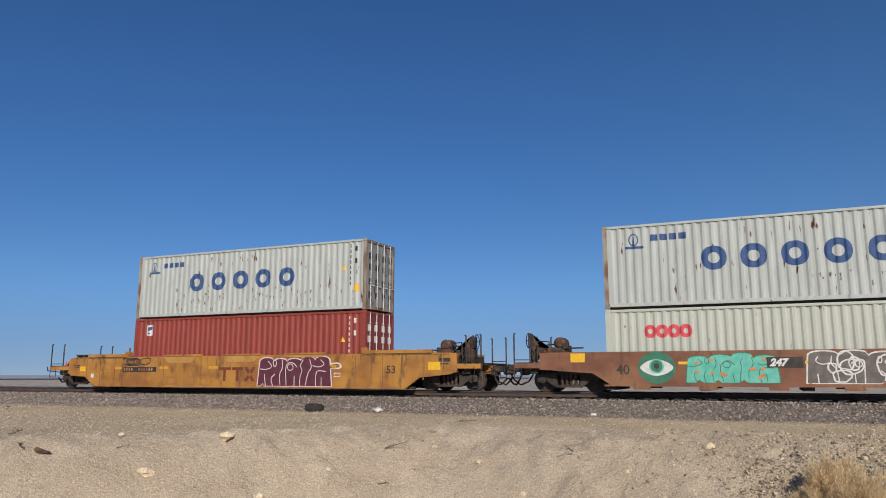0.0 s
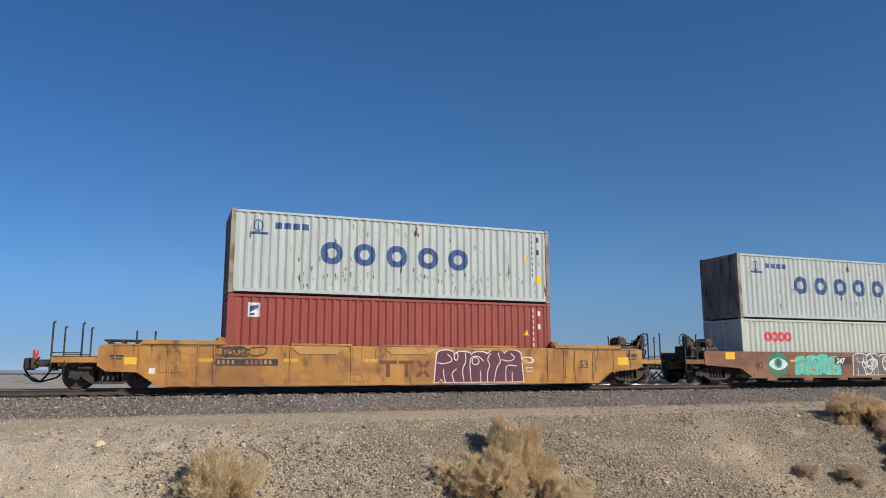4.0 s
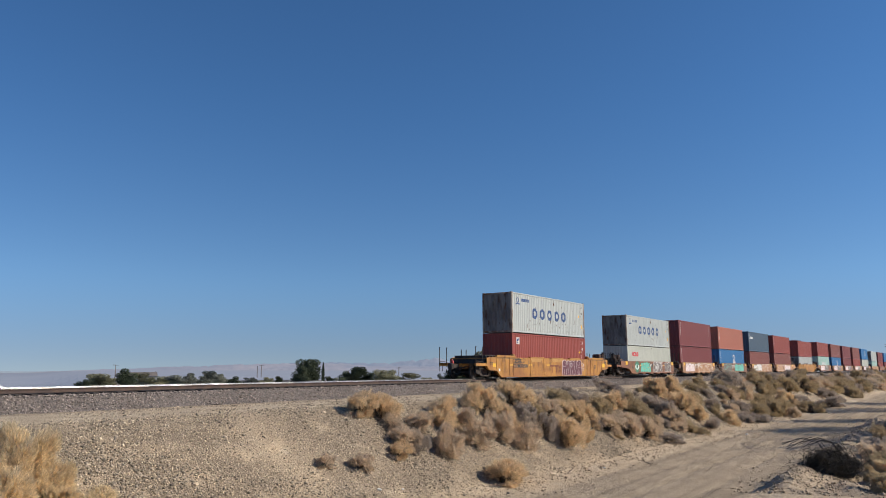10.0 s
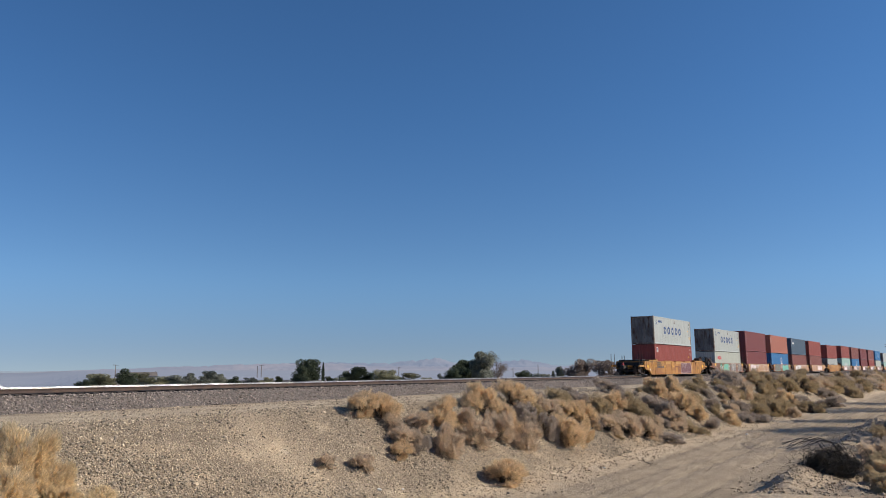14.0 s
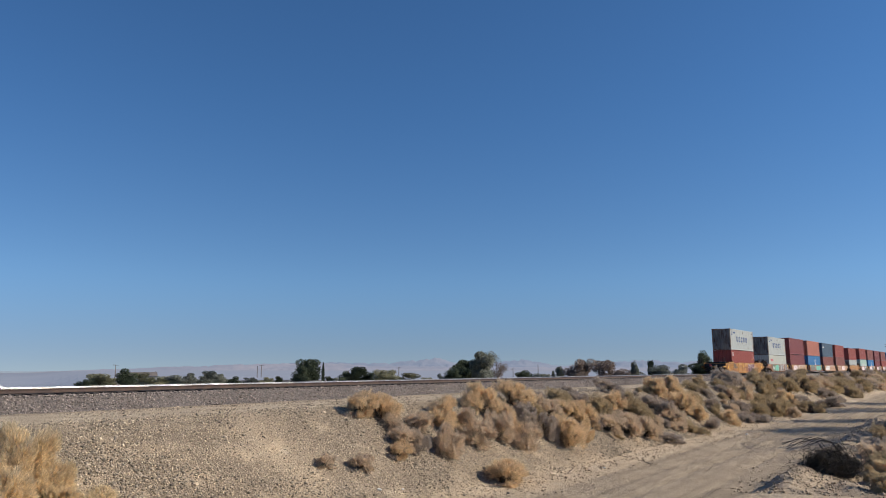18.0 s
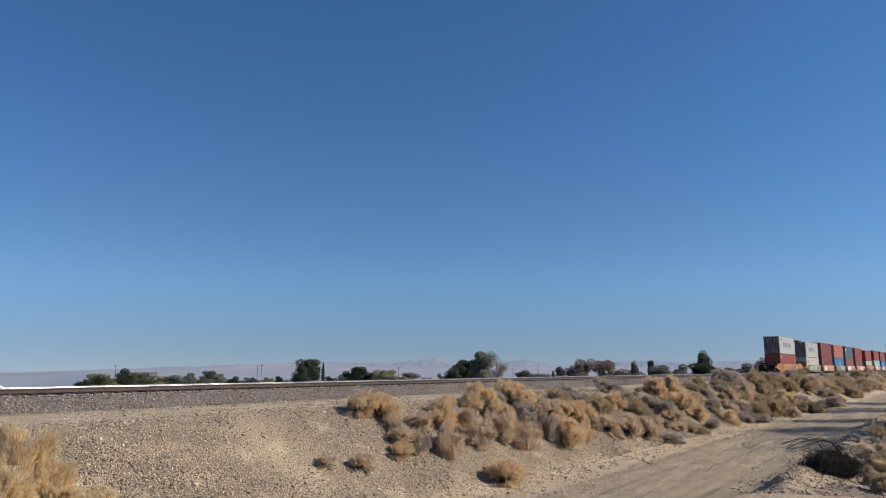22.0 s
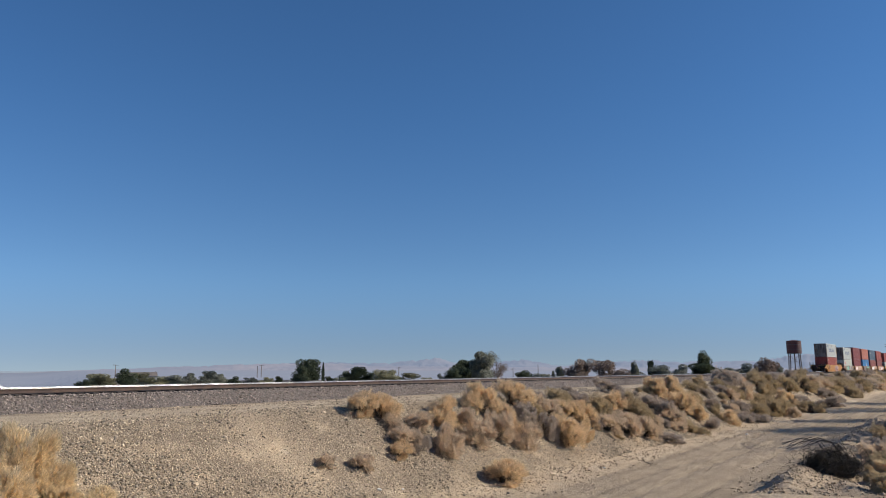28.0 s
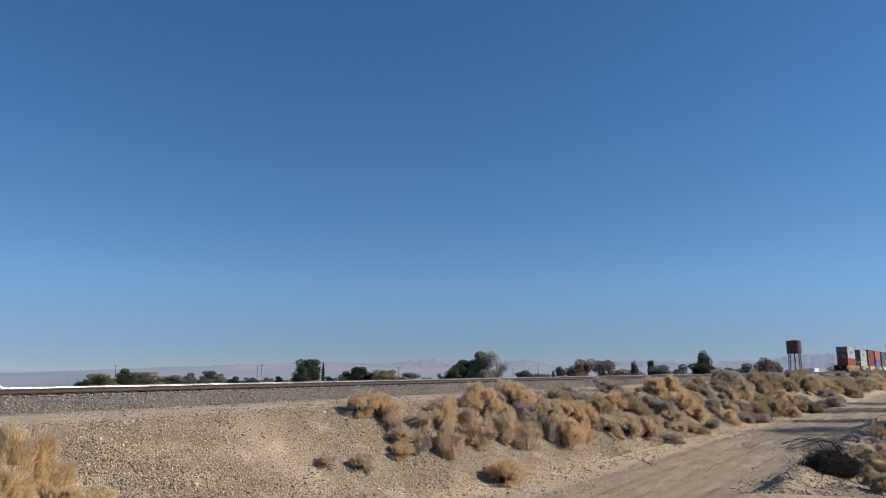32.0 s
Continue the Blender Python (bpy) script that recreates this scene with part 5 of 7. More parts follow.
def unit_wagon(colour, label, rear, front, art):
    """One unit of an articulated set; x from the rear end of its container. rear, front: it has a full end there."""
    c = CL / 2
    e = thing("articulated_wagon_unit", pose(0, 0, 0), label, "railway wagon", "wagons of the train")
    pts = ([(-2.3, 1.36), (-2.3, 0.80), (-0.45, 0.67), (0.2, 0.26)] if rear else [(-0.1, 1.36), (-0.1, 0.26)])
    pts += ([(12.3, 0.26), (12.75, 0.69), (14.05, 0.78), (14.05, 1.36)] if front else [(12.3, 0.26), (12.3, 1.36)])
    o = [(x - c, z) for x, z in pts]
    ribs = [(k * 1.95 + 0.3 - c, 0.28, 0.42) for k in range(7)]
    well_body(e, o, -0.06 - c, 12.26 - c, colour, [], ribs)
    for y in (-1, 1):
        part("bottom_flange", box(bmesh.new(), -0.05 - c, 12.25 - c, *sorted((y * (SIDE - 0.1), y * (SIDE + 0.07))), 0.22, 0.275), colour, e)
        for k in range(6):
            part("foot_bracket", box(bmesh.new(), 0.9 + 2.05 * k - c, 1.45 + 2.05 * k - c, *sorted((y * (SIDE - 0.06), y * (SIDE + 0.10))), 0.12, 0.22), colour, e)
    if rear:
        end_platform(e, -2.3 - c, -1, colour, True, reach=0.8)
        part("end_deck", box(bmesh.new(), -2.3 - c, -0.1 - c, -SIDE + 0.07, SIDE - 0.07, 1.26, 1.32), colour, e)
        truck(e, -1.38 - c, 0)
    else:
        part("yoke", box(bmesh.new(), -1.5 - c, -0.1 - c, -0.35, 0.35, 0.72, 1.1, 0.05), "iron", e)
        for s in (-1, 1):
            bm = bmesh.new()
            for y in (0.8, 1.25):
                bent(bm, [(-0.75 - c, s * y, 0.55), (-0.75 - c, s * y, 2.35)], 0.028)
            for z in (0.8, 1.2, 1.6):
                bent(bm, [(-0.75 - c, s * 1.25, z), (-0.75 - c, s * 0.8, z)], 0.016)
            part("ladder", bm, "iron", e)
        bm = tube(bmesh.new(), (-0.5 - c, -1.1, 1.35), (-0.5 - c, -0.6, 1.35), 0.17, n=14)
        box(bm, -0.9 - c, -0.15 - c, -1.3, -0.9, 0.7, 1.15, 0.02)
        part("brake_rigging", bm, "rusty", e)
    if front:
        end_platform(e, 14.05 - c, 1, colour, True)
        part("end_deck", box(bmesh.new(), 12.3 - c, 14.05 - c, -SIDE + 0.07, SIDE - 0.07, 1.26, 1.32), colour, e)
        truck(e, 13.45 - c, 0)
    else:
        part("yoke", box(bmesh.new(), 12.3 - c, 13.6 - c, -0.35, 0.35, 0.72, 1.1, 0.05), "iron", e)
        for s in (-1, 1):
            bm = bmesh.new()
            for y in (0.8, 1.25):
                bent(bm, [(12.75 - c, s * y, 0.55), (12.75 - c, s * y, 2.35)], 0.028)
            for z in (0.8, 1.2, 1.6):
                bent(bm, [(12.75 - c, s * 1.25, z), (12.75 - c, s * 0.8, z)], 0.016)
            part("ladder", bm, "iron", e)
        truck(e, 13.87 - c, 0)
    for xx in (-1.2 if rear else 0.25, 11.6):
        painted("reflector", [rect(xx - c, xx + 0.5 - c, 1.02, 1.32)], side_out, "bar_yellow", e)
    if art:
        art(e, c)
    return e


def art_eye(e, c):
    number("number", "40", 0.35 - c, 0.62, 0.32, -SIDE - 0.003, "bar_black", e)
    x = 1.66 - c
    painted("spray_eye", [disc(x, 0.83, 0.60, 0.52, 32)], side_out, "spray_green", e, "green spray-painted eye shape", lift=0.003)
    painted("spray_eye", [disc(x, 0.83, 0.53, 0.27, 28, 1.6)], side_out, "bar_white", e, lift=0.005)
    painted("spray_eye", [disc(x, 0.88, 0.24, 0.24, 24)], side_out, "spray_teal", e, lift=0.007)
    painted("spray_eye", [disc(x, 0.88, 0.19, 0.19, 24)], side_out, "spray_green", e, lift=0.0085)
    painted("spray_eye", [disc(x, 0.88, 0.09, 0.09, 18)], side_out, "bar_black", e, lift=0.010)
    painted("reflector_strip", [rect(2.35 - c, 2.75 - c, 0.93, 1.02), rect(6.05 - c, 6.45 - c, 0.93, 1.02), rect(9.0 - c, 9.4 - c, 0.93, 1.02)], side_out, "bar_yellow", e)
    blobs(e, 2.6 - c, 5.3 - c, 0.33, 1.34, 4, "spray_teal", "spray_green", 21, "spray_orange", "spray_green", 0.03)
    painted("number_panel", [rect(4.98 - c, 6.0 - c, 0.82, 1.14)], side_out, "bar_black", e, lift=0.011)
    number("number", "247", 5.06 - c, 0.87, 0.225, -SIDE - 0.013, "bar_white", e, 0.016, 0.3)
    blobs(e, 6.1 - c, 8.6 - c, 0.33, 1.34, 3, "spray_grey", "bar_white", 22)
    scribble(e, 6.2 - c, 8.8 - c, 0.35, 1.32, 8, "bar_white", 23)
    blobs(e, 9.5 - c, 11.3 - c, 0.36, 1.3, 2, "spray_grey", "bar_white", 24)


def art_mixed(seed, fills, bars=True):
    def f(e, c):
        rng = random.Random(seed)
        x = 0.9
        for k, (fill, edge, w) in enumerate(fills):
            blobs(e, x - c, x + w - c, 0.34, 1.33, 3, fill, edge, seed + k)
            x += w + (1.7 if bars and k == 0 else 0.3)
        if bars:
            m = 0.9 + fills[0][2] + 0.25
            painted("marking", [rect(m - c, m + 0.4 - c, 1.05, 1.15), rect(m + 0.13 - c, m + 0.26 - c, 0.7, 1.05), rect(m + 0.5 - c, m + 0.9 - c, 1.05, 1.15), rect(m + 0.63 - c, m + 0.76 - c, 0.7, 1.05), rect(m + 1.0 - c, m + 1.12 - c, 0.7, 1.15, 0.2)], side_out, "bar_white", e, "white painted marking bars", lift=0.012)
        scribble(e, 1 - c, 11.5 - c, 0.35, 1.32, 9, fills[-1][1], seed + 9)
    return f


LOADS = []       # (thing, distance of its middle along the train, height)


def load(ob, rel, z):
    LOADS.append((ob, rel, z))


tail_wagon, mid, marker = long_wagon("yellow_car", "weathered yellow well wagon with maroon graffiti, last of the train")
load(tail_wagon, mid, 0.0)
load(marker[0], marker[1], 0.80)
LOW = 0.25
load(container("red", 2.896, "rust-red corrugated container at the bottom of a stack", marks=marks_red_low), CL / 2, LOW)
load(container("white", 2.896, "rust-streaked white container with blue markings on a red one", "rustframe", marks_big(3.48, 1.52)), CL / 2, LOW + 2.915)

SET1 = 21.65
for k in range(5):
    lab, art, col = [
        ("brown wagon unit with a painted eye and teal graffiti", art_eye, "brown_car"),
        ("tan wagon unit covered in pale graffiti", art_mixed(31, [("spray_pale", "bar_brown", 3.2), ("tan_car", "bar_white", 5.0)]), "tan_car"),
        ("brown wagon unit with grey and teal graffiti", art_mixed(41, [("spray_grey", "spray_teal", 3.6), ("spray_teal", "spray_grey", 4.4)]), "brown_car"),
        ("tan wagon unit with white and black scrawls", art_mixed(51, [("bar_white", "bar_black", 4.6), ("tan_car", "spray_pale", 4.4)], False), "tan_car"),
        ("faded tan wagon unit with worn pale graffiti", art_mixed(61, [("tan_car", "spray_pale", 4.6), ("spray_pale", "tan_car", 4.4)], False), "tan_car")][k]
    load(unit_wagon(col, lab, k == 0, k == 4, art), SET1 + 15.54 * k + CL / 2, 0.0)
STACKS = [
    (SET1, ("cream", 2.591, "cream corrugated container with red markings", None, marks_cream), ("white", 2.896, "clean white container with bold blue markings", "rustframe", marks_big(3.62, 1.57, True, 34))),
    (SET1 + 15.54, ("maroon", 2.896, "maroon container with white data marks", None, marks_plain()), ("maroon", 2.896, "maroon container stacked on a maroon one", None, marks_plain())),
    (SET1 + 31.08, ("blue", 2.896, "bright blue container with a white emblem", None, marks_plain("bar_white", "badge")), ("orange", 2.896, "faded orange container on a blue one", None, marks_plain())),
    (SET1 + 46.62, ("brown", 2.896, "red-brown container under a slate-blue one", None, None), ("navy", 2.896, "slate-blue container with pale marking bars", None, marks_plain("bar_white", "row"))),
    (SET1 + 62.16, ("brown", 2.896, "red-brown container under a red one", None, marks_plain()), ("red", 2.896, "red container on a red-brown one", None, marks_plain())),
    (103.0, ("white", 2.591, "off-white container with large grey marking bars", None, marks_plain("spray_grey", "wide")), ("red", 2.896, "red container on an off-white one", None, None)),
    (121.45, ("green", 2.896, "pale green container with a white panel", None, marks_plain("bar_white", "wide")), ("red", 2.896, "red container on a pale green one", None, marks_plain())),
    (136.95, ("blue", 2.896, "blue container with a white emblem", None, marks_plain("bar_white", "badge")), ("brown", 2.896, "red-brown container on a blue one", None, None)),
    (152.45, ("maroon", 2.896, "maroon container near the middle of the train", None, None), ("maroon", 2.896, "maroon container near the middle of the train", None, None)),
    (167.95, ("red", 2.896, "red container under a red-brown one", None, None), ("brown", 2.896, "red-brown container on a red one", None, None)),
    (183.45, ("cream", 2.896, "cream container under a blue one", None, None), ("blue", 2.896, "blue container with a white emblem on a cream one", None, marks_plain("bar_white", "badge"))),
    (203.3, ("green", 2.591, "pale green container under a white one", None, None), ("white", 2.896, "white container on a pale green one", None, None)),
    (218.8, ("red", 2.591, "red container far along the train", None, None), ("maroon", 2.896, "maroon container far along the train", None, None)),
    (234.3, ("maroon", 2.591, "maroon container under a blue one", None, None), ("blue", 2.896, "blue container on a maroon one", None, None)),
    (249.8, ("brown", 2.591, "red-brown container under a red one", None, None), ("red", 2.896, "red container on a red-brown one", None, None)),
    (265.3, ("white", 2.591, "white container under a slate-blue one", None, None), ("navy", 2.896, "slate-blue container on a white one", None, None)),
]
for rel, low, high in STACKS:
    z = 0.22 if rel == SET1 else LOW
    for colour, h, lab, fm, mk in (low, high):
        load(container(colour, h, lab, fm, mk), rel + CL / 2, z)
        z += h + 0.02
w, mid, _ = long_wagon("yellow_car", "weathered yellow well wagon amid the train", -1.95, 14.0, False)
load(w, 103.0 + mid, 0.0)
FARU = [121.45 + 15.5 * k for k in range(5)] + [203.3 + 15.5 * k for k in range(5)]
for k, rel in enumerate(FARU):
    load(unit_wagon("tan_car" if k % 2 else "brown_car", "weathered wagon unit far along the train", k in (0, 5), k in (4, 9), art_mixed(70 + k, [("spray_pale", "tan_car", 4.0), ("spray_grey", "bar_white", 4.0)], False) if k < 5 else None), rel + CL / 2, 0.0)


# ---- dry brush ----
def brush_mesh(seed, n_stem=300, n_tip=27000, lumps=14, fine=1.0):
    """A rounded dry shrub, one metre wide and tall: radiating stems, and a ragged shell of fine twig tips with gaps and lobes."""
    rng = random.Random(seed)
    lobes = []
    for _ in range(lumps):
        a, q = rng.uniform(0, 6.28), 0.36 * rng.random() ** 0.6
        lobes.append((Vector((q * math.cos(a), q * math.sin(a), rng.uniform(0.02, 0.40) - 0.30 * q)), rng.uniform(0.12, 0.25)))
    sv, sf, tv, tf = [], [], [], []
    for _ in range(n_stem):
        c, r = rng.choice(lobes)
        d = Vector((rng.gauss(0, 1), rng.gauss(0, 1), abs(rng.gauss(0, 0.8)))).normalized()
        tip = c + d * r * rng.uniform(0.7, 1.1)
        tip.z = max(tip.z, 0.01)
        root = Vector((rng.uniform(-0.06, 0.06), rng.uniform(-0.06, 0.06), -0.04))
        midp = root.lerp(tip, 0.55) + Vector((rng.uniform(-0.05, 0.05), rng.uniform(-0.05, 0.05), 0.05))
        side = d.cross(Vector((rng.uniform(-1, 1), rng.uniform(-1, 1), 1))).normalized() * 0.005
        k = len(sv)
        sv += [root - side, root + side, midp + side * 0.7, midp - side * 0.7, tip]
        sf += [(k, k + 1, k + 2, k + 3), (k + 3, k + 2, k + 4)]
    tufts = []
    while len(tufts) < 620:
        c, r = rng.choice(lobes)
        d = Vector((rng.gauss(0, 1), rng.gauss(0, 1), rng.gauss(0.35, 0.75))).normalized()
        p = c + d * r * rng.uniform(0.35, 1.0)
        if p.z > -0.02:
            tufts.append((p, (d * 0.5 + Vector((p.x, p.y, p.z * 0.8 + 0.14)).normalized() + Vector((0, 0, 0.35))).normalized()))
    for _ in range(n_tip):
        c, d = rng.choice(tufts)
        p = c + Vector((rng.gauss(0, 0.020), rng.gauss(0, 0.020), rng.gauss(0, 0.022)))
        if p.z < -0.03:
            continue
        up_ = (d + Vector((rng.uniform(-0.75, 0.75), rng.uniform(-0.75, 0.75), rng.uniform(-0.5, 0.8)))).normalized()
        side = up_.cross(Vector((rng.uniform(-1, 1), rng.uniform(-1, 1), rng.uniform(-1, 1)))).normalized()
        ln, wd = rng.uniform(0.02, 0.065) * fine, rng.uniform(0.0022, 0.0045) * fine ** 0.4
        k = len(tv)
        tv += [p - side * wd, p + side * wd, p + up_ * ln]
        tf.append((k, k + 1, k + 2))
    span = np.percentile([math.hypot(v.x, v.y) for v in tv], 97.5) * 2
    top = np.percentile([v.z for v in tv], 99.3)
    return [([(v.x / span, v.y / span, v.z / top) for v in vs], fs) for vs, fs in ((sv, sf), (tv, tf))]


BRUSH = {}


def shrub(x, u, width, kind, seed, tall=0.7, label=None):
    """A dry shrub on the ground, leaning with the slope it grows on; tall: its height for its width."""
    rng = random.Random(seed)
    key = (kind, seed % 4)
    p = place(x, u)
    slope = math.degrees(math.atan((ground_z(u + 0.5, x, False) - ground_z(u - 0.5, x, False))))
    names = {"gold": "golden-brown dry rounded shrub on the embankment", "straw": "greyish straw-coloured dry shrub on the embankment", "ash": "grey dead shrub on the embankment",
             "olive": "olive-grey scrubby shrub on the embankment", "hay": "pale yellow dry shrub on the gravel bank"}
    e = thing("shrub", pose(p.x, p.y, p.z, 0.55 * slope + rng.uniform(-4, 4), rng.uniform(-4, 4)) @ pose(0, 0, 0, 0, 0, rng.uniform(0, 360)), label or names[kind], "shrub", "dry shrubs on the bank")
    e.scale = (width, width, width * tall)
    if key not in BRUSH:
        (sv, sf), (tv, tf) = brush_mesh(ord(kind[0]) * 10 + seed % 4, lumps=(11, 14, 17, 13)[seed % 4], **({"n_tip": 40000, "fine": 0.85} if kind == "hay" else {}))
        a = raw("stem_frame", sv, sf, "deadwood", e)
        b = raw("foliage", tv, tf, kind, e)
        BRUSH[key] = (a.data, b.data)
    else:
        for name, me in zip(("stem_frame", "foliage"), BRUSH[key]):
            new(name, me).parent = e
    return e


# place along the line and across it, width, height for its width, kind
BANK_A = [
    (20.74, 18.05, 1.04, 0.86, "gold"), (21.56, 17.78, 1.19, 0.8, "gold"), (21.5, 17.03, 0.87, 0.7, "straw"), (21.25, 16.41, 1.01, 0.72, "straw"),
    (20.51, 16.01, 0.71, 0.86, "gold"), (21.75, 16.12, 0.86, 0.82, "ash"), (23.08, 17.17, 0.96, 0.74, "straw"), (24.88, 17.42, 1.57, 0.66, "gold"),
    (23.24, 16.01, 1.15, 0.92, "straw"), (25.74, 16.91, 0.93, 1.03, "straw"), (25.7, 16.26, 1.33, 0.74, "straw"), (28.66, 17.57, 1.89, 0.65, "gold"),
    (27.49, 16.25, 1.4, 0.83, "straw"), (31.94, 17.9, 1.78, 0.67, "gold"), (28.63, 15.62, 1.27, 0.89, "straw"), (28.61, 16.48, 1.15, 0.9, "gold"),
    (30.69, 16.61, 1.21, 0.82, "ash"), (24.53, 14.17, 1.65, 0.57, "gold"), (16.94, 16.17, 0.63, 0.67, "straw"), (18.3, 15.9, 0.72, 0.65, "straw"),
]
BANK_B = [
    (31.57, 15.96, 1.06, 1.03, "ash"), (32.45, 15.41, 1.61, 0.83, "gold"), (34.17, 15.32, 0.89, 1.24, "gold"), (33.84, 17.09, 1.31, 0.64, "straw"),
    (35.81, 16.84, 1.31, 0.7, "gold"), (32.34, 16.97, 0.94, 0.76, "olive"),
]
VERGE_A = [
    (37.07, 17.89, 1.49, 0.43, "olive"), (36.8, 16.34, 1.38, 0.79, "gold"), (45.6, 18.49, 1.69, 0.56, "ash"), (39.9, 16.88, 1.55, 0.65, "olive"),
    (42.54, 16.99, 1.36, 0.73, "gold"), (38.18, 15.72, 1.59, 0.6, "straw"), (40.09, 15.45, 1.52, 0.79, "straw"), (41.72, 14.95, 1.56, 0.75, "straw"),
    (52.35, 17.86, 1.71, 0.74, "gold"), (55.59, 17.77, 1.62, 0.81, "gold"), (45.45, 16.96, 1.43, 0.6, "olive"), (43.8, 15.88, 1.64, 0.75, "olive"),
    (44.07, 15.16, 1.29, 0.72, "straw"), (48.43, 16.48, 1.65, 0.63, "ash"), (48.68, 15.62, 1.63, 0.7, "straw"), (52.83, 16.21, 1.68, 0.86, "gold"),
    (57.12, 16.59, 1.29, 0.69, "olive"), (54.28, 15.4, 1.38, 0.76, "gold"), (49.61, 14.46, 1.63, 0.43, "olive"), (43.23, 14.22, 1.85, 0.28, "ash"),
]
VERGE_B = [
    (58.66, 14.59, 1.54, 0.67, "gold"), (53.67, 14.26, 1.27, 0.59, "ash"), (47.71, 14.82, 1.08, 0.57, "straw"), (40.76, 15.51, 0.96, 0.63, "ash"),
    (37.18, 16, 0.9, 0.69, "ash"), (38.6, 17.59, 1.08, 0.56, "ash"), (59.02, 15.32, 1.3, 0.63, "olive"),
]
FAR_VERGE_A = [
    (62.07, 18.23, 1.69, 0.38, "gold"), (60.12, 16.18, 1.16, 0.73, "ash"), (69.94, 16.82, 1.74, 0.56, "gold"), (72.76, 16.43, 1.26, 0.65, "straw"),
    (68.05, 17.52, 1.31, 0.46, "ash"), (75.35, 15.99, 1.73, 0.48, "olive"), (82.77, 17.28, 2.14, 0.57, "gold"), (62.28, 14.05, 1.89, 0.41, "ash"),
    (63.87, 13.05, 1.45, 0.48, "ash"), (73.86, 14.07, 2.29, 0.7, "gold"), (84.1, 15.03, 2.13, 0.67, "gold"), (72.31, 12.32, 1.11, 0.86, "straw"),
    (89.09, 17.25, 1.9, 0.57, "gold"), (92.88, 16.66, 2.61, 0.65, "olive"), (102.31, 16.63, 2.85, 0.6, "gold"), (111.08, 16.39, 3.06, 0.65, "straw"),
    (120, 16.1, 3.28, 0.65, "olive"), (127.65, 15.73, 2.94, 0.71, "gold"), (80.99, 12.28, 2.34, 0.53, "gold"), (93.53, 12.68, 3.19, 0.38, "ash"),
]
FAR_VERGE_B = [
    (125.13, 14.11, 2.86, 0.66, "olive"), (145.32, 15.19, 3.11, 0.7, "gold"), (162.7, 15.46, 3.24, 0.57, "straw"), (184.98, 16.45, 3.18, 0.53, "olive"),
    (90.42, 14.95, 1.89, 0.52, "ash"), (66.52, 15.44, 1.45, 0.52, "ash"), (69.84, 14.83, 1.8, 0.38, "olive"), (62.79, 17.14, 1.22, 0.53, "ash"),
    (63.44, 15.16, 1.29, 0.61, "straw"),
]
for k, (x, u, w, tall, kind) in enumerate(BANK_A + BANK_B + VERGE_A + VERGE_B + FAR_VERGE_A + FAR_VERGE_B):
    shrub(x, u, w * 1.2, "olive" if kind == "gold" and x > 62 and k % 3 else kind, k, tall * 0.76)
rng = random.Random(77)
for k in range(120):
    if k < 80:
        x, u, w, tall = 66 + 150 * rng.random() ** 1.1, rng.uniform(14.2, 19.0), rng.uniform(1.4, 2.6), rng.uniform(0.45, 0.65)
    else:
        x, u, w, tall = rng.uniform(34, 66), rng.uniform(14.8, 18.4), rng.uniform(0.5, 1.1), rng.uniform(0.4, 0.6)
    shrub(x, u, w, rng.choice(("straw", "olive", "olive", "ash", "ash", "olive")), 100 + k, tall)
NEAR_BRUSH = [
    (8.34, 16.98, 1.43, 0.82, "hay"), (8.64, 16.46, 0.77, 1, "hay"), (7.53, 16.35, 1.33, 0.74, "hay"), (6.66, 16.49, 1.05, 0.57, "hay"),
    (8.86, 16.09, 0.77, 0.72, "hay"), (9.31, 15.76, 1.15, 0.48, "hay"), (1.27, 16.39, 1.45, 0.73, "hay"),
]
for k, (x, u, w, tall, kind) in enumerate(NEAR_BRUSH):
    shrub(x, u, w * 1.2, kind, 300 + k, tall * 0.82)


# ---- trees ----
def leaf_cloud(rng, blobs_, n, size):
    v, f = [], []
    for _ in range(n):
        c, r = rng.choice(blobs_)
        d = Vector((rng.gauss(0, 1), rng.gauss(0, 1), rng.gauss(0, 1))).normalized()
        p = c + Vector((d.x * r[0], d.y * r[0], d.z * r[1])) * rng.uniform(0.35, 1.05) ** 0.6
        a = Vector((rng.gauss(0, 1), rng.gauss(0, 1), rng.gauss(0, 1))).normalized()
        b = a.orthogonal().normalized()
        s = size * rng.uniform(0.6, 1.5)
        k = len(v)
        v += [p - a * s, p + b * s * 0.55, p + a * s, p - b * s * 0.55]
        f.append((k, k + 1, k + 2, k + 3))
    return v, f


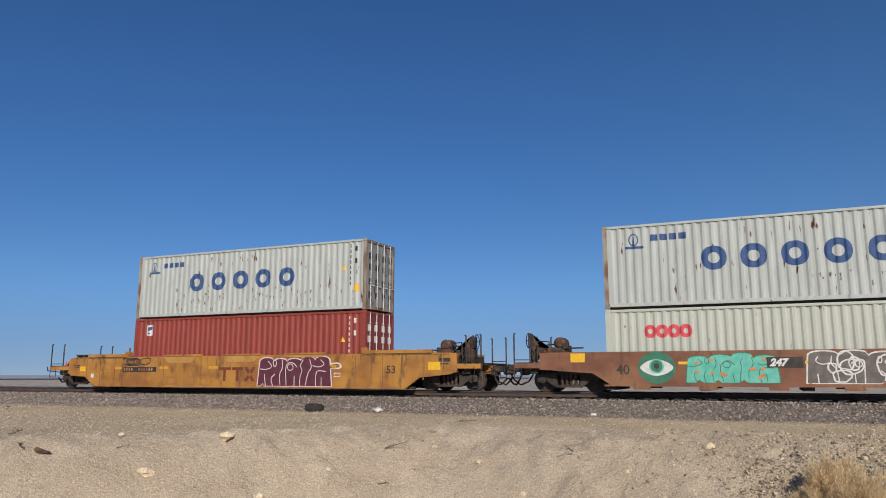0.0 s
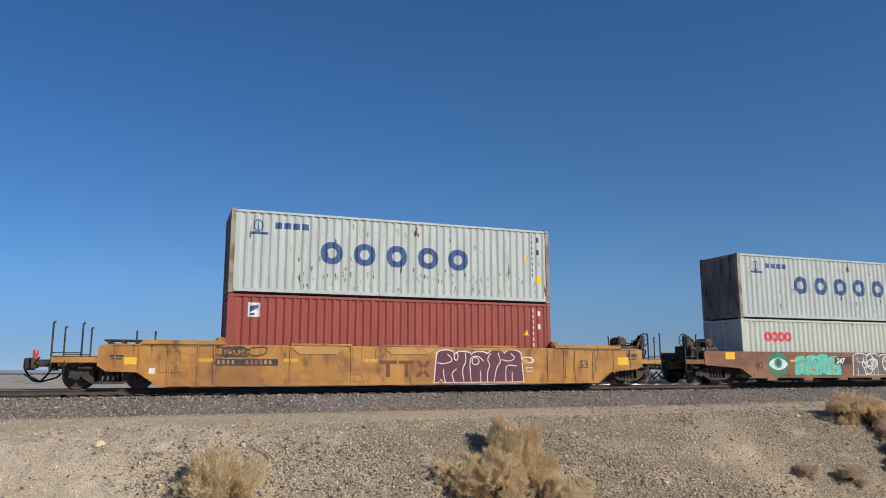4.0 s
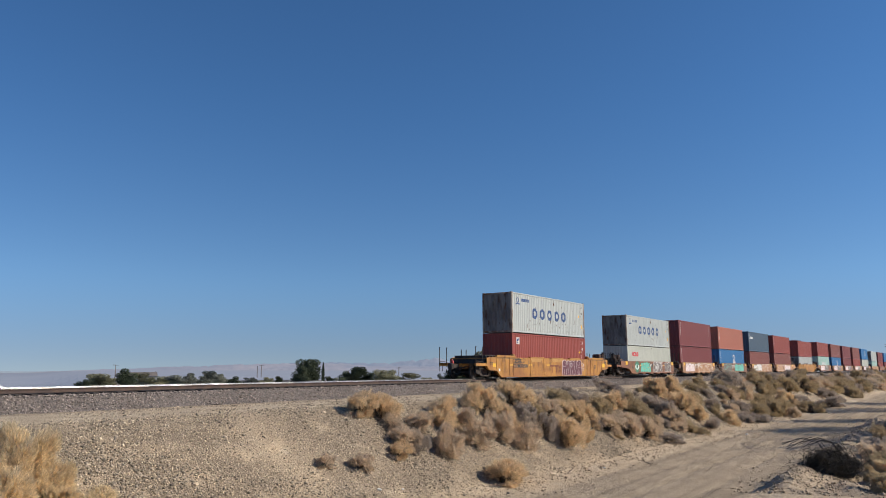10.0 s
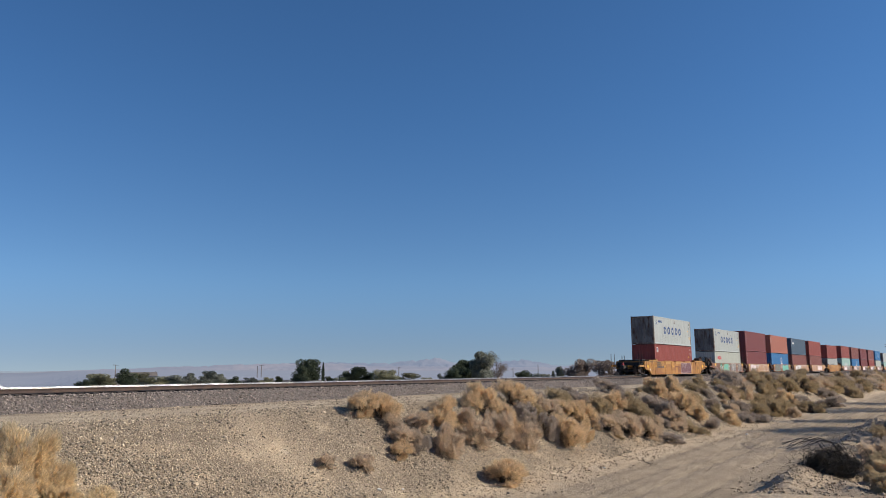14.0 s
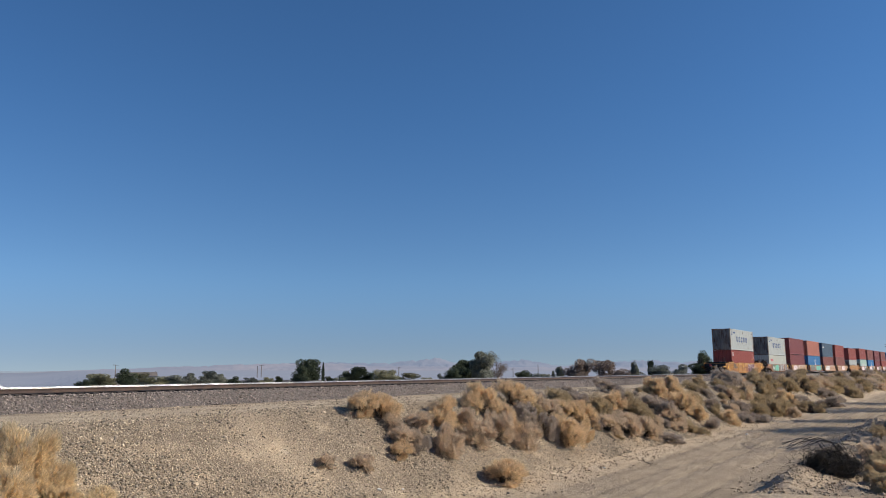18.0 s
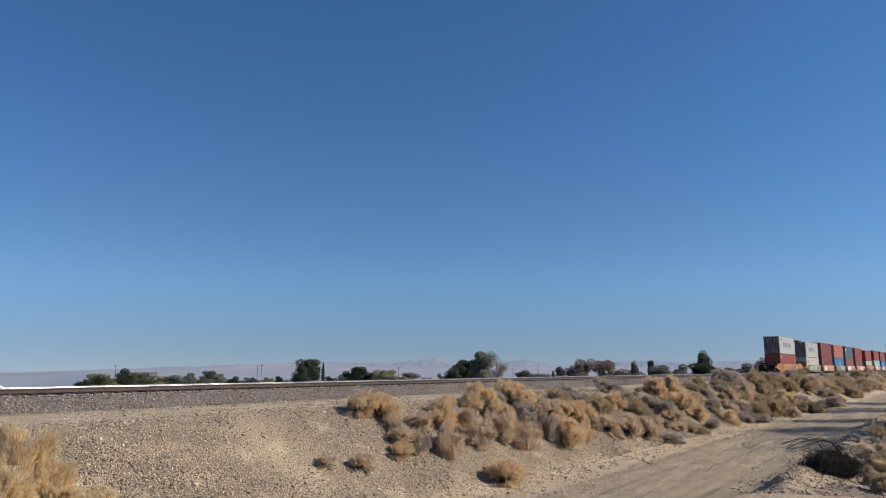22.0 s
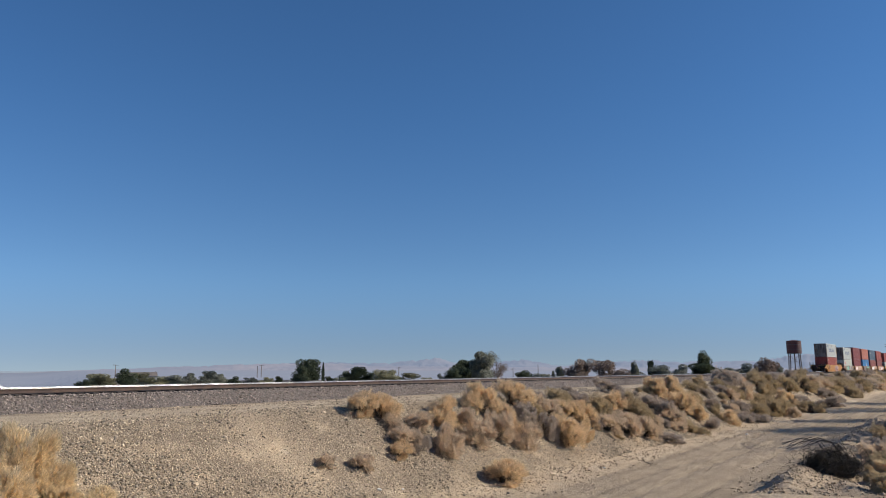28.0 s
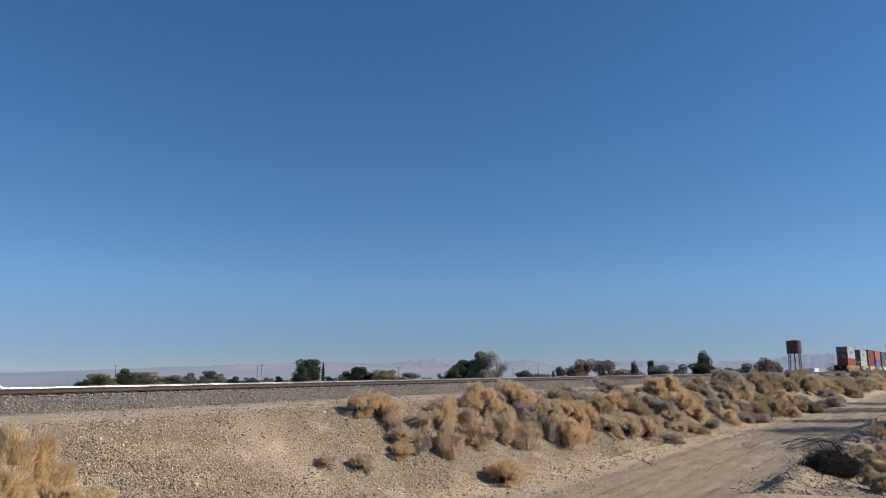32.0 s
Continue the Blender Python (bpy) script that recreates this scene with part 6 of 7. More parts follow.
def tree_meshes(kind, seed):
    """Trunk, limbs and crown of a tree one metre tall."""
    rng = random.Random(seed)
    bm = bmesh.new()
    bl = []
    if kind == "cypress":
        tube(bm, (0, 0, -0.03), (0, 0, 0.85), 0.02, 0.006)
        bl = [(Vector((rng.uniform(-0.01, 0.01), 0, 0.12 + 0.08 * k)), (0.065 * math.sin(math.pi * min(0.95, 0.35 + 0.058 * k)) + 0.008, 0.09)) for k in range(11)]
        leaf = leaf_cloud(rng, bl, 1400, 0.022)
    else:
        wide, low = {"round": (0.36, 0.26), "dense": (0.42, 0.16), "bushy": (0.55, 0.12), "bare": (0.48, 0.26)}[kind]
        fork = low * 0.7
        tube(bm, (0, 0, -0.04), (0.01, 0, fork), 0.035, 0.026)
        for k in range(9):
            a = k * 2.4 + rng.uniform(-0.4, 0.4)
            reach = wide * rng.uniform(0.45, 0.9)
            zt = rng.uniform(low, 0.86) if k else 0.85
            if k == 0:
                reach *= 0.2
            tip = Vector((reach * math.cos(a), reach * math.sin(a), zt))
            mid_ = Vector((tip.x * 0.45, tip.y * 0.45, fork + (zt - fork) * 0.55))
            tube(bm, (0.01, 0, fork * rng.uniform(0.7, 1)), mid_, 0.018, 0.012, 6)
            tube(bm, mid_, tip, 0.012, 0.004, 5)
            for _ in range(4 if kind != "bare" else 8):
                q = mid_.lerp(tip, rng.uniform(0.3, 1))
                t2 = q + Vector((rng.uniform(-1, 1), rng.uniform(-1, 1), rng.uniform(-0.1, 1))).normalized() * rng.uniform(0.06, 0.16)
                tube(bm, q, t2, 0.005, 0.0015, 4)
            r = rng.uniform(0.17, 0.25)
            bl.append((tip, (r, r * 0.75)))
            bl.append((mid_.lerp(tip, 0.5) + Vector((0, 0, 0.04)), (r * 0.9, r * 0.7)))
        if kind in ("round", "dense"):
            bl += [(Vector((rng.uniform(-0.22, 0.22), rng.uniform(-0.22, 0.22), rng.uniform(0.3, 0.7))), (0.24, 0.2)) for _ in range(5)]
        if kind == "bushy":
            bl += [(Vector((rng.uniform(-0.5, 0.5), rng.uniform(-0.5, 0.5), rng.uniform(0.15, 0.4))), (0.2, 0.16)) for _ in range(6)]
        leaf = leaf_cloud(rng, bl, {"round": 9000, "dense": 9000, "bushy": 8000, "bare": 3400}[kind], {"bare": 0.014}.get(kind, 0.026))
    return bm, leaf


TREES = {}


def tree(az, dist, width, height, kind, foliage, seed=0, base=-4.95):
    """A tree on the plain by its bearing and distance, with the width and height of its crown."""
    x, y = dist * math.sin(radians(az)), dist * math.cos(radians(az))
    drop = sunk(x, y)
    base, height = base - drop, height + drop
    words = {"leaf_dark": "dark green", "leaf_olive": "olive green", "leaf_grey": "grey-green", "leaf_brown": "bare reddish-brown"}[foliage]
    form = {"round": "tall rounded tree", "dense": "dense rounded tree", "bushy": "low spreading tree", "bare": "leafless branching tree", "cypress": "slender cypress"}[kind]
    key = (kind, foliage, seed % 4)
    if key not in TREES:
        bm, (v, f) = tree_meshes(kind, seed % 4 + 5)
        wide = 2 * np.percentile([math.hypot(p.x, p.y) for p in v], 93)
        top = np.percentile([p.z for p in v], 99)
        e = thing("tree", pose(x, y, base, 0, 0, seed * 77), f"{words} {form} on the plain beyond the track", "tree", "trees beyond the track")
        TREES[key] = (part("trunk", bm, "bark", e).data, raw("crown", v, f, foliage, e).data, wide, top)
    else:
        e = thing("tree", pose(x, y, base, 0, 0, seed * 77), f"{words} {form} on the plain beyond the track", "tree", "trees beyond the track")
        for name, me in zip(("trunk", "crown"), TREES[key]):
            new(name, me).parent = e
    _, _, wide, top = TREES[key]
    e.scale = (width / wide, width / wide, height / top)
    return e


# bearing, distance, width, height, form, foliage
ROW_WEST = [
    (29.39, 250, 4.8, 2.5, "bushy", "leaf_dark"), (30.42, 264, 7.9, 4, "dense", "leaf_olive"), (32.05, 255, 6.7, 5.4, "dense", "leaf_dark"),
    (33.32, 269, 8, 4.3, "bushy", "leaf_olive"), (34.48, 260, 5.6, 3.2, "bushy", "leaf_olive"), (35.52, 251, 5.8, 3.6, "dense", "leaf_grey"),
    (36.49, 265, 5.8, 4, "dense", "leaf_grey"), (37.41, 256, 4.5, 3.3, "bushy", "leaf_grey"), (37.85, 270, 4.9, 4.8, "round", "leaf_grey"),
    (38.53, 261, 3.8, 3.9, "dense", "leaf_grey"), (39.63, 252, 4.8, 3, "dense", "leaf_dark"), (41.94, 266, 5.2, 2.6, "bushy", "leaf_olive"),
    (42.81, 257, 2.3, 3.1, "round", "leaf_dark"), (44.99, 271, 8.4, 8.8, "round", "leaf_dark"), (44.5, 262, 6.1, 6.1, "dense", "leaf_dark"),
]
ROW_MIDDLE = [
    (46.1, 253, 1.1, 7.6, "cypress", "leaf_dark"), (46.61, 267, 2.6, 2.9, "dense", "leaf_dark"), (48.65, 258, 6.7, 6.1, "dense", "leaf_dark"),
    (47.75, 272, 5, 4.5, "dense", "leaf_dark"), (49.48, 263, 4.8, 4.3, "dense", "leaf_dark"), (50.92, 254, 9, 5.1, "bushy", "leaf_olive"),
    (52.52, 268, 8.8, 4.1, "bushy", "leaf_olive"), (55.05, 259, 4.4, 3.7, "bushy", "leaf_grey"), (56.04, 250, 6, 5.7, "dense", "leaf_dark"),
    (56.99, 264, 8.5, 8.5, "dense", "leaf_dark"), (58.45, 255, 7.9, 11.1, "round", "leaf_grey"), (59.55, 269, 7, 10, "bare", "leaf_brown"),
    (61.65, 260, 5.8, 4.7, "dense", "leaf_dark"), (62.45, 251, 4.6, 4, "bushy", "leaf_grey"), (63.29, 265, 4.2, 3.7, "bushy", "leaf_olive"),
    (63.9, 256, 2.1, 4.7, "round", "leaf_grey"),
]
ROW_EAST = [
    (64.41, 270, 2.9, 6.1, "round", "leaf_grey"), (65.92, 261, 9.5, 8.6, "bushy", "leaf_brown"), (68.06, 252, 11.5, 8.1, "bushy", "leaf_brown"),
    (70.05, 266, 6.7, 5.7, "dense", "leaf_grey"), (70.01, 257, 2.5, 7.7, "round", "leaf_grey"), (71.14, 271, 2, 8.2, "round", "leaf_dark"),
    (72.02, 262, 8.1, 6.6, "dense", "leaf_grey"), (73.47, 253, 7, 6.5, "dense", "leaf_grey"), (74.98, 267, 5.4, 10.8, "round", "leaf_dark"),
    (74.94, 258, 8.2, 7.1, "dense", "leaf_dark"), (76.35, 272, 8.2, 5.8, "bushy", "leaf_grey"), (77.78, 263, 8.2, 6.9, "dense", "leaf_grey"),
    (79.1, 254, 6.8, 8.3, "dense", "leaf_brown"), (80.1, 268, 5.6, 6.2, "bushy", "leaf_grey"), (83.14, 259, 4.8, 6.8, "bare", "leaf_brown"),
]
ROW_BEHIND = [
    (-47.1, 187, 6.5, 4.6, "dense", "leaf_grey"), (-46.3, 190, 5.4, 5.8, "round", "leaf_grey"), (-45.4, 190, 6.0, 3.6, "bushy", "leaf_grey"),
    (-44.5, 187, 5.2, 5.2, "bushy", "leaf_olive"), (20.5, 238, 8.0, 3.2, "bushy", "leaf_olive"), (16.7, 245, 11.0, 5.0, "bushy", "leaf_olive"),
]
for k, row in enumerate(ROW_WEST + ROW_MIDDLE + ROW_EAST + ROW_BEHIND):
    tree(*row, seed=k)
rng = random.Random(9)
for k in range(44):
    az = rng.uniform(38, 82) if k < 24 else rng.uniform(29.5, 39.5)
    tree(az, rng.uniform(262, 290), rng.uniform(2.5, 6.0), rng.uniform(1.4, 2.6), "bushy", rng.choice(("leaf_olive", "leaf_grey", "leaf_grey")), seed=60 + k)
# leafless trees beside the road, which throw their shadows over it
for k, (x, u, h) in enumerate([(112, -1.5, 10.0), (90, 1.6, 9.0), (97, -2.0, 9.5), (74, 0.6, 8.0), (63, -0.5, 8.5), (52, -3.5, 8.5), (45, -3.0, 6.5), (57, -4.0, 9.0)]):
    p = place(x, u)
    e = thing("tree", pose(*p, 0, 0, 40 * k), "leafless grey tree on the bank beside the dirt road", "tree", "bare trees by the road")
    e.scale = (h, h, h)
    key = ("bare", "leaf_brown", k % 4)
    if key not in TREES:
        bm, (v, f) = tree_meshes("bare", k % 4 + 5)
        TREES[key] = (part("trunk", bm, "bark", e).data, raw("crown", v, f, "leaf_brown", e).data, 2 * np.percentile([math.hypot(p.x, p.y) for p in v], 93), np.percentile([p.z for p in v], 99))
    else:
        for name, me in zip(("trunk", "crown"), TREES[key]):
            new(name, me).parent = e


# ---- poles, tower and buildings on the plain ----
def pole(az, dist, top, arm=True, lean=0.0, arm_turn=0.0, double=False, base=-5.0, r=0.15):
    base -= sunk(dist * math.sin(radians(az)), dist * math.cos(radians(az)))
    e = thing("utility_pole", pose(dist * math.sin(radians(az)), dist * math.cos(radians(az)), base, 0, lean, -az),
              "grey wooden utility pole with a crossarm" if arm else "plain grey wooden pole", "utility pole", "poles on the plain")
    h = top - base
    part("post", tube(bmesh.new(), (0, 0, -0.3), (0, 0, h), r * 1.25, r * 0.8, 10), "timber", e)
    if arm:
        bm = box(bmesh.new(), -1.25, 1.25, -0.20, -0.08, h - 1.55 if double else h - 0.5, h - 1.40 if double else h - 0.35)
        part("crossarm", bm, "timber", e)
        for x in (-1.1, -0.5, 0.5, 1.1):
            part("insulator", tube(bmesh.new(), (x, -0.14, h - (1.40 if double else 0.35)), (x, -0.14, h - (1.22 if double else 0.17)), 0.05, 0.03), "steel", e)
        if double:
            for o in (-0.35, 0.35):
                bm = box(bmesh.new(), -0.09, 0.09, -0.8, 0.8, -0.08, 0.08)
                a = part("crossarm", bm, "timber", e)
                a.matrix_basis = pose(o, 0, h + 0.05 + o * 0.3, 22, 0, arm_turn)
            part("brace", bent(bmesh.new(), [(-0.6, -0.14, h - 1.5), (0, -0.14, h - 2.1), (0.6, -0.14, h - 1.5)], 0.03), "steel", e)
    return e


pole(-40.42, 92, 0.62 + 92 * 0.0905, True, 5.0, -60, True, -3.6, 0.19)
for az, d, s, arm in ((31.34, 380, 6.2, True), (34.03, 380, -2.0, False), (41.19, 390, 4.3, False), (41.48, 390, 5.7, True), (48.04, 390, -1.0, True), (49.39, 390, 1.2, False),
                      (51.92, 390, 2.7, True), (60.8, 390, 1.1, True), (62.73, 390, 6.3, False), (18.67, 200, 8.4, False), (21.15, 220, -0.2, False), (22.61, 240, -11.9, False), (23.43, 240, -9.2, False)):
    pole(az, d, EYE + d * s / 1000, arm)

tower = thing("water_tower", pose(217.0, 34.4, -0.9), "rusty red water tank on a tall steel trestle", "water tower")
bm = tube(bmesh.new(), (0, 0, 5.6), (0, 0, 9.0), 1.85, n=32)
part("tank", bm, "tank", tower)
for z in (5.6, 6.7, 7.9, 8.95):
    part("hoop", tube(bmesh.new(), (0, 0, z), (0, 0, z + 0.09), 1.89, n=32), "steel", tower)
part("roof", tube(bmesh.new(), (0, 0, 9.0), (0, 0, 9.25), 1.95, 0.3, 32), "tank", tower)
for sx in (-1, 1):
    for sy in (-1, 1):
        part("leg", tube(bmesh.new(), (sx * 1.45, sy * 1.45, -0.2), (sx * 1.2, sy * 1.2, 5.6), 0.13, n=8), "steel", tower)
for z0, z1 in ((0.2, 2.6), (2.8, 5.2)):
    for a, b in (((-1.4, -1.4), (1.4, -1.4)), ((-1.4, 1.4), (1.4, 1.4)), ((-1.4, -1.4), (-1.4, 1.4)), ((1.4, -1.4), (1.4, 1.4))):
        bm = tube(bmesh.new(), (a[0], a[1], z0), (b[0], b[1], z1), 0.03, n=5)
        tube(bm, (b[0], b[1], z0), (a[0], a[1], z1), 0.03, n=5)
        part("brace", bm, "steel", tower)
part("riser_pipe", tube(bmesh.new(), (0, 0, -0.2), (0, 0, 5.6), 0.16, n=8), "steel", tower)

trailer = thing("box_trailer", pose(238, 33.2, -0.9, 0, 0, -6), "white box trailer parked beyond the railway", "trailer")
part("box", box(bmesh.new(), -2.4, 2.4, -1.1, 1.1, 0.55, 1.75, 0.05), "roof_white", trailer)
for x in (-0.7, 0.7):
    for y in (-1.0, 1.0):
        part("wheel", tube(bmesh.new(), (x, y - 0.1, 0.35), (x, y + 0.1, 0.35), 0.35, n=14), "rubber", trailer)
part("drawbar", box(bmesh.new(), -3.6, -2.4, -0.06, 0.06, 0.45, 0.57), "iron", trailer)

dome = thing("hoop_tent", pose(150 * math.sin(radians(24.08)), 150 * math.cos(radians(24.08)), -4.6, 0, 0, -24), "low white ribbed hoop tent on the plain", "tent")
bm = bmesh.new()
rows = []
for k in range(13):
    a = math.pi * k / 12
    rows.append([bm.verts.new((2.6 * math.cos(a), y, 2.55 * math.sin(a) ** 0.8)) for y in (-4, 4)])
for a, b in zip(rows, rows[1:]):
    bm.faces.new((a[0], a[1], b[1], b[0]))
bm.faces.new([r[0] for r in rows])
bm.faces.new([r[1] for r in rows][::-1])
part("cover", bm, "roof_white", dome)
for k in range(1, 12):
    a = math.pi * k / 12
    part("rib", tube(bmesh.new(), (2.62 * math.cos(a), -4.03, 2.57 * math.sin(a) ** 0.8), (2.62 * math.cos(a), 4.03, 2.57 * math.sin(a) ** 0.8), 0.04, n=5), "stucco", dome)


def house(az, dist, w, d, h, turn):
    e = thing("house", pose(dist * math.sin(radians(az)), dist * math.cos(radians(az)), -5.0, 0, 0, turn), "small pale stucco house with a low gabled roof", "house", "houses on the plain")
    part("wall", box(bmesh.new(), -w / 2, w / 2, -d / 2, d / 2, -0.2, h), "stucco", e)
    bm = bmesh.new()
    ngon_x(bm, [(-d / 2 - 0.4, h), (d / 2 + 0.4, h), (0, h + d * 0.22)], -w / 2 - 0.3, w / 2 + 0.3)
    part("roof", bm, "shingle", e)
    for k in range(3):
        x = -w / 2 + w * (k + 0.5) / 3
        if k == 1:
            part("door", box(bmesh.new(), x - 0.5, x + 0.5, -d / 2 - 0.05, -d / 2 + 0.02, 0, 2.05), "timber", e)
        else:
            part("window", box(bmesh.new(), x - 0.7, x + 0.7, -d / 2 - 0.04, -d / 2 + 0.02, 0.9, 2.0), "bar_black", e)


house(33.0, 370, 14, 8, 2.6, -30)

# ---- distant mountains ----
def range_of(name, dist, peaks, tones, seed, haze_glow, base=-6.0):
    """A range of hills: a ridge line through peaks (azimuth, height) with slopes falling to the plain on both sides.
    Haze is painted on as emission.
    """
    az0, az1 = peaks[0][0], peaks[-1][0]
    v, f = [], []
    n, m = 420, 22
    for i in range(n + 1):
        az = az0 + (az1 - az0) * i / n
        for (a, ha), (b, hb) in zip(peaks, peaks[1:]):
            if a <= az <= b:
                t = (az - a) / (b - a)
                h = ha + (hb - ha) * t * t * (3 - 2 * t)
                break
        for j in range(m + 1):
            q = 1 - abs(j / m * 2 - 1)
            d = dist * (0.9 + 0.2 * j / m)
            z = h * q ** 1.2
            z += (0.10 * h * noise.noise(Vector((az * 1.1, j * 0.3, seed))) + 0.22 * h * (0.3 - abs(noise.noise(Vector((az * 2.3, j * 0.22, seed))))) + 0.10 * h * noise.noise(Vector((az * 5.3, j * 0.5, seed)))) * (1 if 0 < j < m else 0)
            v.append((d * math.sin(radians(az)), d * math.cos(radians(az)), base + max(z, 0)))
    k = m + 1
    f = [(i * k + j, i * k + j + 1, (i + 1) * k + j + 1, (i + 1) * k + j) for i in range(n) for j in range(m)]
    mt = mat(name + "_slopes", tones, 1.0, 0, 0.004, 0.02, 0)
    # distance haze is put into the slopes as a bluish emission
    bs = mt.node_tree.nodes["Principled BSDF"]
    bs.inputs["Emission Color"].default_value, bs.inputs["Emission Strength"].default_value = (*haze_glow, 1), 1.0
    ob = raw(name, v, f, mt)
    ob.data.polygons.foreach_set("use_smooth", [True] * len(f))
    return tagged(ob, "mauve desert mountains on the horizon, haze painted as emission", "mountains", kind="structure")


def up(s, dist):
    return 6 + dist * s / 1000


def haze_plain():
    """The far floor of the valley, pale in the distance through haze painted as emission."""
    v, f = [], []
    az = [-75 + 0.5 * k for k in range(347)]
    rr = (300, 430, 700, 1200, 2000, 3200, 4800)
    for a in az:
        for k, r in enumerate(rr):
            r = max(r, 900 + 40 * k) if a < 12 else r
            v.append((r * math.sin(radians(a)), r * math.cos(radians(a)), -3.6 + 0.1 * k - sunk(r * math.sin(radians(a)), r * math.cos(radians(a)))))
    k = len(rr)
    f = [(i * k + j, i * k + j + 1, (i + 1) * k + j + 1, (i + 1) * k + j) for i in range(len(az) - 1) for j in range(k - 1)]
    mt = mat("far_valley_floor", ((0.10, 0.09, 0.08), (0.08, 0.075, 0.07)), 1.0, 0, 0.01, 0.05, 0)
    # the floor emits to imitate haze, bluer westward and browner eastward
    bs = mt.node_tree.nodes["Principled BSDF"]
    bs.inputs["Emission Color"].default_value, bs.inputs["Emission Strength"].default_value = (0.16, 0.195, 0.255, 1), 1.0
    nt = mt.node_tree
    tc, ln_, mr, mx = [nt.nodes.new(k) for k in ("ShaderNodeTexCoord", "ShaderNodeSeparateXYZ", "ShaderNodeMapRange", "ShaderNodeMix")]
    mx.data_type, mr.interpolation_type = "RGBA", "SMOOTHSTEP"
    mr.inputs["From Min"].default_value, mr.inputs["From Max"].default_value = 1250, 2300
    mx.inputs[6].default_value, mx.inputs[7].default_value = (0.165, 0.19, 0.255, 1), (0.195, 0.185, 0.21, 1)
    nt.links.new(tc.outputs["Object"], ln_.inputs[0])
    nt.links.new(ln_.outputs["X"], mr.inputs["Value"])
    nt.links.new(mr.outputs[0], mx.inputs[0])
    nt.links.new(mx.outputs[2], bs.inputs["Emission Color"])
    tagged(raw("backdrop_valley", v, f, mt), "pale valley floor reaching to the hills, haze painted as emission", "valley", kind="structure")


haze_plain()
D1, D2 = 3000, 3900
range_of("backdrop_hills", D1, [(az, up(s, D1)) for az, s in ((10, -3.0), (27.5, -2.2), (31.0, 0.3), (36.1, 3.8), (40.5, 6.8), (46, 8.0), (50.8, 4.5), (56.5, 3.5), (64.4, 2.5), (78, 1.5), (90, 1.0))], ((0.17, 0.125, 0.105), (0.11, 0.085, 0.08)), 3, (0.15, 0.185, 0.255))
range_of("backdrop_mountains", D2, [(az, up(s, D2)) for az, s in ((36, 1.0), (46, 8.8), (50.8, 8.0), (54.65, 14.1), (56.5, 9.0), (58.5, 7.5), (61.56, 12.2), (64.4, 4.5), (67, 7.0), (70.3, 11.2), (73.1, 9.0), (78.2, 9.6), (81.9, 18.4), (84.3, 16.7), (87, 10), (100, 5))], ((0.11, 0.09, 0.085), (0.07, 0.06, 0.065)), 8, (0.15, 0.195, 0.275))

# ---- litter and small things on the ground ----
tyre = thing("tyre", pose(-15.7, 23.75, -0.72, 10, 4, 20), "discarded black rubber tyre lying on the ballast shoulder", "tyre")
bm = bmesh.new()
rings = []
for k in range(28):
    a = 2 * math.pi * k / 28
    rings.append([bm.verts.new(((0.29 + r) * math.cos(a), (0.29 + r) * math.sin(a), z)) for r, z in ((-0.08, 0.03), (-0.08, 0.17), (-0.02, 0.205), (0.05, 0.19), (0.065, 0.10), (0.05, 0.01), (-0.02, -0.01))])
for k in range(28):
    a, b = rings[k], rings[(k + 1) % 28]
    for j in range(7):
        bm.faces.new((a[j], a[(j + 1) % 7], b[(j + 1) % 7], b[j]))
part("carcass", bm, "rubber", tyre, smooth=True)
bm = bmesh.new()
for k in range(28):
    a = 2 * math.pi * k / 28
    box(bm, 0.35 * math.cos(a) - 0.015, 0.35 * math.cos(a) + 0.015, 0.35 * math.sin(a) - 0.015, 0.35 * math.sin(a) + 0.015, 0.04, 0.16)
part("tread_blocks", bm, "rubber", tyre)


def lump(name, x, u, s, material, label, category, seed, flat=0.5, up_=0.0):
    rng = random.Random(seed)
    bm = bmesh.new()
    bmesh.ops.create_icosphere(bm, subdivisions=2, radius=1)
    for v in bm.verts:
        v.co *= 1 + 0.45 * noise.noise(v.co * 1.3 + Vector((seed, 0, 0)))
        v.co = Vector((v.co.x * s, v.co.y * s * 0.8, v.co.z * s * flat))
    p = place(x, u)
    ob = part(name, bm, material)
    ob.matrix_basis = pose(p.x, p.y, p.z + s * flat * 0.35 + up_, 0, 0, rng.uniform(0, 360))
    return tagged(ob, label, category)


lump("paper_bag", -12.95, 23.75, 0.2, "plastic", "crumpled white bag on the ballast shoulder", "litter", 3, 0.45, 0.06)
for k, (x, u, size) in enumerate([(18.23, 15.02, 0.08), (19.22, 14.85, 0.05), (30.85, 12.8, 0.07), (51.3, 11.5, 0.10), (52.1, 11.7, 0.07)]):
    lump("paper_scrap", x, u, size, "plastic", "small crumpled white scrap on bare soil", "litter", 60 + k, 0.5)
lump("paper_bag", -5.15, 23.9, 0.12, "plastic", "crumpled white scrap on the ballast shoulder", "litter", 5, 0.45, 0.06)
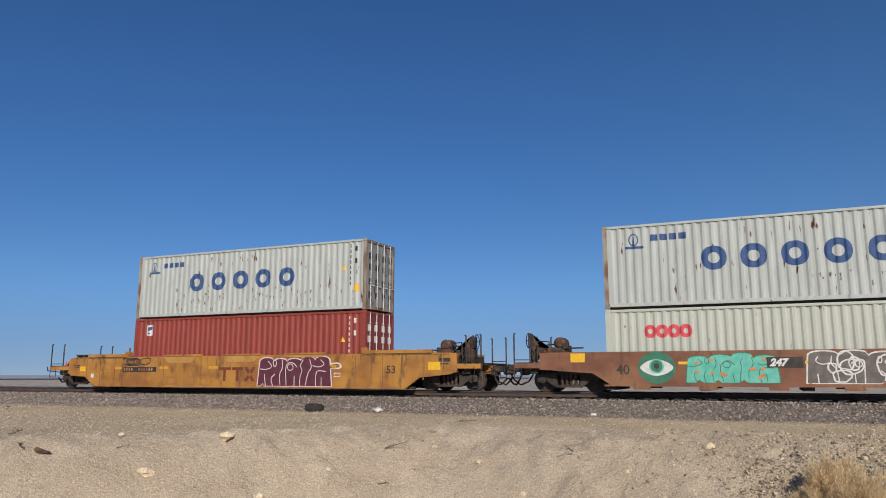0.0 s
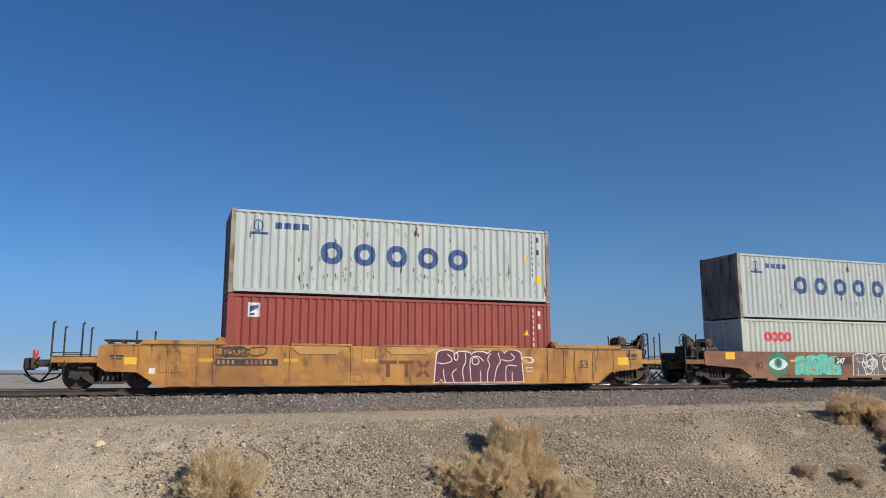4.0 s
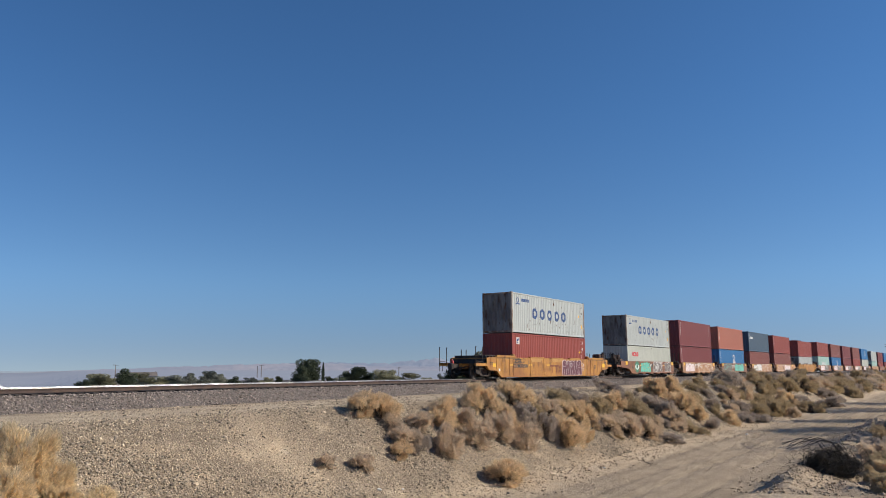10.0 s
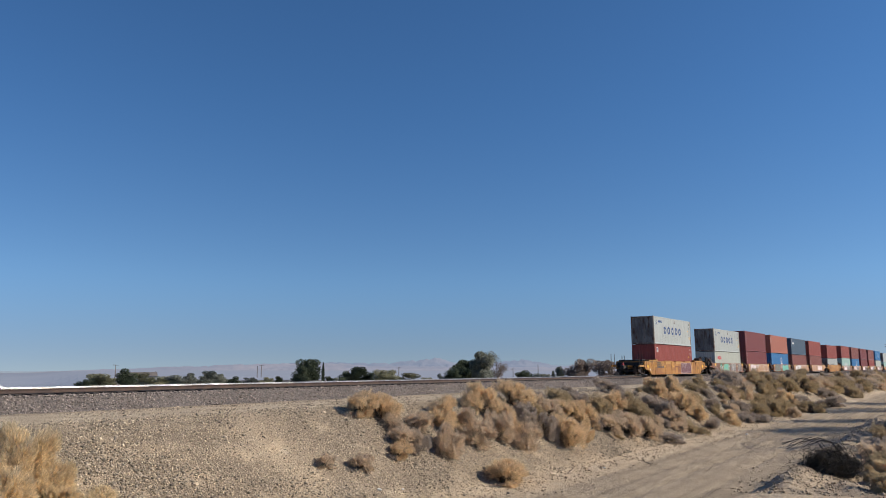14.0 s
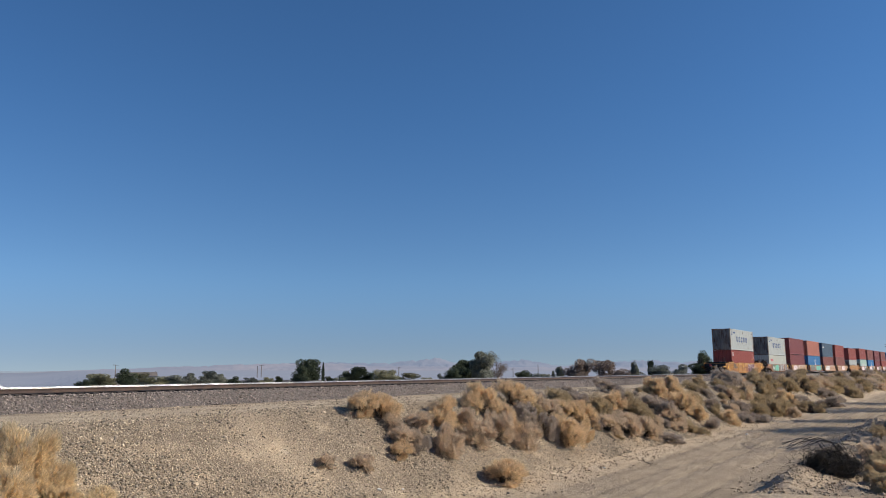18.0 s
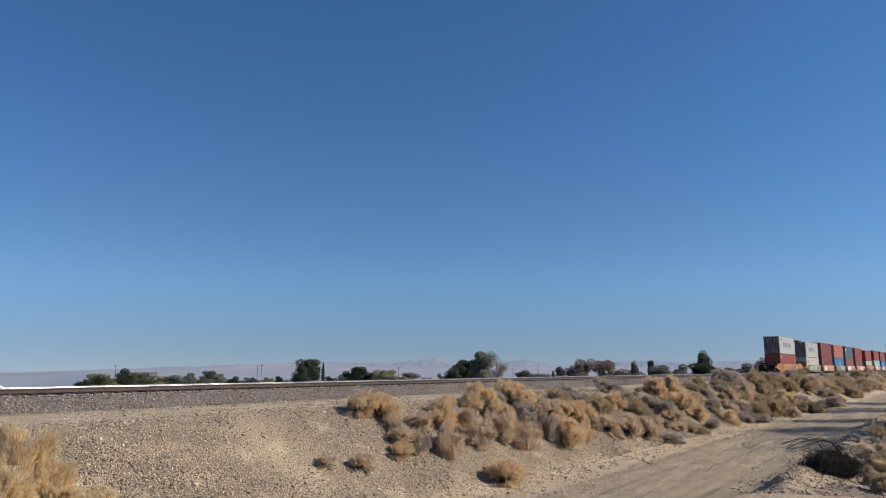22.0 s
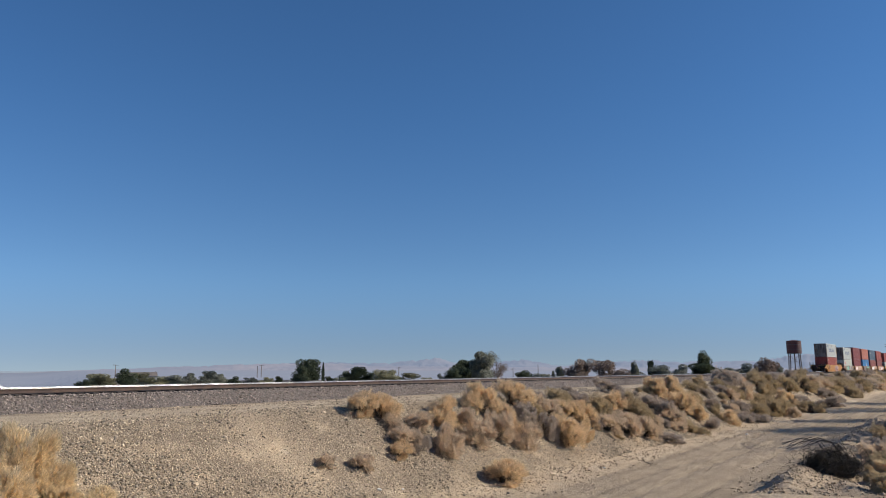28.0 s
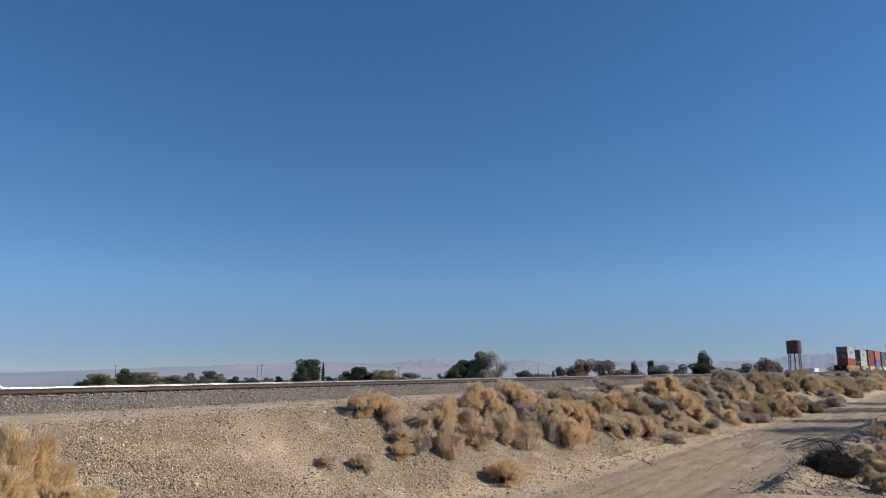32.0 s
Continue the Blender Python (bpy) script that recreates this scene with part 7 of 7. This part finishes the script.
for k, (x, u, s) in enumerate([(-11.86, 14.2, 0.20), (-12.56, 12.48, 0.18), (-10.52, 13.8, 0.15), (-7.72, 17.1, 0.07), (-1.29, 18.1, 0.15), (-6.5, 17.0, 0.08), (1.8, 17.9, 0.08), (19.2, 18.4, 0.09), (12.3, 16.2, 0.09), (15.0, 14.8, 0.10), (27.5, 13.6, 0.14), (30.2, 13.4, 0.12), (-9.6, 15.2, 0.07), (-13.8, 12.9, 0.08), (-5.2, 16.4, 0.07), (-3.0, 17.2, 0.06)]):
    lump("rock", x, u, s, "bankstone", "pale buff rock half sunk in the bank", "rock", 20 + k, 0.6)


def dead_twig(x, u, length, turn, seed):
    rng = random.Random(seed)
    p = place(x, u)
    bm = bmesh.new()
    a = Vector((0, 0, 0.02))
    d = Vector((1, 0, 0.15))
    pts = [a]
    for _ in range(5):
        d = (d + Vector((rng.uniform(-0.3, 0.3), rng.uniform(-0.5, 0.5), rng.uniform(-0.15, 0.2)))).normalized()
        a = a + d * length / 5
        a.z = max(a.z, 0.015)
        pts.append(a.copy())
    for k, (q, r) in enumerate(zip(pts, pts[1:])):
        tube(bm, q, r, 0.018 - 0.003 * k, 0.016 - 0.003 * k, 5)
    for k in range(9):
        q = rng.choice(pts[1:])
        tube(bm, q, q + Vector((rng.uniform(-0.3, 0.4), rng.uniform(-0.35, 0.35), rng.uniform(0.0, 0.3))) * length * 0.5, 0.008, 0.003, 4)
    ob = part("dead_branch", bm, "deadwood")
    ob.matrix_basis = pose(*p, 0, 0, turn)
    return tagged(ob, "small dead brown branch lying on bare soil", "branch", "dead branches on the bank")


for k, (x, u, l, turn) in enumerate([(-13.5, 12.5, 0.4, 60), (-8.75, 16.4, 0.6, -20), (-4.4, 17.4, 0.45, 10), (-8.5, 15.6, 0.5, 30), (-15.0, 11.25, 0.4, 0), (-4.3, 17.5, 0.35, 120), (-16.3, 11.9, 0.6, 5), (-28.2, 20.4, 0.9, 0), (-8.4, 20.4, 0.5, 10), (18.6, 23.2, 0.6, 150), (23.7, 18.35, 0.8, 200), (31.7, 12.57, 0.4, 20), (54.6, 11.9, 0.7, 10), (37.65, 14.5, 0.9, 40), (28.5, 13.4, 0.7, 0), (33.0, 11.5, 0.9, 40)]):
    dead_twig(x, u, l, turn, k)

p = place(-14.55, 11.45)
scrap = part("metal_scrap", ngon_y(bmesh.new(), [(-0.17, -0.06), (0.19, -0.015), (0.20, 0.02), (-0.14, 0.075), (-0.19, 0.05)], -0.03, 0.03), "rusty")
scrap.matrix_basis = pose(p.x, p.y, p.z + 0.05, -20, 6, 12)
tagged(scrap, "rusty wedge of scrap metal half sunk in soil", "scrap metal")

# the tangle of dead brush on the near bank of the road, shade painted into it
heap = thing("brush_heap", pose(*place(31.2, 4.0), 0, 0, 10), "tangled heap of dead brush on the road bank, its shade painted dark", "brush heap")
rng = random.Random(31)
for name, count, material in (("dark_tangle", 420, "withered"), ("pale_tangle", 60, "deadwood")):
    bm = bmesh.new()
    for _ in range(count):
        a = Vector((rng.gauss(0, 0.7), rng.gauss(0, 0.55), abs(rng.gauss(0.3, 0.3))))
        d = Vector((rng.uniform(-1, 1), rng.uniform(-0.8, 0.8), rng.uniform(-0.2, 0.6))).normalized() * rng.uniform(0.25, 0.6)
        k = a + d * 0.5 + Vector((rng.uniform(-0.1, 0.1), rng.uniform(-0.1, 0.1), rng.uniform(0, 0.1)))
        tube(bm, a, k, 0.006, 0.005, 4, False)
        tube(bm, k, a + d, 0.005, 0.002, 4, False)
    part(name, bm, material, heap)
for k in range(9):
    a = Vector((rng.uniform(-0.3, 0.6), rng.uniform(-0.8, 0.3), 0.5))
    pts = [a, a + Vector((0.1, 0.35, 0.55)), a + Vector((0.1, rng.uniform(0.8, 1.1), rng.uniform(0.6, 0.75))), a + Vector((0.0, rng.uniform(1.3, 1.9), rng.uniform(0.15, 0.5)))]
    part("arching_branch", bent(bmesh.new(), pts, 0.009, 5), "deadwood", heap)
# the heap's shadow is put into the near-black colour of these masses
(_, _), (tv, tf) = brush_mesh(91, 10, 16000, 12)
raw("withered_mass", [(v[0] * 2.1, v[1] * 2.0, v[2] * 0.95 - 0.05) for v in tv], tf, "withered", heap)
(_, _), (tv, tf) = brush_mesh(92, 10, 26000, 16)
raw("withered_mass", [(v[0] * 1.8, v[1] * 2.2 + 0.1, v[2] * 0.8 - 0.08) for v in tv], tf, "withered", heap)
for k, (x, u, w, tall, kind) in enumerate([(30.2, 2.5, 0.8, 0.6, "olive"), (31.4, 2.2, 0.9, 0.7, "hay"), (33.2, 2.6, 1.2, 0.7, "olive"), (36.0, 2.9, 1.4, 0.6, "straw"), (39.0, 3.3, 1.5, 0.6, "ash"), (44.0, 3.0, 1.8, 0.6, "olive"), (50.0, 3.4, 1.8, 0.6, "ash"), (28.2, 2.2, 1.0, 0.6, "olive")]):
    shrub(x, u, w, kind, 400 + k, tall, "dry weedy scrub on the near bank of the road")

# ---- sleepers ----
sleeper_mesh = bpy.data.meshes.new("sleeper")
bm = box(bmesh.new(), -0.115, 0.115, -1.3, 1.3, -0.36, -0.176, 0.012)
bm.to_mesh(sleeper_mesh)
bm.free()
sleeper_mesh.materials.append(M["sleeper"])
rng = random.Random(2)
for k in range(300):
    x = -52 + 0.52 * k
    ob = new("sleeper", sleeper_mesh)
    ob.parent = railway_track
    ob.matrix_basis = pose(x + rng.uniform(-0.03, 0.03), TRACK_Y - shift(x) + rng.uniform(-0.04, 0.04), rng.uniform(-0.012, 0.0), 0, 0, heading(x) + rng.uniform(-1.2, 1.2))
bm = bmesh.new()
for k in range(560):
    x = 104.2 + 0.52 * k if k < 420 else -52.5 - 0.52 * (k - 420)
    y = TRACK_Y - shift(x)
    box(bm, x - 0.115, x + 0.115, y - 1.3, y + 1.3, -0.36, -0.178)
tagged(part("far_sleepers", bm, "sleeper", railway_track), kind="stuff")


# ---- what moves ----
TIMES = (0.0, 2.0, 5.0, 10.0, 14.0, 18.0, 20.0, 23.0, 25.0, 28.0, 32.0)
PLACES = (-26.58, -12.36, 8.98, 44.81, 73.85, 103.4, 118.3, 140.2, 155.0, 176.6, 204.8)
RUN = np.polyfit(TIMES, PLACES, 4)


def travelled(t):
    """How far the rear container's end has come along the line at t."""
    return float(np.polyval(RUN, t))


def motions():
    for ob, rel, z in LOADS:
        rows = []
        for k in range(33):
            x = travelled(k) + rel
            rows.append((float(k), pose(x, TRACK_Y - shift(x), z, 0, 0, heading(x))))
        walk(ob, rows)
    for wheel, dx in WHEELS:
        rows = []
        for k in range(0, 961, 2):
            t = k / FPS
            rows.append((t, pose(dx, 0, WR, 0, math.degrees((travelled(t) - travelled(0)) / WR) % 360, 0)))
        walk(wheel, rows)


motions()
